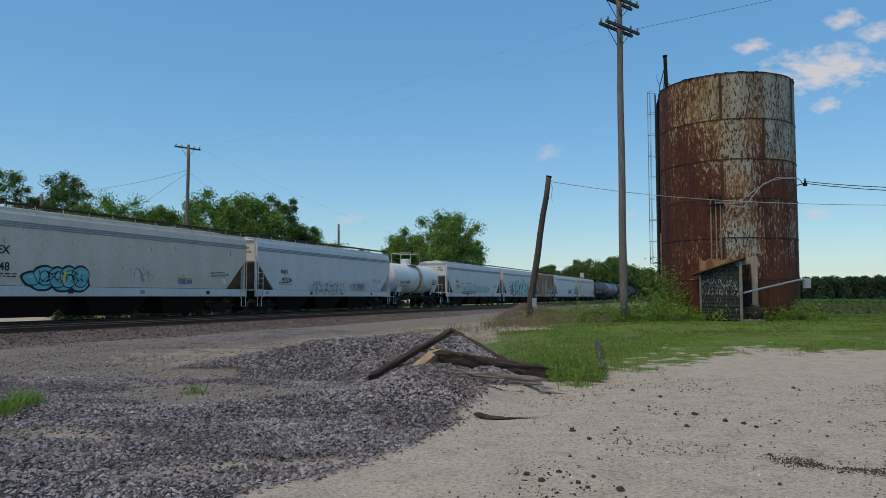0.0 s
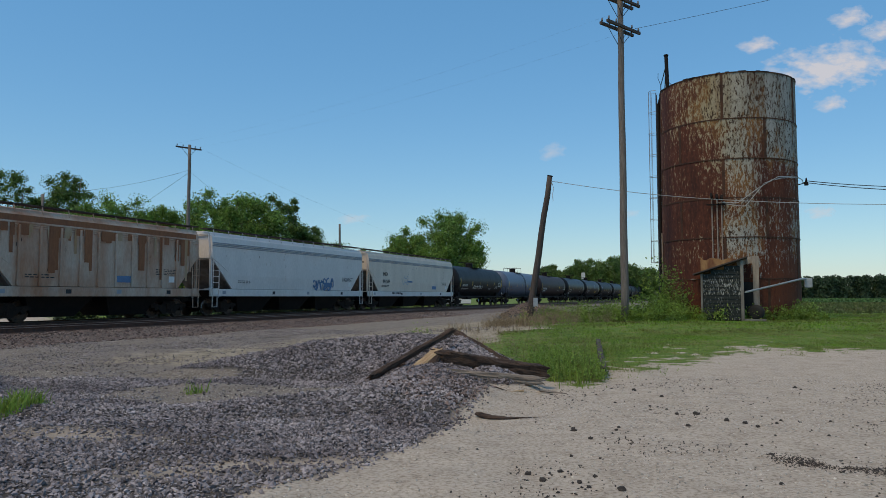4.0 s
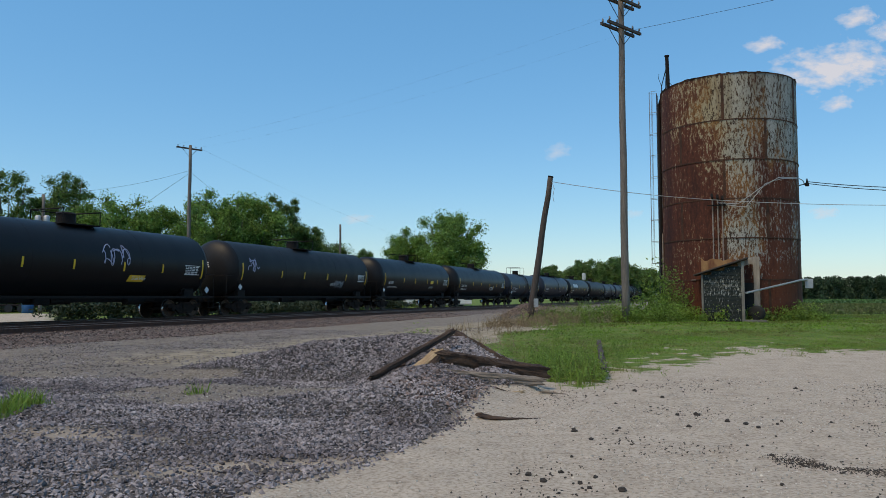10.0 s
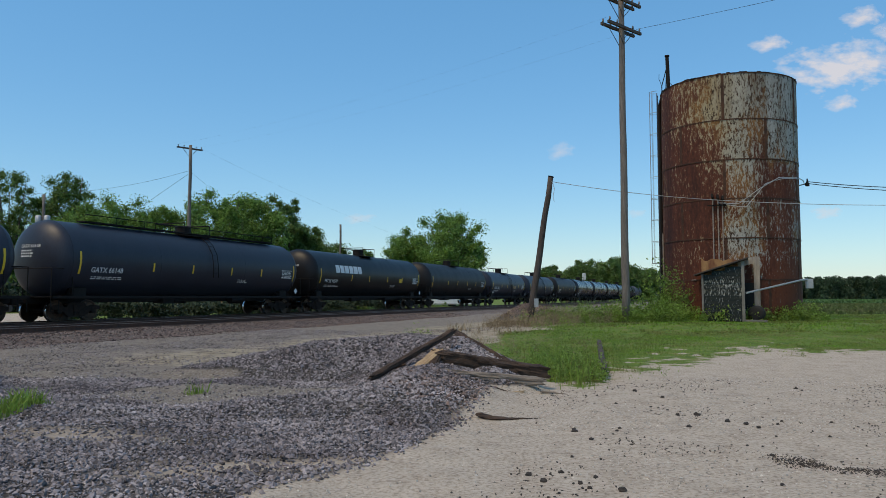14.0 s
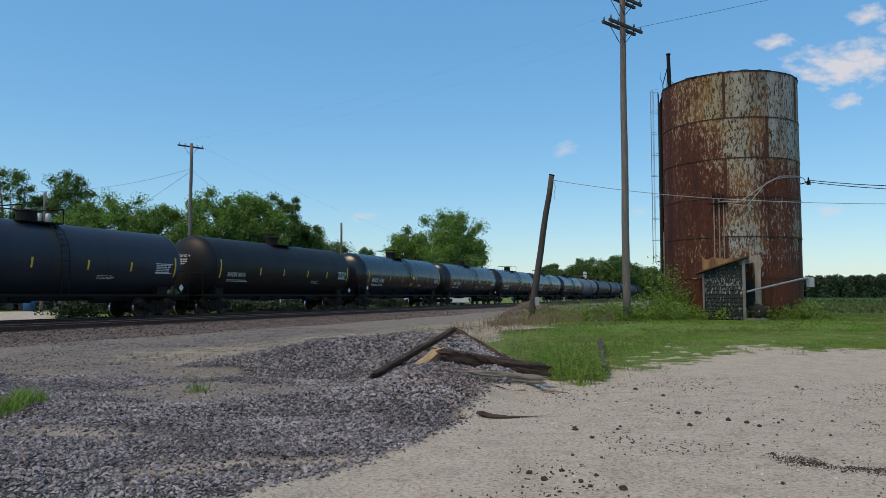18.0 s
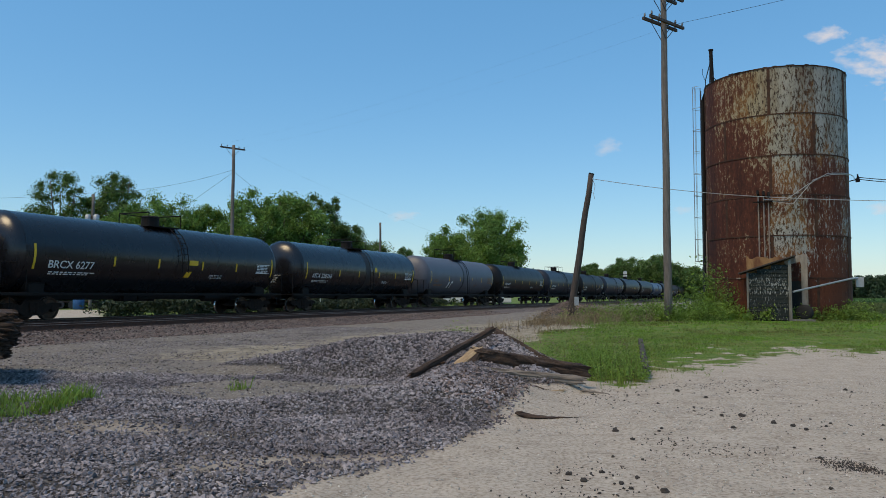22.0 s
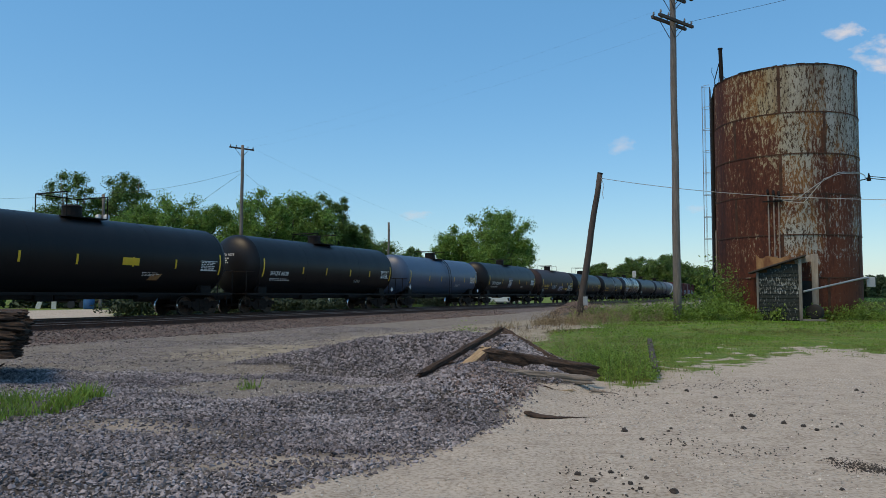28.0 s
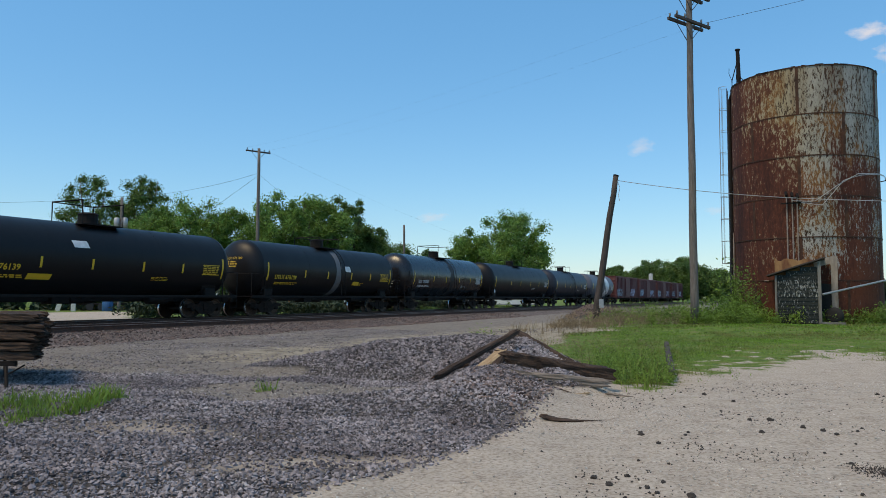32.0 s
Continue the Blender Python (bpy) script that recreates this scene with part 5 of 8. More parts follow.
def clods():
    rs = random.Random(17)
    for k in range(7):
        bm = bmesh.new()
        bmesh.ops.create_icosphere(bm, subdivisions=2, radius=1)
        for v in bm.verts:
            v.co *= 1 + 0.7 * (noise.noise(v.co * 1.7 + Vector((k * 7.1, 0, 0)))) + 0.18 * noise.noise(v.co * 5)
            v.co.z *= 0.8
        M.setdefault("clods", []).append(mesh_of(bm, "dirt_clod", M["clod"]))
    spots = [(1.52, 8.74, 0.05), (1.62, 8.25, 0.035), (3.36, 9.9, 0.055), (3.1, 9.9, 0.04), (2.95, 9.0, 0.04), (3.55, 9.35, 0.05), (3.7, 9.15, 0.045), (3.75, 8.9, 0.04), (2.1, 8.95, 0.03), (1.15, 6.35, 0.035), (0.85, 6.45, 0.045), (0.75, 6.7, 0.04), (1.05, 6.75, 0.035), (1.32, 6.55, 0.03), (1.45, 6.1, 0.05), (1.2, 6.2, 0.03), (3.2, 12.5, 0.05), (3.4, 11.6, 0.045), (6.1, 12.9, 0.05)]
    for i in range(170):
        x, y = rs.uniform(0.4, 8.2), rs.uniform(5.5, 14.5)
        if x < 0.5 + 0.1 * y or grass_mask(np.array([x]), np.array([y]))[0] > 0.2:
            continue
        spots.append((x, y, 0.008 + 0.024 * rs.random() ** 2))
    for x, y, r in spots:
        r *= 0.66
        ob = new("dirt_clod", rs.choice(M["clods"]))
        ob.matrix_basis = pose(x, y, float(ground_z(x, y)) + r * 0.3, rs.uniform(-15, 15), rs.uniform(-15, 15), rs.uniform(0, 360)) @ Matrix.Diagonal((r, r * 1.15, r, 1))
        tagged(ob, "dark lump of dry dirt on the pale yard", "dirt clod", "dirt clods on the yard")


clods()


# ---------- trees and distance ----------
def tree(x, y, top, half, seed, mat, label, sparse=1.0, leaf=0.30, n=19000, z0=0.2, base=0.06):
    rs = np.random.RandomState(seed)
    rr = random.Random(seed)
    H = top - z0
    root = tagged(empty("tree", pose(x, y, z0 - 0.1)), label, "tree", "trees beyond the railway")
    bm = bmesh.new()
    r0 = 0.02 * H + 0.03
    fork = Vector((rr.uniform(-0.4, 0.4), 0, H * 0.34))
    tube(bm, (0, 0, 0), fork, r0, r0 * 0.75, 9)
    tips = []
    for k in range(9):
        a = k * 2.4 + rr.uniform(-0.4, 0.4)
        e = Vector((math.cos(a) * half * rr.uniform(0.35, 0.75), math.sin(a) * half * rr.uniform(0.35, 0.75), H * rr.uniform(0.5, 0.9)))
        m = fork.lerp(e, 0.5) + Vector((0, 0, -0.06 * H))
        tube(bm, fork, m, r0 * 0.5, r0 * 0.32, 6)
        tube(bm, m, e, r0 * 0.32, r0 * 0.08, 6)
        tips.append(e)
    part("trunk", bm, M["bark"], root, smooth=True)
    # clumps of leaves spread through an uneven crown: coarse leaves inside, fine ones outside
    nc = 150
    cz, sz = (base + 0.97) / 2 * H, (0.97 - base) / 2 * H
    d = rs.randn(nc, 3)
    d /= np.linalg.norm(d, axis=1)[:, None]
    lobe = 0.90 + 0.14 * np.sin(3 * np.arctan2(d[:, 1], d[:, 0]) + seed) * np.cos(2.2 * d[:, 2] + seed * 1.7)
    d *= (rs.rand(nc, 1) ** 0.36) * lobe[:, None]
    cr = half * (0.13 + 0.20 * rs.rand(nc) ** 1.3)
    cl = np.stack([d[:, 0] * half, d[:, 1] * half, cz + d[:, 2] * sz, cr], 1)
    cl[:, 2] = np.clip(cl[:, 2], cr * 0.5, H - cr * 0.8)
    total = int(n * sparse * 2.0)
    pick = rs.randint(0, nc, total)
    inner = rs.rand(total) < 0.16
    v = rs.randn(total, 3)
    v /= np.linalg.norm(v, axis=1)[:, None]
    rad = cl[pick, 3][:, None] * np.where(inner[:, None], 0.5 * rs.rand(total, 1), 0.35 + 0.8 * rs.rand(total, 1))
    c = cl[pick, :3] + v * rad * np.array([1, 1, 0.9])
    c[:, 2] = np.maximum(c[:, 2], 0.15)
    leaf = leaf * np.where(inner, 1.25, 0.62)
    ob = new("crown", leaf_mesh("crown", c, 0.6 * leaf * (0.6 + 0.8 * rs.rand(len(c))), mat, rs))
    ob.parent = root
    return root


LG, LD = M["leaf"], M["leaf_dark"]
for x, y, t, h, sd, mt, lb, sp, lf in (
    (-52.4, 88, 18.4, 4.3, 61, LD, "tall sparse tree with dark leaves", 0.75, 0.32),
    (-47.3, 92, 18.9, 4.3, 62, LD, "tall narrow dark green tree", 1.1, 0.32),
    (-37.2, 80, 13.4, 4.4, 64, LG, "broad light green tree", 1.1, 0.32),
    (-33.0, 82, 13.3, 4.0, 65, LG, "light green rounded tree", 1.0, 0.32),
    (-42.6, 82, 11.8, 4.2, 66, LG, "light green bushy tree", 1.1, 0.32),
    (-27.4, 84, 14.2, 5.0, 67, LG, "broad leafy green tree beside the far pole", 1.4, 0.34),
    (-23.6, 88, 15.2, 4.6, 68, LG, "large leafy green tree", 1.3, 0.36),
    (-20.6, 92, 15.0, 3.6, 69, LD, "dark green tree at the row's end", 1.1, 0.34),
    (-18.2, 94, 12.0, 3.2, 78, LD, "lower dark green tree at the row's end", 0.9, 0.34),
    (-20.4, 120, 11.8, 5.4, 70, LD, "distant dark green tree", 1.0, 0.42),
    (-15.0, 130, 10.2, 4.6, 71, LD, "low distant dark tree", 0.9, 0.42),
    (-5.4, 112, 13.0, 3.8, 72, LG, "poplar-like green tree beyond the railway", 1.0, 0.36),
    (0.8, 110, 14.8, 6.2, 73, LG, "large broad feathery green tree", 1.5, 0.36),
    (34.4, 240, 12.2, 5.0, 74, LD, "far round tree beyond the train", 0.6, 0.8),
    (44.5, 240, 14.0, 7.4, 75, LD, "far broad tree beyond the train", 0.8, 0.8),
    (53.2, 230, 14.6, 8.0, 76, LD, "far broad tree beside the rails", 0.8, 0.8),
    (65.0, 240, 11.2, 7.6, 77, LD, "far low tree beside the rails", 0.7, 0.8),
):
    tree(x, y, t, h, sd, mt, lb, sp, lf)


def woods(name, label, pts, depth, top, n, mat, seed, leaf):
    """A far belt of trees along a line, one mass of leaves with an uneven top."""
    rs = np.random.RandomState(seed)
    pts = np.array(pts, dtype=float)
    run = np.concatenate([[0], np.cumsum(np.hypot(*np.diff(pts, axis=0).T))])
    nc = max(12, int(run[-1] / (top * 0.055)))
    s = rs.rand(nc) * run[-1]
    cx = np.interp(s, run, pts[:, 0]) + rs.uniform(-depth, depth, nc)
    cy = np.interp(s, run, pts[:, 1]) + rs.uniform(-depth, depth, nc)
    h = top * (0.60 + 0.52 * vnoise(s, s * 0 + seed, 1 / (top * 2.2)) * rs.uniform(0.75, 1.0, nc))
    r = top * rs.uniform(0.16, 0.30, nc)
    z = np.where(rs.rand(nc) < 0.55, h - r, rs.rand(nc) * (h - r))
    pick = rs.randint(0, nc, n)
    v = rs.randn(n, 3)
    v /= np.linalg.norm(v, axis=1)[:, None]
    c = np.stack([cx[pick], cy[pick], z[pick]], 1) + v * (r[pick] * (0.4 + 0.6 * rs.rand(n)))[:, None]
    low = rs.rand(n) < 0.3
    c[:, 2] = np.where(low, rs.rand(n) * 0.7 * top, c[:, 2])
    c[:, 2] = np.abs(c[:, 2]) + 0.08
    return tagged(new(name, leaf_mesh(name, c, leaf * (0.6 + 0.8 * rs.rand(n)), mat, rs)), label, "woods", kind="stuff")


# lighter, yellower far leaves: sunlight is put into their colour
M["leaf_sunlit"] = material("sunlit_far_leaves", (0.14, 0.16, 0.04), 0.8, 0, 0.05, 0.3, 0, (0.09, 0.11, 0.035), mix=0.6, fine=0.6, rnd=0.4, island=True)
woods("far_woods", "dark green belt of woods beyond the field", ((130, 305), (150, 300), (176, 300), (196, 312)), 8, 9.8, 42000, M["leaf_far"], 81, 0.48)
woods("far_woods", "yellowish green woods far beyond the field, sunlight in their colour", ((230, 430), (260, 420), (330, 400), (420, 380)), 8, 10.5, 26000, M["leaf_sunlit"], 82, 0.65)
woods("far_woods", "low dark belt of trees on the horizon", ((-420, 300), (-250, 420), (-60, 520), (150, 560), (400, 560)), 12, 11.0, 14000, M["leaf_far"], 83, 2.0)
woods("hedge", "green brush beyond the railway", ((-75, 74), (-45, 78), (-22, 84), (-8, 96)), 2.5, 4.6, 9000, M["leaf_dark"], 84, 0.38)
# both belts are painted dark, as if the trees shaded them
woods("undergrowth", "undergrowth beyond the railway, tree shade put into its leaf colour", ((-62, 58), (-46, 65), (-31, 70), (-19, 80), (-10, 92)), 1.6, 3.2, 15000, M["brush_shade"], 85, 0.26)
woods("low_brush", "low brush along the far side of the railway, painted dark for shade", ((-24.0, 55.0), (-17.5, 66.0), (-11.5, 78.0), (-6.0, 92.0)), 3.0, 1.3, 16000, M["brush_shade"], 86, 0.16)

# added strip whose painted shade darkens the view under the train
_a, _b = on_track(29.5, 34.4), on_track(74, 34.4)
woods("low_brush", "brush close behind the far rails, painted dark for shade", ((_a.x, _a.y), (_b.x, _b.y)), 0.9, 1.35, 22000, M["brush_shade"], 87, 0.12)
M["crop"] = material("dark_green_crop", (0.075, 0.15, 0.035), 0.8, 0, 0.2, 0.3, 0, (0.06, 0.12, 0.04), fine=2, rnd=0.4, island=True)
rsf = np.random.RandomState(91)
_x, _y = rsf.uniform(22, 190, 90000), 118 + 172 * rsf.rand(90000) ** 1.4
_k = (_x > 0.34 * _y + 6) & (_x < 0.75 * _y + 20)
_x, _y = _x[_k], _y[_k]
_c = np.stack([_x, _y, ground_z(_x, _y) + 0.1 + 0.4 * rsf.rand(len(_x))], 1)
tagged(new("crop_field", leaf_mesh("crop_field", _c, 0.16 + 0.16 * rsf.rand(len(_c)), M["crop"], rsf)), "dark green crop field beyond the yard", "crop field", kind="stuff")


# ---------- things beyond the tracks ----------
M["blue_plastic"] = material("blue_plastic", (0.03, 0.10, 0.24), 0.4, 0, 3, 0.15, 0)
M["trailer_white"] = material("white_trailer_panels", (0.78, 0.79, 0.80), 0.45, 0, 2, 0.08, 0, (0.70, 0.71, 0.72))
M["white_board"] = material("white_board", (0.62, 0.62, 0.60), 0.7, 0, 3, 0.15, 0.1, (0.42, 0.42, 0.4))


def beyond():
    bm = bmesh.new()
    lathe(bm, ((0.42, 0), (0.46, 0.05), (0.47, 0.5), (0.46, 0.98), (0.40, 1.02)), 20)
    b = link_mesh("barrel", bm, M["blue_plastic"], None, "", True)
    b.matrix_basis = pose(-35.4, 62.5, 0.22)
    tagged(b, "blue plastic barrel beyond the tracks", "barrel")
    for k, (x, y, ry) in enumerate(((-39.8, 62, 24), (-38.3, 62, 6))):
        bm = bmesh.new()
        box(bm, -0.22, 0.22, -0.03, 0.03, 0, 1.35, 0.01)
        b = link_mesh("board", bm, M["white_board"])
        b.matrix_basis = pose(x, y, 0.2, 8, ry, 0)
        tagged(b, "white board leaning beyond the tracks", "board", "leaning boards")
    for k, (x, y, h) in enumerate(((-22.7, 58, 1.0), (-21.1, 58, 0.9), (-14.4, 64, 1.2))):
        bm = bmesh.new()
        tube(bm, (0, 0, -0.1), (0.04, 0, h), 0.06, 0.055, 8)
        b = link_mesh("marker_post", bm, M["white_board"])
        b.matrix_basis = pose(x, y, 0.22)
        tagged(b, "short white marker post beyond the tracks", "marker post", "marker posts")
    bm = bmesh.new()
    tube(bm, (0, 0, 0), (-0.5, 0.2, 1.9), 0.05, 0.045, 8)
    b = link_mesh("guy_guard", bm, M["panel_tan"])
    b.matrix_basis = pose(-18.4, 61.5, 0.15)
    tagged(b, "pale guard on a slanting guy wire", "guy guard", "guy guards")
    bm = bmesh.new()
    tube(bm, (0, 0, 0), (0.55, 0.2, 1.7), 0.045, 0.04, 8)
    b = link_mesh("guy_guard", bm, M["white_board"])
    b.matrix_basis = pose(-24.4, 58.5, 0.15)
    tagged(b, "white guard on a slanting guy wire", "guy guard", "guy guards")
    # parked white box trailer far beyond the rails
    root = tagged(empty("box_trailer", pose(-2.4, 106, 0.2, 0, 0, 4)), "long white box trailer parked beyond the rails", "trailer")
    bm = bmesh.new()
    box(bm, -6.2, 6.2, -1.25, 1.25, 0.35, 2.7, 0.04)
    part("trailer_body", bm, M["trailer_white"], root)
    bm = bmesh.new()
    box(bm, -6.1, 6.1, -1.3, -1.25, 0.3, 0.45, 0.01)
    part("trailer_rail", bm, M["galv"], root)
    for x in (3.6, 4.7):
        bm = bmesh.new()
        lathe(bm, ((0.2, -0.12), (0.44, -0.12), (0.48, 0.0), (0.44, 0.12), (0.2, 0.12)), 18, "x")
        w = part("tyre", bm, M["black_letter"], root)
        w.matrix_basis = pose(x, -1.0, 0.48, 0, 0, 90)
    for x in (-4.2, -3.6):
        bm = bmesh.new()
        box(bm, x - 0.05, x + 0.05, -0.9, -0.8, 0.0, 0.4)
        part("landing_leg", bm, M["galv"], root)
    # dark low trailer with pallets
    root = tagged(empty("utility_trailer", pose(-37.6, 65, 0.22, 0, 0, 12)), "dark low trailer with clutter beyond the tracks", "trailer")
    bm = bmesh.new()
    box(bm, -2.2, 2.2, -0.9, 0.9, 0.55, 0.7, 0.02)
    part("bed", bm, M["steel_dark"], root)
    for x in (-2.1, -0.7, 0.7, 2.1):
        bm = bmesh.new()
        box(bm, x - 0.04, x + 0.04, -0.9, -0.82, 0.7, 1.5)
        part("stake", bm, M["steel_dark"], root)
    for x in (-0.5, 0.5):
        bm = bmesh.new()
        lathe(bm, ((0.2, -0.1), (0.33, -0.1), (0.35, 0.0), (0.33, 0.1), (0.2, 0.1)), 18, "x")
        w = part("tyre", bm, M["black_letter"], root)
        w.matrix_basis = pose(x, -0.95, 0.35, 0, 0, 90)
    # signal mast by the line, far along
    root = tagged(empty("signal_mast", pose(30.3, 160, 0.2)), "railway signal mast with a white cabinet far along", "signal")
    bm = bmesh.new()
    tube(bm, (0, 0, 0), (0, 0, 6.6), 0.09, 0.07, 10)
    part("mast", bm, M["galv"], root)
    bm = bmesh.new()
    box(bm, -0.35, 0.35, -0.3, 0.3, 5.1, 6.5, 0.05)
    part("signal_head", bm, M["white_board"], root, "pale signal head")


beyond()


# ---------- clouds ----------
def cloud_material(seed, dense):
    m = bpy.data.materials.new("cloud")
    m.use_nodes = True
    n, l = m.node_tree.nodes, m.node_tree.links
    n.remove(n["Principled BSDF"])
    out = n["Material Output"]
    tc = n.new("ShaderNodeTexCoord")
    mp = n.new("ShaderNodeMapping")
    mp.inputs["Location"].default_value = (seed * 3.7, seed * 1.9, 0)
    mp.inputs["Rotation"].default_value = (0, 0, radians(-16))
    mp.inputs["Scale"].default_value = (1.0, 1.0, 2.0)
    l.new(tc.outputs["Object"], mp.inputs[0])
    nz = n.new("ShaderNodeTexNoise")
    nz.inputs["Scale"].default_value, nz.inputs["Detail"].default_value, nz.inputs["Roughness"].default_value = 0.013, 7, 0.55
    l.new(mp.outputs[0], nz.inputs[0])
    g = n.new("ShaderNodeVertexColor")
    g.layer_name = "body"
    add = n.new("ShaderNodeMath")
    add.operation = "MULTIPLY_ADD"
    l.new(g.outputs["Color"], add.inputs[0])
    add.inputs[1].default_value = 0.62
    l.new(nz.outputs["Fac"], add.inputs[2])
    r = n.new("ShaderNodeMapRange")
    r.inputs["From Min"].default_value, r.inputs["From Max"].default_value, r.inputs["To Max"].default_value = 0.72, 1.08, dense
    l.new(add.outputs[0], r.inputs[0])
    em = n.new("ShaderNodeEmission")
    em.inputs[0].default_value, em.inputs[1].default_value = (0.88, 0.83, 0.84, 1), 0.80
    tr = n.new("ShaderNodeBsdfTransparent")
    mx = n.new("ShaderNodeMixShader")
    l.new(r.outputs[0], mx.inputs[0])
    l.new(tr.outputs[0], mx.inputs[1])
    l.new(em.outputs[0], mx.inputs[2])
    l.new(mx.outputs[0], out.inputs[0])
    return m


CLOUDS = []


def cloud(x, z, w, h, seed, drift, dense=0.8):
    """A thin far bank of cloud, densest in its middle."""
    nx, nz = 24, 12
    u, v = np.meshgrid(np.linspace(-1, 1, nx), np.linspace(-1, 1, nz))
    verts = np.stack([u.ravel() * w, 60 * (u.ravel() ** 2), v.ravel() * h + 0.22 * h * u.ravel()], 1)
    idx = np.arange(nx * nz).reshape(nz, nx)
    faces = np.stack([idx[:-1, :-1].ravel(), idx[:-1, 1:].ravel(), idx[1:, 1:].ravel(), idx[1:, :-1].ravel()], 1)
    me = raw_mesh("cloud", verts, faces, cloud_material(seed, dense), True)
    at = me.color_attributes.new("body", "FLOAT_COLOR", "POINT")
    g = np.clip(1 - np.sqrt(u ** 2 + v ** 2), 0, 1).ravel() ** 0.8
    at.data.foreach_set("color", np.stack([g, g, g, np.ones_like(g)], 1).astype(np.float32).ravel())
    ob = tagged(new("cloud", me), "soft pinkish white cloud in the blue sky", "cloud", "clouds in the sky", "structure")
    ob.location = (x, 3000, z)
    ob.visible_shadow = False
    CLOUDS.append((ob, x, z, drift))
    return ob


cloud(1610, 955, 380, 150, 1, 4.6, 0.85)
cloud(1300, 1050, 115, 45, 2, 4.6)
cloud(1690, 1165, 120, 60, 3, 4.6)
cloud(1830, 1110, 150, 60, 7, 4.6)
cloud(1600, 800, 100, 45, 4, 4.0)
cloud(438, 600, 85, 48, 5, 3.2, 0.42)
cloud(-387, 320, 100, 28, 6, 2.2, 0.5)
cloud(1540, 345, 100, 35, 8, 2.2, 0.6)
cloud(760, 340, 70, 25, 9, 2.2, 0.4)


# ---------- the freight train ----------
# car space: x along the rails (far end +), y across (near side -), z up from the rail head
def car_paint(name, col, rough, second=None, vary=0.18, scale=1.2, coat=0.0, mix=0.5, streak=True, spec=0.5):
    return material(name, col, rough, 0, scale, vary, 0.04, second, mix, 14.0, spec, stretch=(1, 1, 0.35) if streak else None, coat=coat)


P = {
    "grey": car_paint("grey_hopper_paint", (0.67, 0.63, 0.595), 0.55, (0.59, 0.55, 0.515)),
    "beige": car_paint("weathered_beige_grey_paint", (0.70, 0.59, 0.475), 0.6, (0.57, 0.465, 0.365), 0.2),
    "sill": car_paint("pale_sill_paint", (0.70, 0.67, 0.63), 0.6, (0.58, 0.535, 0.48)),
    "cream": car_paint("cream_hopper_paint", (0.72, 0.61, 0.50), 0.6, (0.58, 0.48, 0.385)),
    "orange": car_paint("rusty_tan_paint", (0.52, 0.40, 0.31), 0.75, (0.38, 0.18, 0.095), 0.25, 0.8, mix=0.3),
    "white": car_paint("white_tank_paint", (0.72, 0.72, 0.72), 0.4, (0.60, 0.58, 0.55)),
    "black": car_paint("dull_black_paint", (0.010, 0.010, 0.011), 0.42, (0.013, 0.012, 0.012), spec=0.22),
    "matt": car_paint("matt_black_paint", (0.012, 0.0115, 0.012), 0.5, (0.018, 0.016, 0.015), spec=0.22),
    "shiny": car_paint("glossy_black_paint", (0.010, 0.010, 0.012), 0.27, (0.014, 0.014, 0.016), 0.1, spec=0.5),
    "blue": car_paint("grey_blue_paint", (0.06, 0.092, 0.155), 0.42, (0.045, 0.068, 0.11)),
    "bluegrey": car_paint("faded_blue_grey_paint", (0.105, 0.133, 0.19), 0.45, (0.075, 0.098, 0.145)),
    "brown": car_paint("brown_black_paint", (0.048, 0.028, 0.024), 0.55, (0.030, 0.019, 0.017), spec=0.26),
    "slate": car_paint("slate_grey_paint", (0.027, 0.031, 0.044), 0.45, (0.020, 0.023, 0.033), spec=0.3),
    "ash": car_paint("ash_grey_paint", (0.115, 0.118, 0.14), 0.5, (0.085, 0.087, 0.105)),
    "red": car_paint("oxide_red_paint", (0.16, 0.045, 0.04), 0.65, (0.11, 0.035, 0.032), 0.25),
    "band": car_paint("black_band_paint", (0.022, 0.022, 0.024), 0.55),
    "greyband": car_paint("grey_band_paint", (0.16, 0.16, 0.165), 0.5),
    "ruststain": car_paint("rust_stain", (0.34, 0.17, 0.06), 0.8, (0.45, 0.36, 0.25)),
    "rustwash": car_paint("red_brown_rust_wash", (0.30, 0.115, 0.045), 0.8, (0.20, 0.07, 0.03), 0.3),
    "magenta": material("magenta_spray", (0.36, 0.10, 0.26), 0.6, 0, 1.5, 0.2, 0, (0.26, 0.08, 0.24)),
    "lime": material("lime_spray", (0.52, 0.62, 0.28), 0.6, 0, 1.5, 0.2, 0, (0.42, 0.58, 0.34)),
    "stripe_grey": car_paint("grey_stripe", (0.30, 0.32, 0.35), 0.6),
    "teal": material("teal_spray", (0.10, 0.38, 0.40), 0.6, 0, 3, 0.25, 0, (0.20, 0.50, 0.50)),
    "teal_pale": material("pale_teal_spray", (0.24, 0.55, 0.55), 0.6, 0, 3, 0.25, 0, (0.14, 0.44, 0.46)),
    "mint": material("mint_spray", (0.42, 0.66, 0.52), 0.6, 0, 1.5, 0.2, 0, (0.30, 0.58, 0.52)),
    "violet": material("violet_spray", (0.27, 0.19, 0.33), 0.6, 0, 1.5, 0.25, 0, (0.20, 0.30, 0.26)),
    "haze": material("faded_spray", (0.40, 0.46, 0.52), 0.6, 0, 1.5, 0.2, 0, (0.30, 0.36, 0.43)),
    "bluetag": material("blue_spray", (0.10, 0.20, 0.36), 0.6, 0, 3, 0.2, 0),
    "signblue": material("dark_blue_sign", (0.02, 0.04, 0.12), 0.5, 0, 3, 0.2, 0),
    "purpletag": material("pale_violet_spray", (0.46, 0.44, 0.58), 0.6, 0, 3, 0.2, 0),
}
CACHE = {}


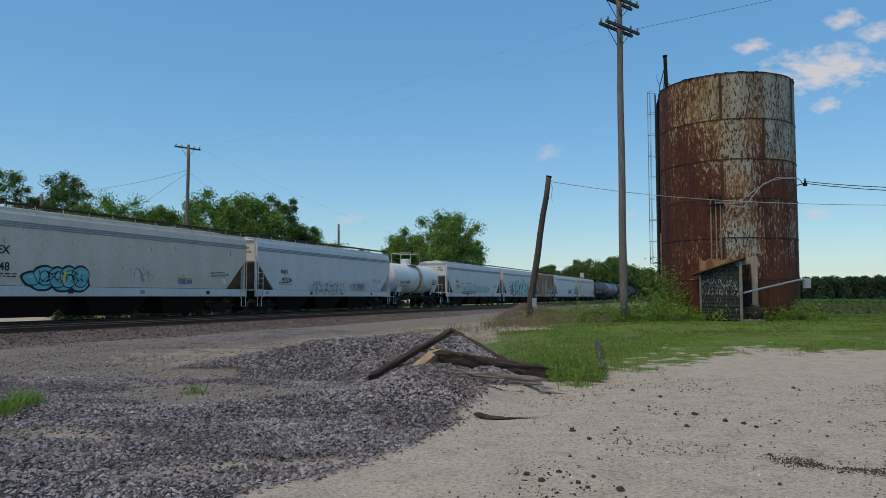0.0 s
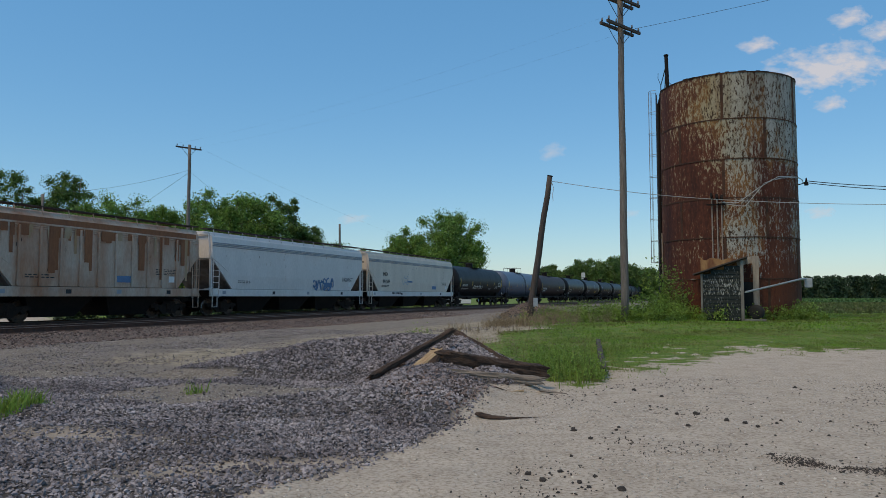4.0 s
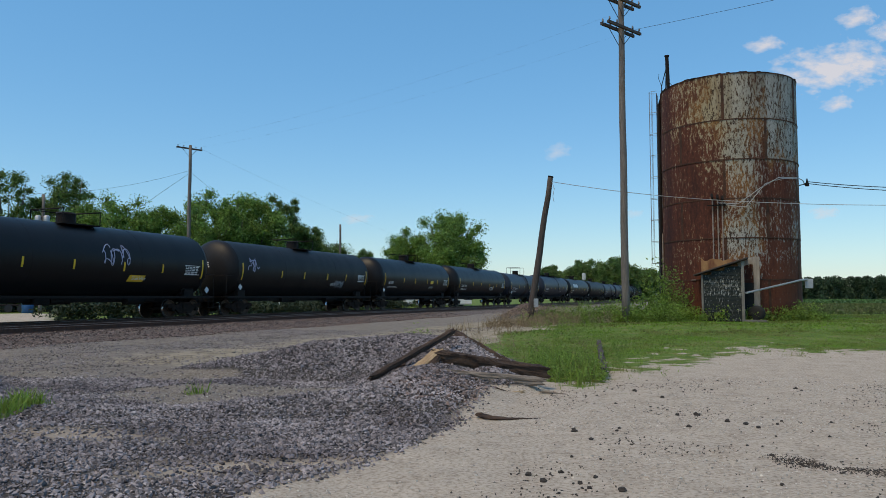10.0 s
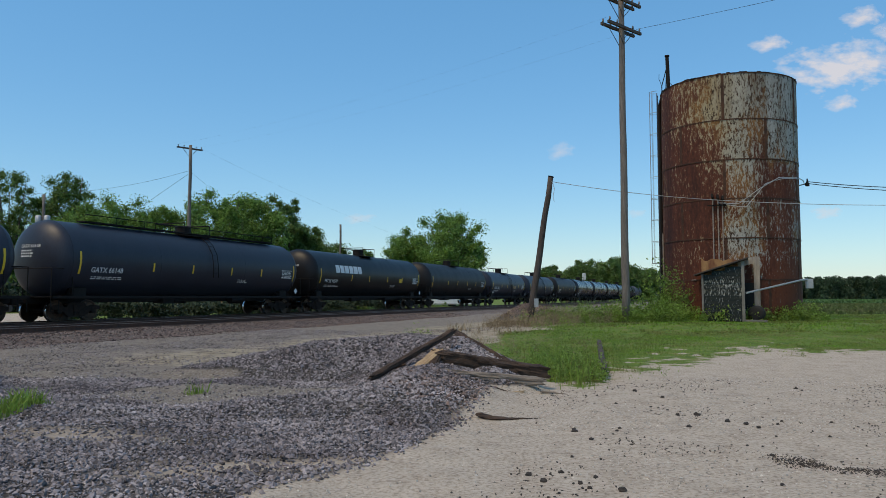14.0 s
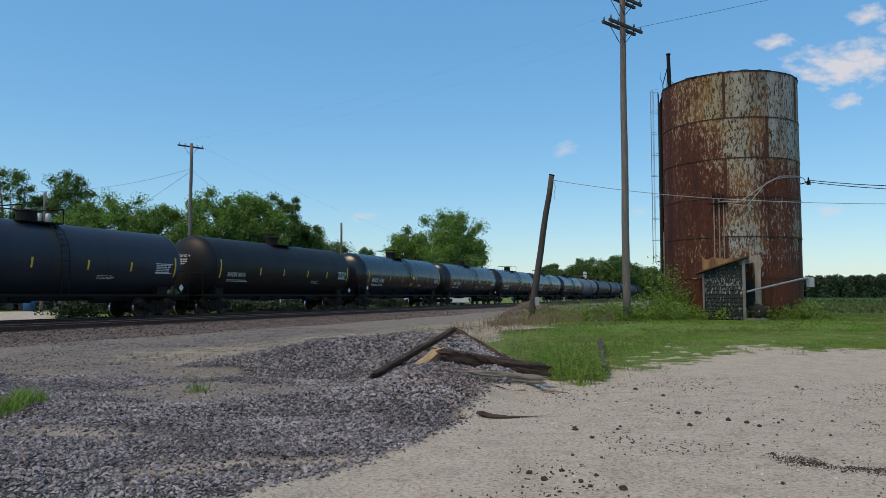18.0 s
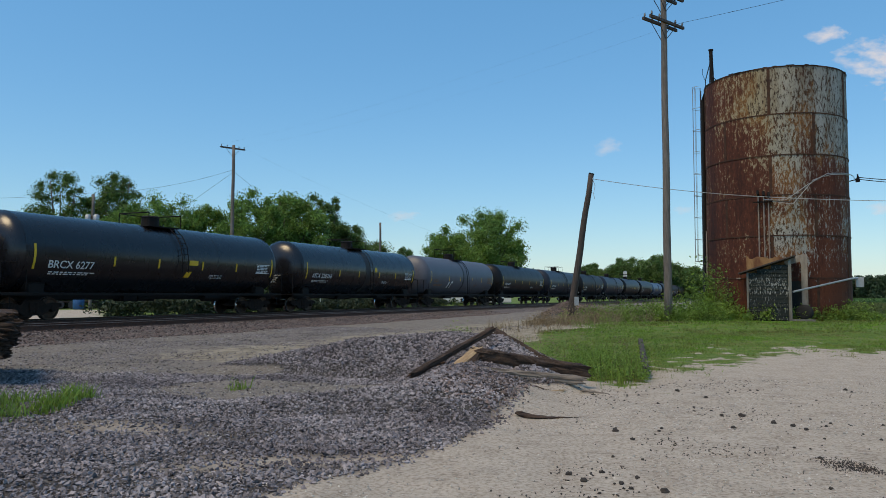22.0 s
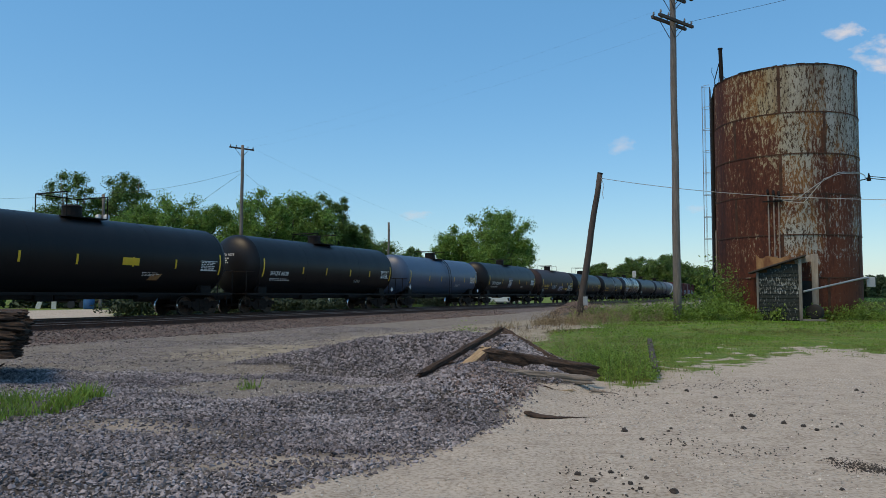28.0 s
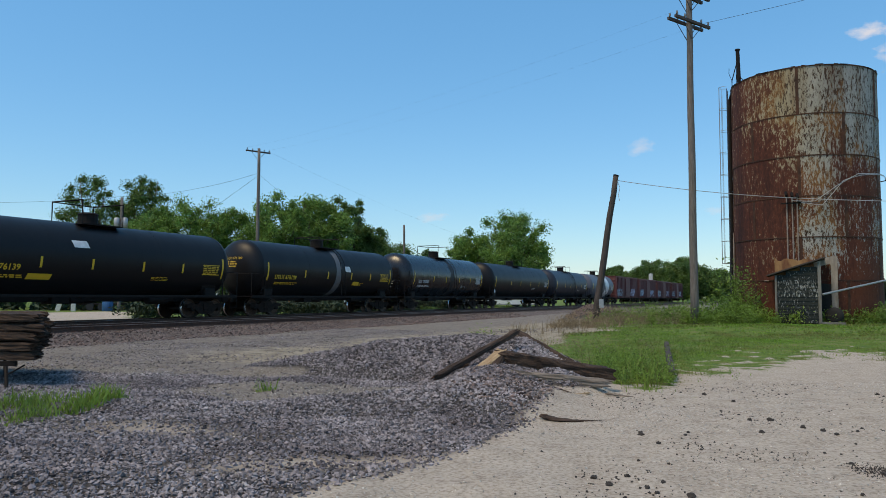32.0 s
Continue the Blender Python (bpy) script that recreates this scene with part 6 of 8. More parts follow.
def cached(key, make):
    if key not in CACHE:
        CACHE[key] = make()
    return CACHE[key]


def truck_meshes():
    def side():
        bm = bmesh.new()
        pts = [(-1.25, 0.52), (-1.25, 0.66), (-0.95, 0.70), (-0.55, 0.62), (-0.38, 0.80), (0.38, 0.80), (0.55, 0.62), (0.95, 0.70), (1.25, 0.66), (1.25, 0.52), (0.72, 0.44), (0.42, 0.20), (-0.42, 0.20), (-0.72, 0.44)]
        a = [bm.verts.new((x, -0.07, z)) for x, z in pts]
        b = [bm.verts.new((x, 0.07, z)) for x, z in pts]
        bm.faces.new(a)
        bm.faces.new(b[::-1])
        for i in range(len(pts)):
            j = (i + 1) % len(pts)
            bm.faces.new((a[i], b[i], b[j], a[j]))
        bmesh.ops.recalc_face_normals(bm, faces=bm.faces)
        for x in (-0.13, 0, 0.13):
            tube(bm, (x, -0.05, 0.30), (x, -0.05, 0.62), 0.075, seg=8)
        return mesh_of(bm, "side_frame", M["truck"])

    def wheel():
        bm = bmesh.new()
        lathe(bm, ((0.10, -0.09), (0.16, -0.09), (0.17, -0.05), (0.37, -0.045), (0.40, -0.075), (0.455, -0.075), (0.458, 0.03), (0.485, 0.045), (0.485, 0.07), (0.2, 0.07)), 28)
        bmesh.ops.rotate(bm, matrix=Matrix.Rotation(radians(-90), 3, "X"), verts=bm.verts)
        for f in bm.faces:
            c = f.calc_center_median()
            if math.hypot(c.x, c.z) > 0.44 and -0.078 < c.y < 0.032:
                f.material_index = 1
        me = mesh_of(bm, "wheel", M["wheel"])
        me.materials.append(M["tread"])
        return me

    def axle():
        bm = bmesh.new()
        tube(bm, (0, -0.98, 0), (0, 0.98, 0), 0.08, seg=10)
        for s in (-1, 1):
            tube(bm, (0, s * 0.88, 0), (0, s * 1.08, 0), 0.13, 0.12, 12)
        return mesh_of(bm, "axle", M["truck"])

    def bolster():
        bm = bmesh.new()
        box(bm, -0.2, 0.2, -1.1, 1.1, 0.42, 0.72, 0.02)
        return mesh_of(bm, "truck", M["truck"])
    return side(), wheel(), axle(), bolster()


def add_truck(car, x):
    side, wheel, axle, bol = cached("truck", truck_meshes)
    t = share("truck", bol, car, pose(x, 0, 0))
    for y in (-0.98, 0.98):
        share("side_frame", side, t, pose(0, y, 0, 0, 0, 0 if y < 0 else 180))
    for dx in (-0.88, 0.88):
        share("axle", axle, t, pose(dx, 0, 0.458))
        for y in (-0.7175, 0.7175):
            share("wheel", wheel, t, pose(dx, y, 0.458, 0, 0, 0 if y < 0 else 180))


def add_couplers(car, L):
    def make():
        bm = bmesh.new()
        box(bm, -0.28, 0.28, -0.09, 0.09, 0.78, 0.96, 0.02)
        box(bm, -0.32, -0.1, -0.16, 0.16, 0.72, 1.02, 0.03)
        return mesh_of(bm, "coupler", M["truck"])
    me = cached("coupler", make)
    share("coupler", me, car, pose(-L / 2 + 0.28, 0, 0))
    share("coupler", me, car, pose(L / 2 - 0.28, 0, 0, 0, 0, 180))


def text_mesh(txt, size, mat, bold=0.0):
    cu = bpy.data.curves.new("lettering", "FONT")
    cu.body, cu.size, cu.align_x, cu.align_y, cu.offset, cu.resolution_u = txt, size, "LEFT", "CENTER", bold, 3
    ob = bpy.data.objects.new("lettering", cu)
    me = bpy.data.meshes.new_from_object(ob)
    bpy.data.objects.remove(ob)
    bpy.data.curves.remove(cu)
    me.materials.clear()
    me.materials.append(mat)
    return me


def bend(me, x0, zc_text, tank, off):
    """Lay flat lettering on the near side: onto the barrel (radius, centre height), or onto a plane at y."""
    n = len(me.vertices)
    co = np.empty(n * 3, dtype=np.float32)
    me.vertices.foreach_get("co", co)
    co = co.reshape(-1, 3)
    x, z = co[:, 0] + x0, co[:, 1] + zc_text
    if isinstance(tank, tuple):
        r, zc = tank
        a = (z - zc) / r
        y, z = -(r + off) * np.cos(a), zc + (r + off) * np.sin(a)
    else:
        y = np.full(n, tank - off)
    me.vertices.foreach_set("co", np.stack([x, y, z], 1).astype(np.float32).ravel())
    me.update()
    return me


def lettering(car, txt, x, z, size, tank, mat, bold=0.0, off=0.012, name="lettering"):
    me = bend(text_mesh(txt, size, mat, bold), x, z, tank, off)
    return share(name, me, car)


def patch(car, name, x0, x1, z0, z1, tank, mat, off=0.008, slant=0.0, label=""):
    """A flat or bent sheet on the near side, its corners rounded into a strip grid."""
    nx, nz = 2, 5
    u, v = np.meshgrid(np.linspace(x0, x1, nx), np.linspace(z0, z1, nz))
    u = u + slant * (v - z0)
    idx = np.arange(nx * nz).reshape(nz, nx)
    faces = np.stack([idx[:-1, :-1].ravel(), idx[:-1, 1:].ravel(), idx[1:, 1:].ravel(), idx[1:, :-1].ravel()], 1)
    me = raw_mesh(name, np.stack([u.ravel(), v.ravel(), 0 * u.ravel()], 1), faces, mat)
    bend(me, 0, 0, tank, off)
    return share(name, me, car, None, label)


def bars(car, x, z, w, rows, tank, mat, seed, h=0.05, gap=0.085, name="small_print"):
    """Writing too small to read: rows of short bars, one mesh."""
    rs = random.Random(seed)
    V, F = [], []
    for k in range(rows):
        u = 0.0
        while u < w * (0.75 + 0.25 * rs.random()):
            d = rs.uniform(0.08, 0.26)
            z0 = -k * gap
            i = len(V)
            V += [(u, z0, 0), (u + d, z0, 0), (u + d, z0 + h, 0), (u, z0 + h, 0)]
            F.append((i, i + 1, i + 2, i + 3))
            u += d + 0.06
    me = raw_mesh(name, V, F, mat)
    bend(me, x, z, tank, 0.01)
    return share(name, me, car)


def print_mesh(seed, w, rows, mat, h=0.06):
    """Short bars in rows, flat, from the upper left."""
    rs = random.Random(seed)
    V, F = [], []
    for k in range(rows):
        u = 0.0
        while u < w * (0.6 + 0.4 * rs.random()):
            d = rs.uniform(0.05, 0.18)
            i = len(V)
            V += [(u, -k * 0.12, 0), (u + d, -k * 0.12, 0), (u + d, h - k * 0.12, 0), (u, h - k * 0.12, 0)]
            F.append((i, i + 1, i + 2, i + 3))
            u += d + 0.05
    return raw_mesh("small_print", V, F, mat)


def head_sheet(car, me, y0, z0, hl, dome, R, zc, squeeze=1.0):
    """Lay flat writing on the dished head that leads the car."""
    n = len(me.vertices)
    co = np.empty(n * 3, dtype=np.float32)
    me.vertices.foreach_get("co", co)
    co = co.reshape(-1, 3)
    y, z = y0 - co[:, 0] * squeeze, z0 + co[:, 1]
    rr = np.clip((y ** 2 + (z - zc) ** 2) / R ** 2, 0, 0.98)
    x = -hl + dome * (1 - np.sqrt(1 - rr)) - 0.014
    me.vertices.foreach_set("co", np.stack([x, y, z], 1).astype(np.float32).ravel())
    me.update()
    share("head_lettering", me, car)


def scrawl(car, x, z, w, h, tank, mat, seed, off=0.014, width=0.045, strokes=5):
    """A sprayed scribble: looping ribbons, each its own."""
    rs = random.Random(seed)
    for k in range(strokes):
        cx, cz = x + w * (k + 0.5) / strokes, z + h / 2
        a0, n = rs.uniform(0, 6.28), 30
        fx, fz = rs.choice((1, 1, 2)), rs.choice((1, 2))
        p1, p2, j1 = rs.uniform(0, 6), rs.uniform(0, 6), rs.choice((2, 3, 4))
        pts = []
        for i in range(n + 1):
            t = a0 + 5.2 * i / n
            pts.append(Vector((cx + w / strokes * (0.5 * math.sin(fx * t) + 0.22 * math.sin(j1 * t + p1)), cz + h * (0.36 * math.cos(fz * t) + 0.16 * math.sin((j1 + 1) * t + p2)))))
        V, F = [], []
        for i, p in enumerate(pts):
            d = pts[min(i + 1, n)] - pts[max(i - 1, 0)]
            d = Vector((-d.y, d.x)).normalized() * width / 2 if d.length else Vector((0, width / 2))
            V += [(p.x - d.x, p.y - d.y, 0), (p.x + d.x, p.y + d.y, 0)]
            if i:
                j = 2 * i
                F.append((j - 2, j, j + 1, j - 1))
        share("graffiti", bend(raw_mesh("graffiti", V, F, mat), 0, 0, tank, off + 0.001 * k), car)


def blob(car, parts, tank, mat, off, grow=0.0):
    """Rounded graffiti bubbles (cx, cz, rx, rz), each a little prouder than the last."""
    for k, (cx, cz, rx, rz) in enumerate(parts):
        n = 18
        V = []
        for i in range(n):
            a = 2 * math.pi * i / n
            V.append((cx + (rx + grow) * math.cos(a) * (1 + 0.12 * math.sin(3 * a + k)), cz + (rz + grow) * math.sin(a), 0))
        V.append((cx, cz, 0))
        F = [(i, (i + 1) % n, n) for i in range(n)]
        share("graffiti", bend(raw_mesh("graffiti", V, F, mat), 0, 0, tank, off + 0.0004 * k), car)


def placard(car, x, z, y, mat):
    def make():
        bm = bmesh.new()
        box(bm, -0.13, 0.13, -0.012, 0.012, -0.13, 0.13, 0.004)
        bmesh.ops.rotate(bm, matrix=Matrix.Rotation(radians(45), 3, "Y"), verts=bm.verts)
        return bm
    me = cached("placard" + mat.name, lambda: mesh_of(make(), "placard", mat))
    share("placard", me, car, pose(x, y, z))


def rod(car, name, pts, r, mat, seg=6, label=""):
    bm = bmesh.new()
    pipe(bm, [Vector(p) for p in pts], r, seg)
    return part(name, bm, mat, car, label)


def rung_mesh(w, mat):
    bm = bmesh.new()
    tube(bm, (-w / 2, 0, 0), (w / 2, 0, 0), 0.013, seg=5)
    return mesh_of(bm, "rung", mat)


def tank_car(c0, c1, paint, mark="", style=None):
    st = dict(r=1.64, zc=2.68, stripes="yellow", band=None, shape="plain", letter="white_paint", size=0.33, look="")
    st.update(style or {})
    L = (c1 - c0) * 0.3889
    R, zc = st["r"], st["zc"]
    tank = (R, zc)
    word = st["look"] or {"black": "dull black", "matt": "matt black", "shiny": "glossy black", "blue": "dull blue", "bluegrey": "grey-blue", "brown": "dark brown", "slate": "dark slate", "ash": "ash grey", "white": "white"}[paint]
    car = tagged(empty("tank_car", Matrix()), word + " railway tank car in the passing train", "tank car", "cars of the freight train")
    hl = L / 2 - 0.68
    dome = 0.78 if paint != "white" else 0.6
    mat = P[paint]

    def shell():
        bm = bmesh.new()
        prof = [(0.001, -hl)]
        for i in range(1, 9):
            a = math.pi / 2 * i / 8
            prof.append((R * math.sin(a), -hl + dome * (1 - math.cos(a))))
        prof += [(R, -hl + dome + 0.02), (R, -hl * 0.33), (R, 0), (R, hl * 0.33), (R, hl - dome - 0.02)]
        prof += [(r, -h) for r, h in prof[8:0:-1]] + [(0.001, hl)]
        lathe(bm, prof, 40, "x")
        bmesh.ops.translate(bm, verts=bm.verts, vec=(0, 0, zc))
        return mesh_of(bm, "tank_shell", mat, True)
    share("tank_shell", cached(("shell", round(L, 2), R, zc, paint), shell), car)
    # weld rings and the band round the middle
    rings = [(-hl + dome, 0.025, 0.006, mat), (hl - dome, 0.025, 0.006, mat), (-hl * 0.36, 0.02, 0.004, mat), (hl * 0.36, 0.02, 0.004, mat)]
    if st["band"]:
        rings.append((st.get("bandx", 0.3), st.get("bandw", 0.28), 0.006, P[st["band"]]))
    for x, w, p, m_ in rings:
        bm = bmesh.new()
        lathe(bm, ((R - 0.02, x - w), (R + p, x - w), (R + p, x + w), (R - 0.02, x + w)), 40, "x")
        bmesh.ops.translate(bm, verts=bm.verts, vec=(0, 0, zc))
        part("band" if w > 0.1 else "weld_ring", bm, m_, car, smooth=False)
    # underframe
    for s in (-1, 1):
        bm = bmesh.new()
        x0, x1 = sorted((s * (L / 2 - 0.4), s * (L / 2 - 3.6)))
        box(bm, x0, x1, -0.32, 0.32, 0.76, 1.08, 0.02)
        box(bm, s * (L / 2 - 2.2) - 0.35, s * (L / 2 - 2.2) + 0.35, -1.25, 1.25, 0.98, 1.45, 0.03)
        part("stub_sill", bm, M["steel_dark"], car)
    for s in (-1, 1):
        bm = bmesh.new()
        for y in (-1, 1):
            bmesh.ops.create_cube(bm, size=1, matrix=Matrix.Translation((s * (L / 2 - 2.2), y * 1.12, 1.55)) @ pose(0, 0, 0, y * -18) @ Matrix.Diagonal((0.9, 0.08, 0.75, 1)))
        part("saddle", bm, mat if paint == "white" else M["steel_dark"], car)
        bm = bmesh.new()
        e = s * (L / 2 - 0.55)
        box(bm, min(e, e - s * 1.1), max(e, e - s * 1.1), -1.5, 1.5, 1.03, 1.08)
        part("end_platform", bm, M["steel_dark"] if paint != "white" else mat, car)
        rm = M["steel_dark"] if paint != "white" else mat
        for y in (-1.46, 1.46):
            rod(car, "handrail", [(e, y, 1.05), (e, y, 2.25), (e - s * 0.55, y, 2.25), (e - s * 1.05, y * 1.0, 2.2), (e - s * 1.05, y, 1.05)], 0.02, rm)
        rod(car, "handrail", [(e, -1.46, 2.25), (e, 1.46, 2.25)], 0.02, rm)
        for y in (-1.46, 1.46):
            rod(car, "step", [(e, y, 1.05), (e, y, 0.45), (e - s * 0.4, y, 0.45), (e - s * 0.4, y, 1.05)], 0.018, rm)
    for y in (-1.46, 1.46):
        bm = bmesh.new()
        box(bm, -L / 2 + 0.6, L / 2 - 0.6, y - 0.05, y + 0.05, 0.98, 1.10, 0.01)
        part("side_sill", bm, M["steel_dark"], car)
    # outlet under the belly, brake gear
    bm = bmesh.new()
    tube(bm, (0.1, 0, 0.72), (0.1, 0, zc - R + 0.1), 0.2, 0.34, 12)
    box(bm, -1.9, -1.1, -0.5, 0.2, 0.72, 1.0, 0.03)
    tube(bm, (-1.0, -0.3, 0.86), (-0.4, -0.3, 0.86), 0.14, seg=10)
    part("outlet_gear", bm, M["steel_dark"], car)
    bm = bmesh.new()
    box(bm, -L / 2 + 3.4, L / 2 - 3.4, -0.28, 0.28, 0.80, 1.06, 0.02)
    part("belly_pipe", bm, M["steel_dark"], car)
    bm = bmesh.new()
    tube(bm, (L * 0.16, -0.7, 0.88), (L * 0.16 + 1.1, -0.7, 0.88), 0.2, seg=12)
    part("air_reservoir", bm, M["steel_dark"], car)
    rod(car, "brace_pipe", [(-L * 0.25, -0.4, 1.15), (L * 0.25, -0.4, 1.15)], 0.05, M["steel_dark"])
    # top gear
    top = zc + R
    if st["shape"] == "walkway":
        bm = bmesh.new()
        box(bm, -L * 0.36, L * 0.36, -0.75, -0.25, top + 0.02, top + 0.07)
        part("top_walkway", bm, M["steel_dark"], car)
        rod(car, "top_rail", [(-L * 0.36, -0.75, top), (-L * 0.36, -0.75, top + 0.36), (L * 0.36, -0.75, top + 0.36), (L * 0.36, -0.75, top)], 0.014, M["steel_dark"])
        for i in range(9):
            x = -L * 0.36 + L * 0.72 * i / 8
            rod(car, "top_post", [(x, -0.75, top), (x, -0.75, top + 0.36)], 0.013, M["steel_dark"])
    gm = M["steel_dark"] if paint != "white" else mat
    bm = bmesh.new()
    tube(bm, (0, 0, top - 0.1), (0, 0, top + 0.42), 0.42, 0.40, 16)
    tube(bm, (0, 0, top + 0.42), (0, 0, top + 0.49), 0.45, 0.34, 16)
    part("manway_dome", bm, gm, car)
    bm = bmesh.new()
    box(bm, -1.0, 1.0, -0.95, -0.5, top - 0.10, top - 0.05)
    box(bm, -1.0, 1.0, 0.5, 0.95, top - 0.10, top - 0.05)
    part("top_platform", bm, gm, car)
    hh = st.get("rail_h", 0.55)
    for x in (-1.0, 1.0):
        rod(car, "top_rail", [(x, -0.95, top - 0.08), (x, -0.95, top + hh), (x, 0.95, top + hh), (x, 0.95, top - 0.08)], 0.022, gm)
    if hh > 0.5:
        for y in (0.95,):
            rod(car, "top_rail", [(-1.0, y, top + hh), (1.0, y, top + hh)], 0.022, gm)
    # ladder to the top, bent over the barrel
    lx = st.get("ladder", 0.55)
    lad = P[st["ladder_paint"]] if "ladder_paint" in st else gm
    full = bool(st["band"]) or paint in ("white", "blue", "bluegrey", "ash")
    if full or paint in ("shiny", "slate"):
        foot = 1.05 if full else zc - 0.62
        for dx in (-0.2, 0.2):
            pts = [(lx + dx, -R - 0.14, foot)] + [(lx + dx, -(R + 0.13) * math.cos(a), zc + (R + 0.13) * math.sin(a)) for a in [radians(v) for v in (0, 20, 40, 58)]]
            rod(car, "ladder_rail", pts, 0.02, lad)
        rung = cached(("rung", lad.name), lambda: rung_mesh(0.4, lad))
        for i in range(13):
            z = zc - 0.1 - i * 0.28
            if i > 5:
                a = radians((i - 5) * 9)
                share("rung", rung, car, pose(lx, -(R + 0.13) * math.cos(a), zc + (R + 0.13) * math.sin(a)))
            elif z > foot:
                share("rung", rung, car, pose(lx, -R - 0.14, z))
    # markings
    lt = M[st["letter"]]
    if st["stripes"]:
        sm = M["yellow"] if st["stripes"] == "yellow" else M["white_paint"]
        xs = [-hl + dome + 0.3, -hl * 0.42, -hl * 0.12, hl * 0.22, hl * 0.52, hl - dome - 0.25]
        for i, x in enumerate(xs):
            tall = 0.8 if i in (0, 5) else 0.34
            patch(car, "reflector_stripe", x, x + 0.10, zc - 0.28 - tall * 0.5, zc - 0.28 + tall * 0.75, tank, sm, 0.008, label="yellow reflective stripe" if sm is M["yellow"] else "white reflective stripe")
    if mark:
        lettering(car, mark, -hl + dome + 0.95, zc - 0.48 + st.get("lift", 0), st["size"], tank, lt, 0.006)
        bars(car, -hl + dome + 1.05, zc - 0.82 + st.get("lift", 0), 2.0, 2, tank, lt, hash_of(mark))
    sd = int(c0)
    bars(car, hl - dome - 1.5, zc - 0.12, 1.0, 5, tank, lt, sd, 0.045, 0.085)
    bars(car, hl * 0.3, zc - 0.72, 0.9, 3, tank, lt, sd + 1, 0.03, 0.07)
    if sd % 3 == 0:
        placard(car, L / 2 - 1.15, 1.42, -1.5, M["white_paint"])
    if sd % 4 == 1:
        placard(car, -L / 2 + 1.75, 1.62, -1.5, M["white_paint"])
    # marks on the dished head
    low = -0.45 if paint == "shiny" else 0.5
    if mark:
        head_sheet(car, text_mesh(mark, 0.2, lt), 0.55, zc + low, hl, dome, R, zc)
    head_sheet(car, print_mesh(sd, 0.8, 3, lt), 0.5, zc + low - 0.22, hl, dome, R, zc)
    if st.get("head_tag"):
        head_sheet(car, print_mesh(sd + 3, 1.3, 1, P["haze"], 0.38), 0.7, zc - 0.15, hl, dome, R, zc, 0.6)
    # pale frame of the test table
    patch(car, "test_table", hl - dome - 1.56, hl - dome - 0.42, zc - 0.5, zc - 0.46, tank, lt, 0.011)
    patch(car, "test_table", hl - dome - 1.56, hl - dome - 0.42, zc - 0.04, zc - 0.01, tank, lt, 0.011)
    for k, (x0, x1, z0, z1, mt, sl) in enumerate(st.get("panels", ())):
        patch(car, "panel", x0, x1, zc + z0 - 0.34, zc + z1 - 0.34, tank, P[mt] if mt in P else M[mt], 0.009, sl)
    for k, (x, z, w, h, mt, n) in enumerate(st.get("scrawls", ())):
        scrawl(car, x, zc + z - 0.3, w, h, tank, P[mt] if mt in P else M[mt], sd + k, strokes=n)
    for k, (txt, x, z, sz, mt) in enumerate(st.get("texts", ())):
        lettering(car, txt, x, zc + z, sz, tank, M[mt], 0.005)
    if st.get("sign"):
        x0, z0, z1 = st["sign"]
        bars(car, x0, z1 + zc - 0.5, 0.85, 6, tank, M["white_paint"], sd + 9, 0.07, 0.14)
    add_truck(car, -L / 2 + 2.25)
    add_truck(car, L / 2 - 2.25)
    add_couplers(car, L)
    return car, L


def hash_of(s):
    return sum((i + 1) * ord(c) for i, c in enumerate(s))


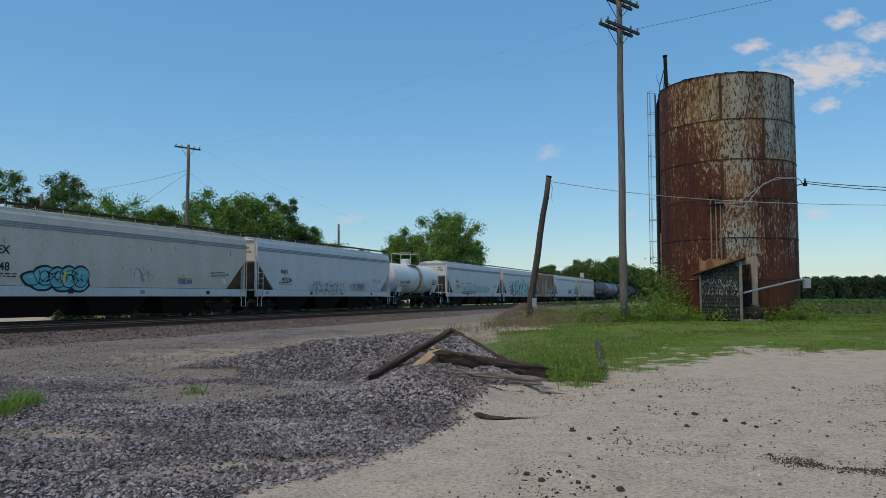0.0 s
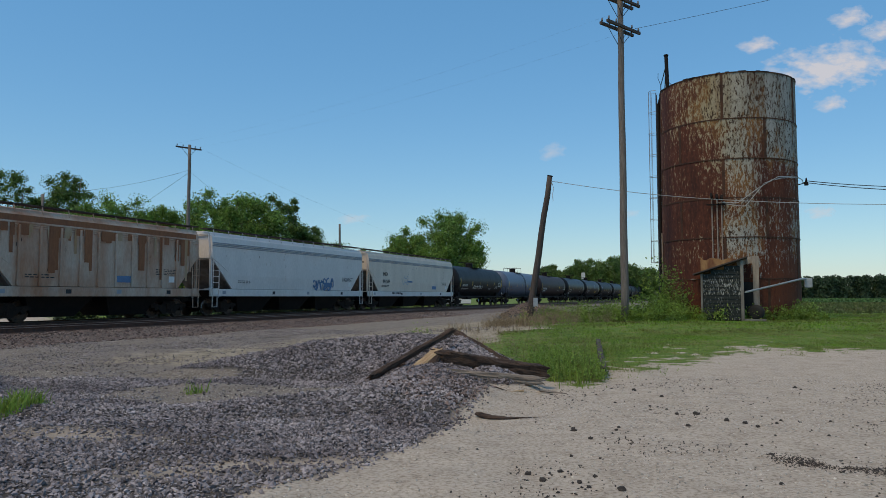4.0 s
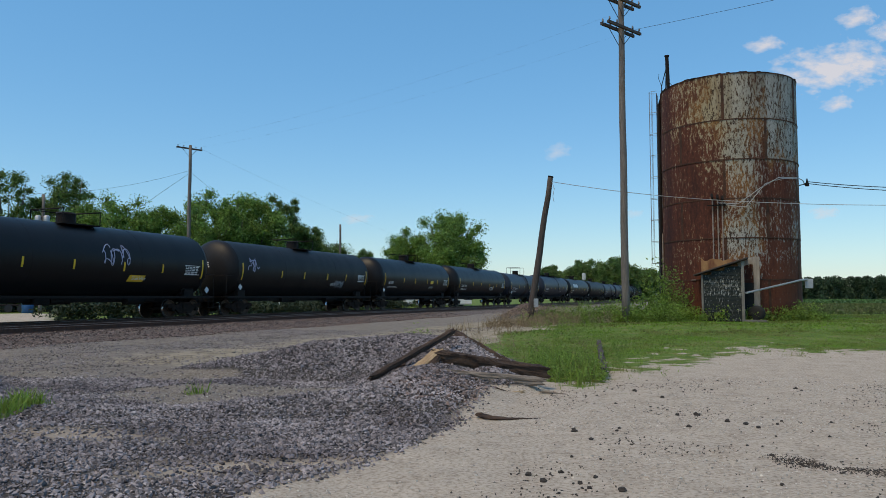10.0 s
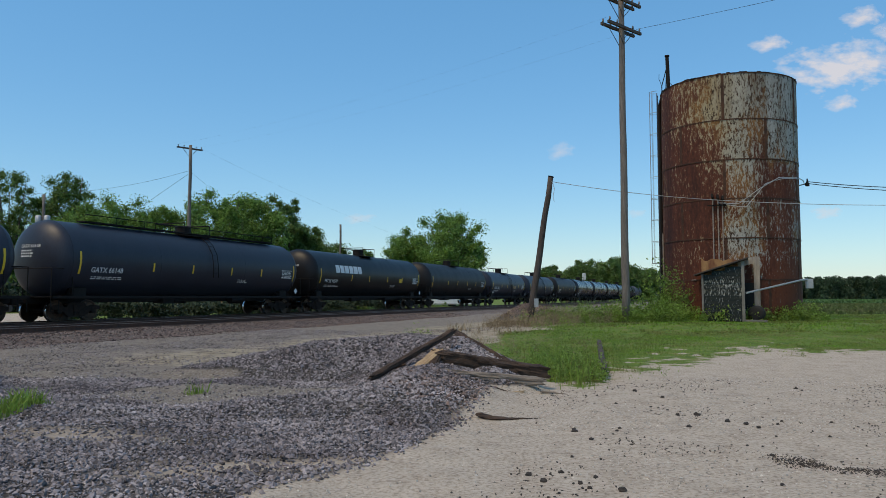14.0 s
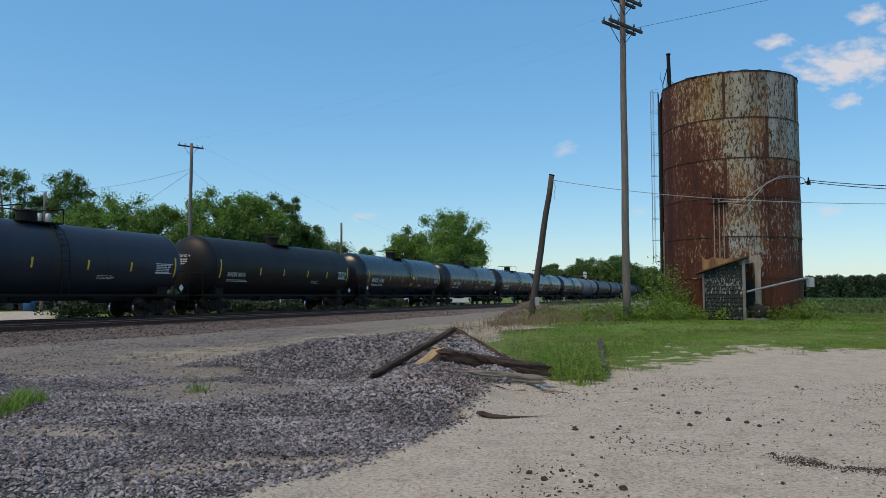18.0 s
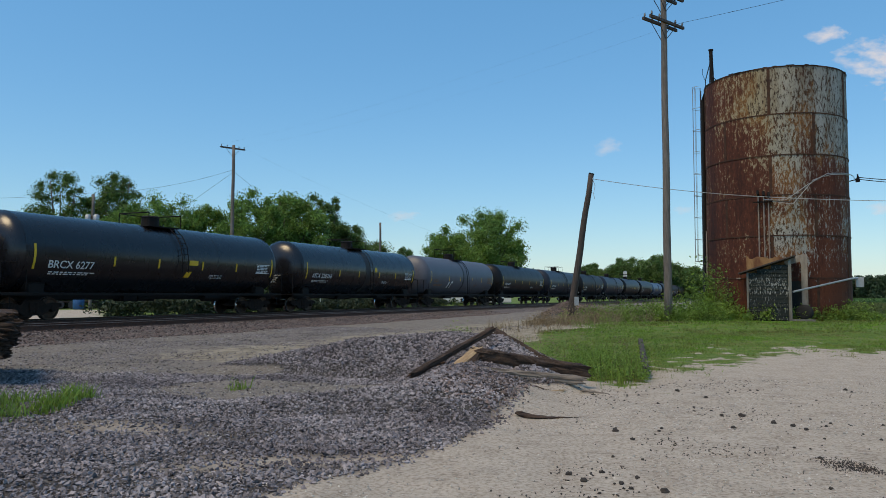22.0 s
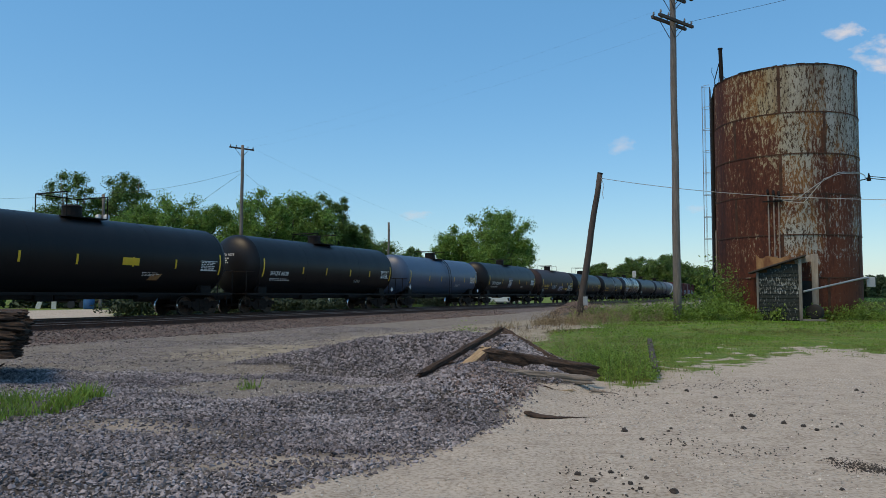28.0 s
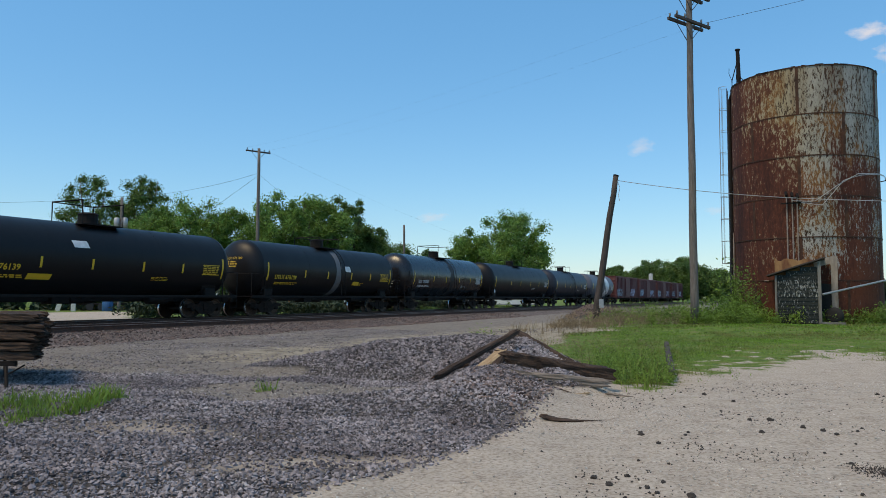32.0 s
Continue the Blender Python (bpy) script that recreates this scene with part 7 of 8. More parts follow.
def hopper_car(c0, c1, paint, marks=(), graffiti=None, ribs=False, look="grey"):
    L = (c1 - c0) * 0.3889
    car = tagged(empty("hopper_car", Matrix()), look + " covered hopper car in the passing train", "hopper car", "cars of the freight train")
    mat = P[paint]
    W = 1.55
    e = L / 2 - 0.55
    slope = 1.75 if not ribs else 1.5
    bm = bmesh.new()
    # loft of cross sections: wall bottom rises towards the ends
    def section(x, zb):
        pts = [(-W, zb), (-W - 0.03, max(zb, 2.2) + 0.02), (-W, 3.98), (-W + 0.05, 4.30), (-W + 0.22, 4.52), (-0.62, 4.62), (0.62, 4.62), (W - 0.22, 4.52), (W - 0.05, 4.30), (W, 3.98), (W + 0.03, max(zb, 2.2) + 0.02), (W, zb)]
        return [bm.verts.new((x, y, z)) for y, z in pts]
    secs = [section(-e, 3.15), section(-e + slope, 1.48), section(0, 1.48), section(e - slope, 1.48), section(e, 3.15)]
    for a, b in zip(secs[:-1], secs[1:]):
        for i in range(len(a)):
            j = (i + 1) % len(a)
            bm.faces.new((a[i], b[i], b[j], a[j]))
    bm.faces.new(secs[0])
    bm.faces.new(secs[-1])
    bmesh.ops.recalc_face_normals(bm, faces=bm.faces)
    part("body", bm, mat, car)
    for y in (-1, 1):
        bm = bmesh.new()
        box(bm, -e - 0.1, e + 0.1, y * 1.52 - 0.06, y * 1.52 + 0.06, 1.06, 1.46, 0.012)
        part("side_sill", bm, mat if ribs else P["sill"], car)
    # corrugated cornice
    for k in range(3):
        bm = bmesh.new()
        z = 3.98 - 0.085 * k
        box(bm, -e + 0.02, e - 0.02, -W - 0.035, -W + 0.02, z - 0.028, z + 0.028, 0.008)
        part("cornice_rib", bm, P["stripe_grey"] if not ribs else mat, car)
    if ribs:
        n = 12
        for k in range(n):
            x = -e + 0.7 + (2 * e - 1.4) * k / (n - 1)
            zb = 1.48 if abs(x) < e - slope else 1.48 + (abs(x) - e + slope) / slope * 1.6
            bm = bmesh.new()
            box(bm, x - 0.05, x + 0.05, -W - 0.10, -W - 0.01, zb, 3.9, 0.012)
            part("side_post", bm, mat, car)
    # dark discharge bays below the sill
    nb = 3 if L > 16 else 2
    span = 2 * (e - slope - 0.5)
    for k in range(nb):
        x = -span / 2 + span * (k + 0.5) / nb
        bm = bmesh.new()
        t = [bm.verts.new((x + sx * span / nb * 0.49, sy * 1.42, 1.46)) for sx, sy in ((-1, -1), (1, -1), (1, 1), (-1, 1))]
        b = [bm.verts.new((x + sx * span / nb * 0.26, sy * 0.8, 0.20)) for sx, sy in ((-1, -1), (1, -1), (1, 1), (-1, 1))]
        for i in range(4):
            j = (i + 1) % 4
            bm.faces.new((t[i], t[j], b[j], b[i]))
        bm.faces.new(b)
        bmesh.ops.recalc_face_normals(bm, faces=bm.faces)
        part("discharge_bay", bm, M["steel_dark"], car)
    bm = bmesh.new()
    box(bm, -L / 2 + 0.45, L / 2 - 0.45, -0.3, 0.3, 0.76, 1.05, 0.02)
    part("centre_sill", bm, M["steel_dark"], car)
    # end frames: inner slope sheet with painted shade, posts, ladders
    for s in (-1, 1):
        for y in (-1.44, 1.44):
            bm = bmesh.new()
            box(bm, s * (e - 0.05) - 0.06, s * (e - 0.05) + 0.06, y - 0.06, y + 0.06, 1.4, 3.3)
            part("end_post", bm, mat, car)
        bm = bmesh.new()
        box(bm, min(s * e, s * (e - 0.9)), max(s * e, s * (e - 0.9)), -1.5, 1.5, 1.40, 1.46)
        part("end_platform", bm, mat, car)
        # slope sheet under the end of the body, its colour both grime and shade
        bm = bmesh.new()
        q4 = [bm.verts.new((s * (e - slope - 0.02) + s * (slope - 0.06) * f, y, 1.47 + 1.62 * f)) for f, y in ((0, -1.5), (1, -1.5), (1, 1.5), (0, 1.5))]
        q5 = [bm.verts.new(v.co + Vector((s * 0.05, 0, -0.05))) for v in q4]
        for i in range(4):
            j = (i + 1) % 4
            bm.faces.new((q4[i], q4[j], q5[j], q5[i]))
        bm.faces.new(q4[::-1])
        bm.faces.new(q5)
        part("slope_sheet", bm, M["slope_grime_shade"], car, "brown slope sheet, grime and shade in its colour")
        bm = bmesh.new()
        box(bm, s * (e - slope + 0.1) - 0.03, s * (e - slope + 0.1) + 0.03, -0.25, 0.25, 1.46, 2.9)
        part("slope_brace", bm, mat, car)
        x0 = s * (e - 0.02)
        for dx in (0, -s * 0.5):
            rod(car, "ladder_rail", [(x0 + dx, -1.63, 1.0), (x0 + dx, -1.63, 3.1 if dx == 0 else 2.6)], 0.022, mat)
        for i in range(6):
            share("rung", cached(("rung5", mat.name), lambda: rung_mesh(0.5, mat)), car, pose(x0 - s * 0.25, -1.63, 1.15 + 0.33 * i))
        rod(car, "step", [(x0, -1.6, 1.05), (x0, -1.6, 0.5), (x0 - s * 0.4, -1.6, 0.5), (x0 - s * 0.4, -1.6, 1.05)], 0.02, mat)
        rod(car, "end_rail", [(x0 + s * 0.1, -1.5, 3.0), (x0 + s * 0.1, -1.35, 4.42), (x0 + s * 0.1, 1.35, 4.42), (x0 + s * 0.1, 1.5, 3.0)], 0.03, mat)
    # running board on brackets
    for y in (-1.12, 1.12):
        bm = bmesh.new()
        box(bm, -e - 0.2, e + 0.2, y - 0.26, y + 0.26, 4.71, 4.76)
        part("running_board", bm, M["board_brown"], car, "rusty brown running board")
    n = int(L / 1.3)
    for k in range(n):
        x = -e + 0.3 + (2 * e - 0.6) * k / (n - 1)
        rod(car, "board_bracket", [(x, -1.44, 4.36), (x, -1.36, 4.72)], 0.02, mat)
    bm = bmesh.new()
    box(bm, -e + 0.8, e - 0.8, -0.3, 0.3, 4.58, 4.70, 0.02)
    part("hatch_trough", bm, mat, car)
    face = -W - 0.03
    for k, (txt, x, z, sz) in enumerate(marks):
        lettering(car, txt, -e + x, z, sz, face, M["black_letter"], 0.008)
        me = text_mesh(txt, 0.2, M["black_letter"], 0.004)
        share("end_lettering", me, car, Matrix(((0, 0, -1, -e - 0.012), (-1, 0, 0, -0.55), (0, 1, 0, 3.95 - 0.24 * k), (0, 0, 0, 1))))
    bars(car, -e + slope + 0.5, 1.92, 1.3, 2, face, M["black_letter"], int(c0), 0.04, 0.1)
    bars(car, e - 3.1, 2.35, 1.4, 4, face, M["black_letter"], int(c0) + 1, 0.035, 0.08)
    for k, x in enumerate((-e + 0.9, -e * 0.35, 0.1 * e, 0.62 * e)):
        patch(car, "sill_mark", x, x + 0.28, 1.18, 1.36, -1.58, M["black_letter"] if k % 2 else P["stripe_grey"], 0.004)
    patch(car, "card_holder", e - 2.2, e - 1.8, 1.75, 2.05, face, M["white_paint"], 0.006)
    patch(car, "notice", e - 5.6, e - 4.6, 1.7, 2.0, face, P["bluetag"] if int(c0) % 2 else P["stripe_grey"], 0.006)
    # rust runs from welds
    rs = random.Random(int(c0) + 5)
    for k in range(20):
        x, z = rs.uniform(-e + 1.2, e - 1.2), rs.uniform(2.2, 3.8)
        patch(car, "rust_run", x, x + rs.uniform(0.012, 0.035), z - rs.uniform(0.06, 0.4) * rs.random() - 0.05, z, face, P["brown"] if k % 3 else P["ruststain"], 0.006)
    if ribs:
        # rust washing down from the roof's edge
        for k in range(46):
            x, w = rs.uniform(-e + 0.4, e - 0.9), rs.uniform(0.08, 0.4)
            drop = rs.uniform(0.25, 0.6) if k % 3 else rs.uniform(0.8, 2.1)
            patch(car, "rust_run", x, x + w, 3.95 - drop, 3.95, face, P["rustwash"] if k % 4 else P["ruststain"], 0.004 + 0.0006 * k)
        patch(car, "rust_run", -e + 0.2, e - 0.2, 3.98, 4.28, -W + 0.015, P["rustwash"], 0.006)
    if graffiti:
        graffiti(car, e, face)
    add_truck(car, -L / 2 + 2.1)
    add_truck(car, L / 2 - 2.1)
    add_couplers(car, L)
    return car, L


def box_car(c0, c1, seed):
    L = (c1 - c0) * 0.3889
    car = tagged(empty("box_car", Matrix()), "oxide red ribbed boxcar with pale graffiti in the train", "boxcar", "cars of the freight train")
    e = L / 2 - 0.5
    bm = bmesh.new()
    box(bm, -e, e, -1.5, 1.5, 1.05, 4.25, 0.03)
    part("body", bm, P["red"], car)
    bm = bmesh.new()
    box(bm, -e - 0.05, e + 0.05, -1.56, 1.56, 4.25, 4.40, 0.05)
    part("roof", bm, P["red"], car)
    for k in range(18):
        x = -e + 0.25 + (2 * e - 0.5) * k / 17
        if abs(x) < 1.7:
            continue
        bm = bmesh.new()
        box(bm, x - 0.07, x + 0.07, -1.59, -1.5, 1.1, 4.2, 0.015)
        part("side_rib", bm, P["red"], car)
    bm = bmesh.new()
    box(bm, -1.5, 1.5, -1.62, -1.5, 1.2, 4.1, 0.02)
    door = part("sliding_door", bm, P["red"], car)
    for z in (1.9, 2.65, 3.4):
        bm = bmesh.new()
        box(bm, -1.45, 1.45, -1.66, -1.61, z - 0.05, z + 0.05)
        part("door_rib", bm, P["red"], door)
    for k in range(6):
        bm = bmesh.new()
        z = 1.5 + 0.45 * k
        box(bm, -e - 0.08, -e, -1.4, 1.4, z - 0.09, z + 0.09, 0.03)
        part("end_rib", bm, P["red"], car)
    bm = bmesh.new()
    box(bm, -L / 2 + 0.4, L / 2 - 0.4, -0.3, 0.3, 0.76, 1.06)
    part("centre_sill", bm, M["steel_dark"], car)
    rod(car, "ladder_rail", [(-e + 0.1, -1.6, 0.6), (-e + 0.1, -1.6, 4.1)], 0.022, P["red"])
    rod(car, "ladder_rail", [(-e + 0.5, -1.6, 0.6), (-e + 0.5, -1.6, 4.1)], 0.022, P["red"])
    scrawl(car, -e + 0.8, 1.3, 3.2, 1.2, -1.6, P["haze"], seed, width=0.12, strokes=5)
    scrawl(car, 1.9, 1.3, 3.4, 1.2, -1.6, P["purpletag"], seed + 1, width=0.12, strokes=5)
    add_truck(car, -L / 2 + 2.2)
    add_truck(car, L / 2 - 2.2)
    add_couplers(car, L)
    return car, L


# graffiti of single hoppers
def g_teal(car, e, face):
    skin = face + 0.088
    bub = [(-1.95, 1.62, 0.42, 0.24), (-1.35, 1.75, 0.5, 0.36), (-0.75, 1.68, 0.42, 0.40), (-0.2, 1.72, 0.42, 0.42), (0.4, 1.74, 0.42, 0.42), (-1.5, 1.40, 0.5, 0.2), (-0.5, 1.36, 0.5, 0.2), (0.35, 1.38, 0.45, 0.22)]
    x0 = -e + 6.1
    bub = [(x0 + a, b + 0.15, c, d) for a, b, c, d in bub]
    blob(car, bub, skin, M["black_letter"], 0.10, 0.09)
    for k, one in enumerate(bub[5:] + bub[:5]):
        blob(car, [one], skin, M["black_letter"], 0.104 + 0.003 * k, 0.045)
        blob(car, [one], skin, P["teal"] if k % 2 else P["teal_pale"], 0.1055 + 0.003 * k)
        cx, cz, rx, rz = one
        blob(car, [(cx - 0.1 * rx, cz + 0.3 * rz, 0.5 * rx, 0.32 * rz)], skin, P["teal_pale"], 0.1065 + 0.003 * k)
    scrawl(car, x0 - 1.7, 1.6, 2.2, 0.55, skin, M["black_letter"], 5, 0.136, 0.035, 5)
    patch(car, "tag_bolt", x0 - 0.55, x0 - 0.42, 1.65, 2.15, skin, M["yellow"], 0.142, 0.2)
    scrawl(car, x0 + 3.4, 1.75, 1.2, 0.7, face, P["stripe_grey"], 6, 0.01, 0.03, 2)
    scrawl(car, x0 + 6.6, 1.7, 0.9, 0.5, face, M["yellow"], 7, 0.01, 0.025, 2)


def g_faint(car, e, face):
    scrawl(car, -e + 6.0, 1.2, 4.6, 0.95, face, M["black_letter"], 9, 0.06, 0.03, 7)
    scrawl(car, -e + 11.5, 1.5, 2.2, 0.55, face, P["ruststain"], 29, 0.02, 0.05, 4)
    scrawl(car, e - 6.2, 1.55, 2.2, 0.6, face, P["haze"], 10, 0.01, 0.03, 4)


def g_haze(car, e, face):
    skin = face + 0.088
    x0 = -e + 4.4
    patch(car, "number_patch", -e + 2.2, -e + 4.3, 1.6, 2.9, face, P["cream"], 0.004)
    for k, ch in enumerate("DIELO"):
        u = (0.0, 1.2, 1.75, 2.75, 3.6)[k]
        lettering(car, ch, x0 + u, 1.86 + 0.04 * (k % 2), 1.35, skin, M["black_letter"], 0.10, 0.10, "graffiti")
        lettering(car, ch, x0 + u, 1.86 + 0.04 * (k % 2), 1.35, skin, P["grey"], 0.055, 0.104, "graffiti")
    scrawl(car, x0 + 0.1, 1.30, 4.4, 0.35, skin, M["black_letter"], 12, 0.108, 0.04, 6)
    blob(car, [(x0 + 5.2 + 0.8 * k, 1.9 + 0.06 * (k % 2), 0.55, 0.38) for k in range(5)], skin, P["mint"], 0.10)
    scrawl(car, x0 + 4.9, 1.55, 3.8, 0.65, skin, P["stripe_grey"], 13, 0.106, 0.05, 6)


def g_word(car, e, face):
    skin = face + 0.088
    x0 = -e + 3.9
    blob(car, [(x0 + 0.2, 1.75, 0.8, 0.45), (x0 + 8.3, 1.8, 0.8, 0.4), (x0 - 0.3, 1.5, 0.5, 0.2), (x0 + 8.9, 1.5, 0.5, 0.2)], skin, P["violet"], 0.10)
    blob(car, [(x0 + 0.3, 2.35, 0.45, 0.35), (x0 + 2.2, 1.65, 0.7, 0.35), (x0 + 3.6, 2.3, 0.4, 0.4), (x0 + 4.9, 1.6, 0.6, 0.3), (x0 + 5.6, 2.4, 0.5, 0.35), (x0 + 8.1, 2.5, 0.45, 0.4)], skin, P["magenta"], 0.103)
    for k, ch in enumerate("SMACK"):
        u = (0.35, 1.75, 3.85, 5.5, 7.0)[k]
        z = 2.02 + 0.06 * (k % 2)
        lettering(car, ch, x0 + u - 0.06, z - 0.03, 2.35, skin, M["black_letter"], 0.12, 0.106, "graffiti")
        lettering(car, ch, x0 + u, z, 2.35, skin, P["mint"], 0.075, 0.112, "graffiti")
        blob(car, [(x0 + u + 0.45, z - 0.62, 0.36, 0.13)], skin, P["lime"], 0.116)
    for k in range(30):
        g, i = divmod(k, 6)
        x = x0 + (-0.8, 1.9, 5.0, 8.2, 3.7)[g] + 0.17 * i
        z = (1.45, 2.75, 2.8, 1.5, 1.3)[g]
        patch(car, "graffiti", x, x + 0.1, z + 0.04 * (i % 3), z + 0.42 + 0.08 * (i % 4), skin, M["black_letter"] if k % 2 else M["white_paint"], 0.109, 0.35 if g < 2 else -0.35)


def g_blue(car, e, face):
    scrawl(car, e - 7.0, 1.5, 2.6, 0.8, face, P["bluetag"], 14, 0.012, 0.10, 6)


def g_cream(car, e, face):
    scrawl(car, -e + 6.3, 2.05, 1.1, 0.75, face, P["haze"], 15, 0.012, 0.07, 2)
    patch(car, "graffiti", -e + 7.3, -e + 8.4, 2.25, 2.4, face, P["bluetag"], 0.012, 0.3)
    bars(car, -e + 4.2, 1.26, 2.2, 1, -1.58, M["black_letter"], 77, 0.13, 0.2)


Y2 = ((0.95, 1.55, 0.10, 0.34, "yellow", 0.0), (0.75, 1.10, -0.52, -0.22, "yellow", 0.35))
CUTS = [69, 118.6, 168.6, 200.2, 250.6, 293.5, 327.8, 375.5, 426.2, 472.8, 519, 569.75, 615.5, 661.2, 709.5, 755.1, 805.8, 852.0, 903.4, 955.7, 1005.2, 1050.3, 1095.95, 1141.5, 1188.15, 1234.1, 1280.6, 1327.0, 1372.7, 1418.25, 1464.2, 1509.1, 1552.7, 1598.2, 1644.35, 1689.7, 1732.05, 1777.0, 1819.75, 1862.1, 1904.5, 1945.7, 1994.7, 2036.7, 2075.5, 2120.5, 2165.5, 2210.5, 2255.5]


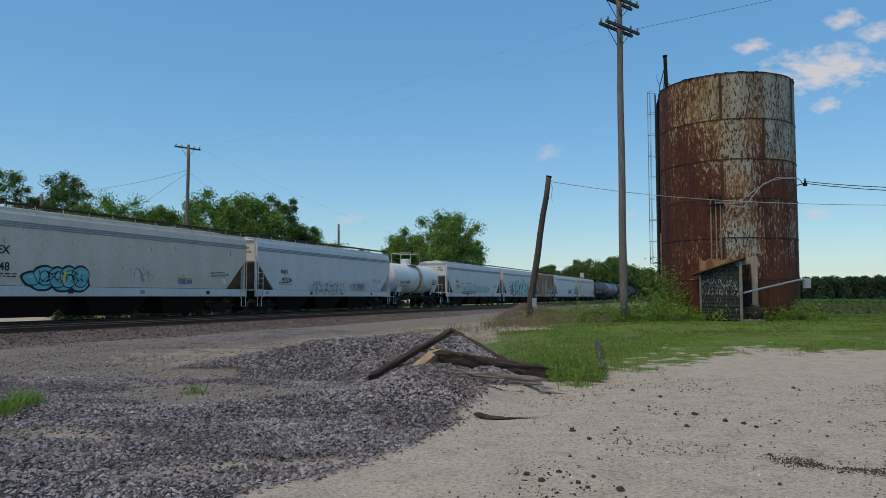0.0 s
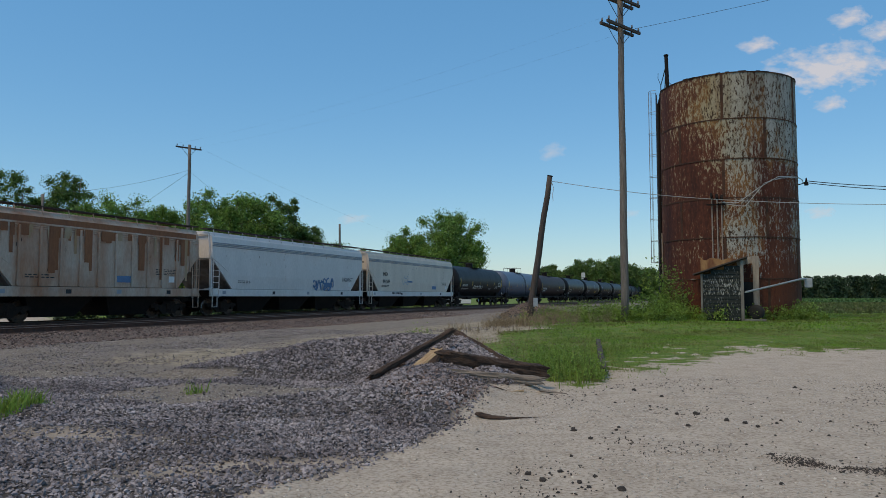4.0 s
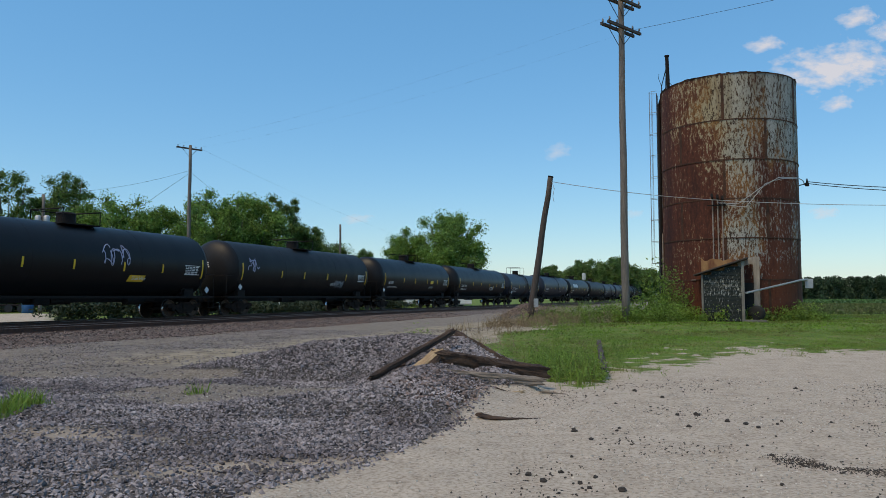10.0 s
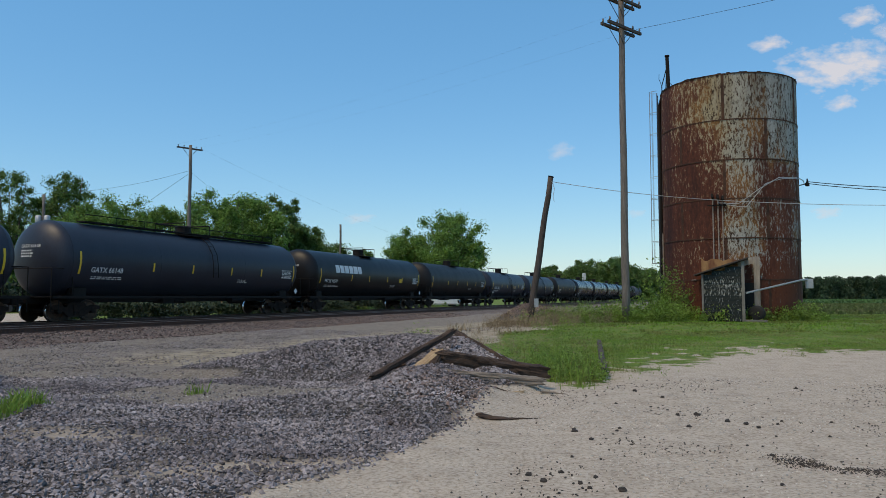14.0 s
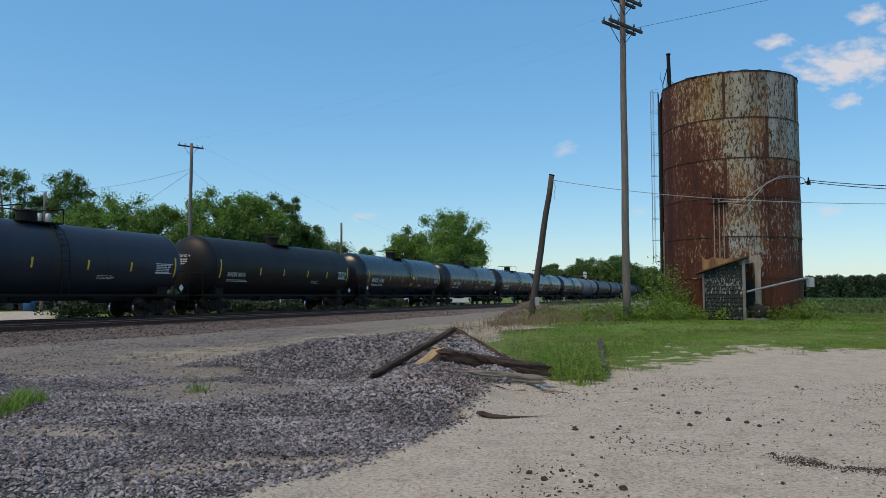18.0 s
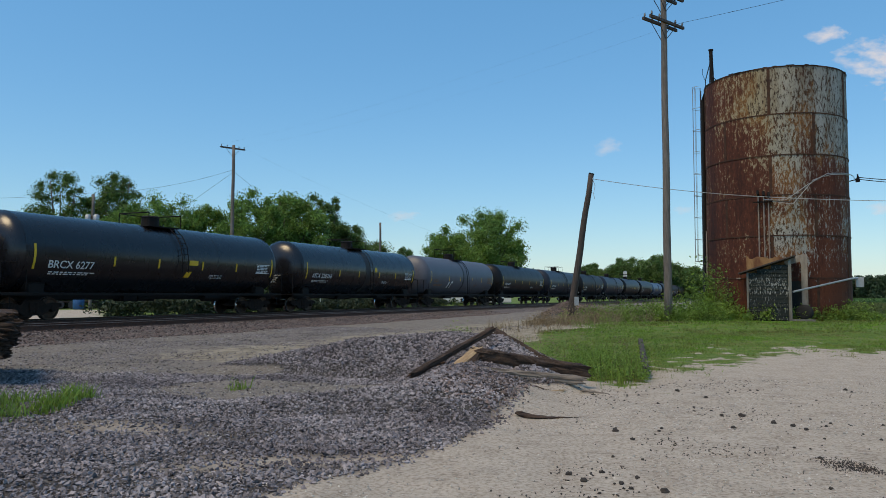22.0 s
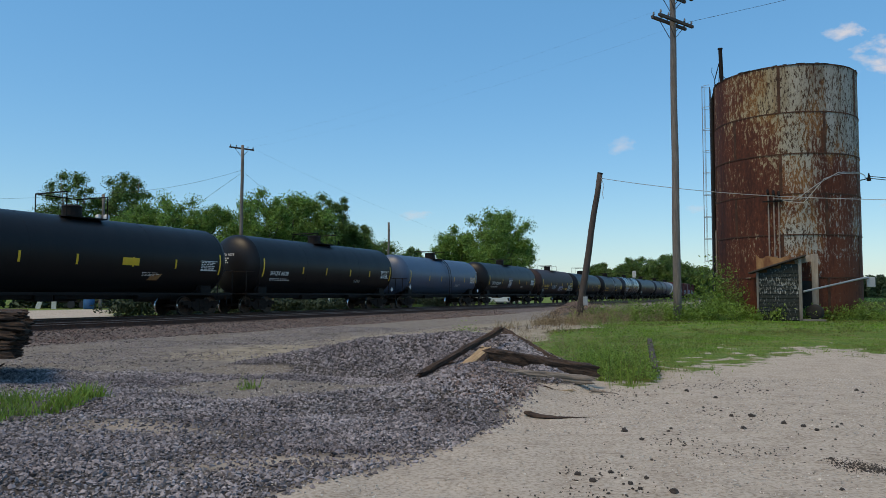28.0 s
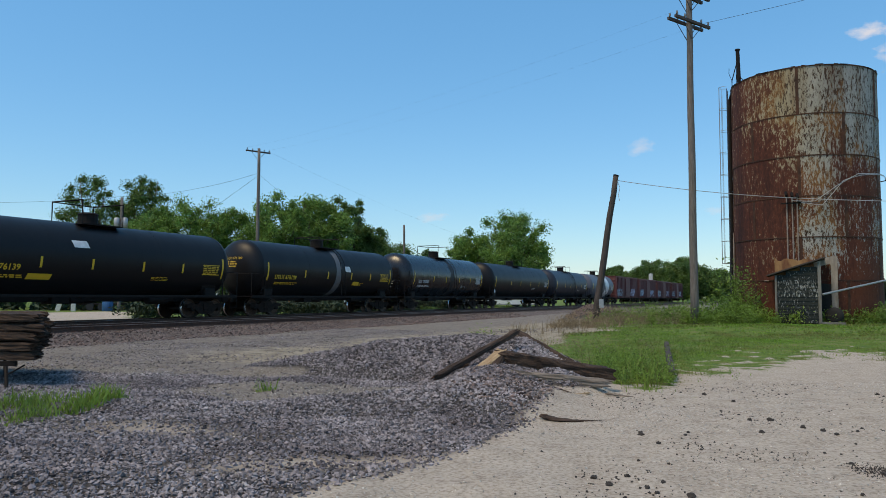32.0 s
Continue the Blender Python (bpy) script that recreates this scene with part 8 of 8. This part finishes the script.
def build_train():
    c = CUTS
    T = lambda i, paint, mark="", **st: tank_car(c[i], c[i + 1], paint, mark, st)
    H = lambda i, paint, marks, g=None, **k: hopper_car(c[i], c[i + 1], paint, marks, g, **k)
    cars = [
        H(0, "beige", (("INEX", 2.1, 2.85, 0.46), ("01548", 2.0, 2.2, 0.46)), g_teal),
        H(1, "grey", (("INEX", 2.45, 2.6, 0.36), ("971216", 2.6, 2.1, 0.36)), g_faint),
        T(2, "white", "PVCX 113488", r=1.33, zc=2.66, stripes="yellow", letter="black_letter", band="ruststain", bandx=0.55, bandw=0.3, ladder=0.55, ladder_paint="ruststain", size=0.34, rail_h=1.0, lift=0.1),
        H(3, "grey", (("INEX", 2.45, 2.6, 0.36), ("971223", 2.6, 2.1, 0.36)), g_haze),
        H(4, "grey", (("LUPX", 2.7, 2.75, 0.36), ("68661", 2.7, 2.3, 0.36)), g_word),
        H(5, "orange", (), None, ribs=True, look="rusty tan ribbed"),
        H(6, "grey", (), g_blue),
        H(7, "cream", (("INEX", 2.5, 2.85, 0.42), ("991509", 2.5, 2.25, 0.42)), g_cream, look="cream-coloured weathered"),
        T(8, "matt", "BRCX 1218", stripes="yellow", scrawls=((-2.9, -0.55, 3.0, 0.4, "white_paint", 6), (5.0, -0.5, 0.6, 0.4, "white_paint", 1))),
        T(9, "bluegrey", "UTLX", letter="panel_tan", stripes="yellow", panels=((3.3, 4.1, -0.35, -0.05, "yellow", 0.0),), ladder=0.3, look="grey-blue"),
        T(10, "brown", "ECUX 459001", stripes="yellow", panels=((3.4, 4.0, 0.0, 0.28, "yellow", 0.0),), size=0.4),
        T(11, "black", "TIMX 350015", panels=((3.2, 3.5, -0.1, 0.15, "stripe_grey", 0.0),)),
        T(12, "black", "TIMX 350004", panels=((2.2, 3.2, -0.62, -0.28, "yellow", 0.25),), scrawls=((0.6, 0.1, 1.5, 0.95, "purpletag", 3),)),
        T(13, "matt", "", scrawls=((-7.0, 0.15, 0.9, 0.8, "purpletag", 2), (3.2, -0.75, 1.1, 0.6, "haze", 4))),
        T(14, "black", "283055", panels=((2.6, 3.3, -0.1, 0.2, "yellow", 0.0),), lift=0.02),
        T(15, "black", "TAEX 2305", panels=((3.4, 3.7, -0.4, -0.05, "yellow", 0.0),), scrawls=((2.2, -0.6, 1.4, 0.4, "white_paint", 3),)),
        T(16, "slate", "ECUX 405451", r=1.56, zc=2.60, panels=((3.2, 3.8, -0.05, 0.28, "yellow", 0.0),), size=0.4, rail_h=0.9, band="brown", bandx=0.35, bandw=0.7),
        T(17, "slate", "GATX 66148", shape="walkway", r=1.68, zc=2.70, stripes="yellow"),
        T(18, "black", "PROX 94547", panels=((-6.3, -5.75, 0.42, 0.98, "white_paint", 0.0), (-5.65, -5.1, 0.42, 0.98, "white_paint", 0.0), (-5.0, -4.4, 0.42, 0.98, "white_paint", 0.0), (-4.3, -3.75, 0.42, 0.98, "white_paint", 0.0), (-3.65, -3.05, 0.42, 0.98, "white_paint", 0.0), (-2.95, -2.4, 0.42, 0.98, "white_paint", 0.0), (4.4, 4.9, -0.1, 0.2, "yellow", 0.0)), lift=-0.05),
        T(19, "matt", "", stripes="yellow"),
        T(20, "slate", "GATX 57832", r=1.54, zc=2.58, band="band", panels=((2.2, 3.0, -0.15, 0.2, "ruststain", 0.0),), size=0.42, look="dark grey"),
        T(21, "slate", "GATX 51037", r=1.56, zc=2.60, band="band", look="dark grey"),
        T(22, "matt", "SHQX 6016", stripes="yellow"),
        T(23, "shiny", "BRCX 6336", panels=Y2, size=0.44),
        T(24, "shiny", "BRCX 6257", panels=Y2, size=0.44),
        T(25, "shiny", "BRCX 6309", panels=Y2, size=0.44),
        T(26, "shiny", "BRCX 6277", panels=Y2, size=0.44),
        T(27, "shiny", "AITX 220266", band="band", panels=((1.2, 1.5, 0.3, 0.6, "yellow", 0.0),), size=0.40),
        T(28, "ash", "UTLX", letter="panel_tan", band="band", stripes="yellow", bandx=-0.2, bandw=0.14, rail_h=0.9, panels=((-3.6, -3.35, -0.75, -0.15, "white_paint", 0.3), (-3.0, -2.85, -0.75, -0.15, "white_paint", 0.2), (-2.85, -2.55, -0.3, -0.1, "white_paint", 0.3), (-3.25, -3.05, -0.8, -0.1, "black_letter", 0.3))),
        T(29, "black", "SHQX 6037", stripes="yellow"),
        T(30, "slate", "GATX 55030", band="band", look="dark grey"),
        T(31, "matt", "GATX 68683", band="band", panels=((3.3, 3.6, -0.5, -0.2, "white_paint", 0.2),)),
        T(32, "slate", "", band="band", look="dark grey"),
        T(33, "black", "", panels=((1.3, 2.2, -0.05, 0.28, "yellow", 0.0), (2.9, 3.5, -0.75, -0.40, "panel_tan", 0.5)), rail_h=0.9),
        T(34, "black", "SHQX 6038", stripes="yellow"),
        T(35, "blue", "", r=1.54, zc=2.58, band="blue", panels=((5.2, 6.4, -0.1, 0.35, "ruststain", 0.0),)),
        T(36, "black", "CBTX 725709", r=1.60, zc=2.64, panels=((-1.5, -0.5, -0.55, 0.45, "signblue", 0.0), (5.7, 6.6, -0.2, 0.35, "stripe_grey", 0.0)), size=0.42, sign=(-1.45, -0.5, 0.35)),
        T(37, "brown", "UTLX 645654", r=1.56, zc=2.60, letter="yellow", panels=((3.6, 4.4, -0.62, -0.38, "yellow", 0.0),), scrawls=((-2.6, -0.6, 1.7, 0.55, "haze", 6), (0.3, -0.85, 2.0, 0.7, "purpletag", 7), (4.7, -0.95, 1.5, 1.0, "white_paint", 6), (6.6, -0.75, 0.7, 0.4, "white_paint", 4))),
        T(38, "black", "UTLX 676139", r=1.53, zc=2.57, letter="yellow", panels=((-1.7, -1.0, 0.75, 1.05, "white_paint", -0.3), (-3.6, -2.6, -0.62, -0.36, "yellow", 0.15)), rail_h=0.9, head_tag=1),
        T(39, "black", "UTLX 676109", r=1.55, zc=2.59, letter="yellow", band="greyband", panels=((1.0, 1.6, 0.35, 0.7, "white_paint", -0.3), (2.0, 2.7, -0.5, -0.25, "yellow", 0.0))),
        T(40, "shiny", "TILX 270067", band="band", rail_h=0.9, look="glossy dark blue"),
        T(41, "black", "", stripes="yellow"),
        T(42, "slate", "", band="band", look="dark grey"),
        T(43, "ash", "", band="white", bandx=2.0, bandw=1.2),
        box_car(c[44], c[45], 1), box_car(c[45], c[46], 2), box_car(c[46], c[47], 3), box_car(c[47], c[48], 4),
    ]
    return [(car, 0.3889 * (c[i] + c[i + 1]) / 2 - 10.03) for i, (car, L) in enumerate(cars)]


TRAIN = build_train()


def motions():
    turn = 90 - math.degrees(ALPHA)
    for car, s0 in TRAIN:
        rows = []
        for t in (0.0, 8.0, 16.0, 24.0, 32.0):
            p = on_track(s0 - SPEED * t, Q_TRAIN, RAIL_Z)
            rows.append((t, pose(p.x, p.y, p.z, 0, 0, turn)))
        walk(car, rows)
    for ob, x, z, drift in CLOUDS:
        walk(ob, [(0.0, pose(x, 3000, z)), (32.0, pose(x + drift * 32, 3000, z + 0.15 * drift * 32))])


motions()
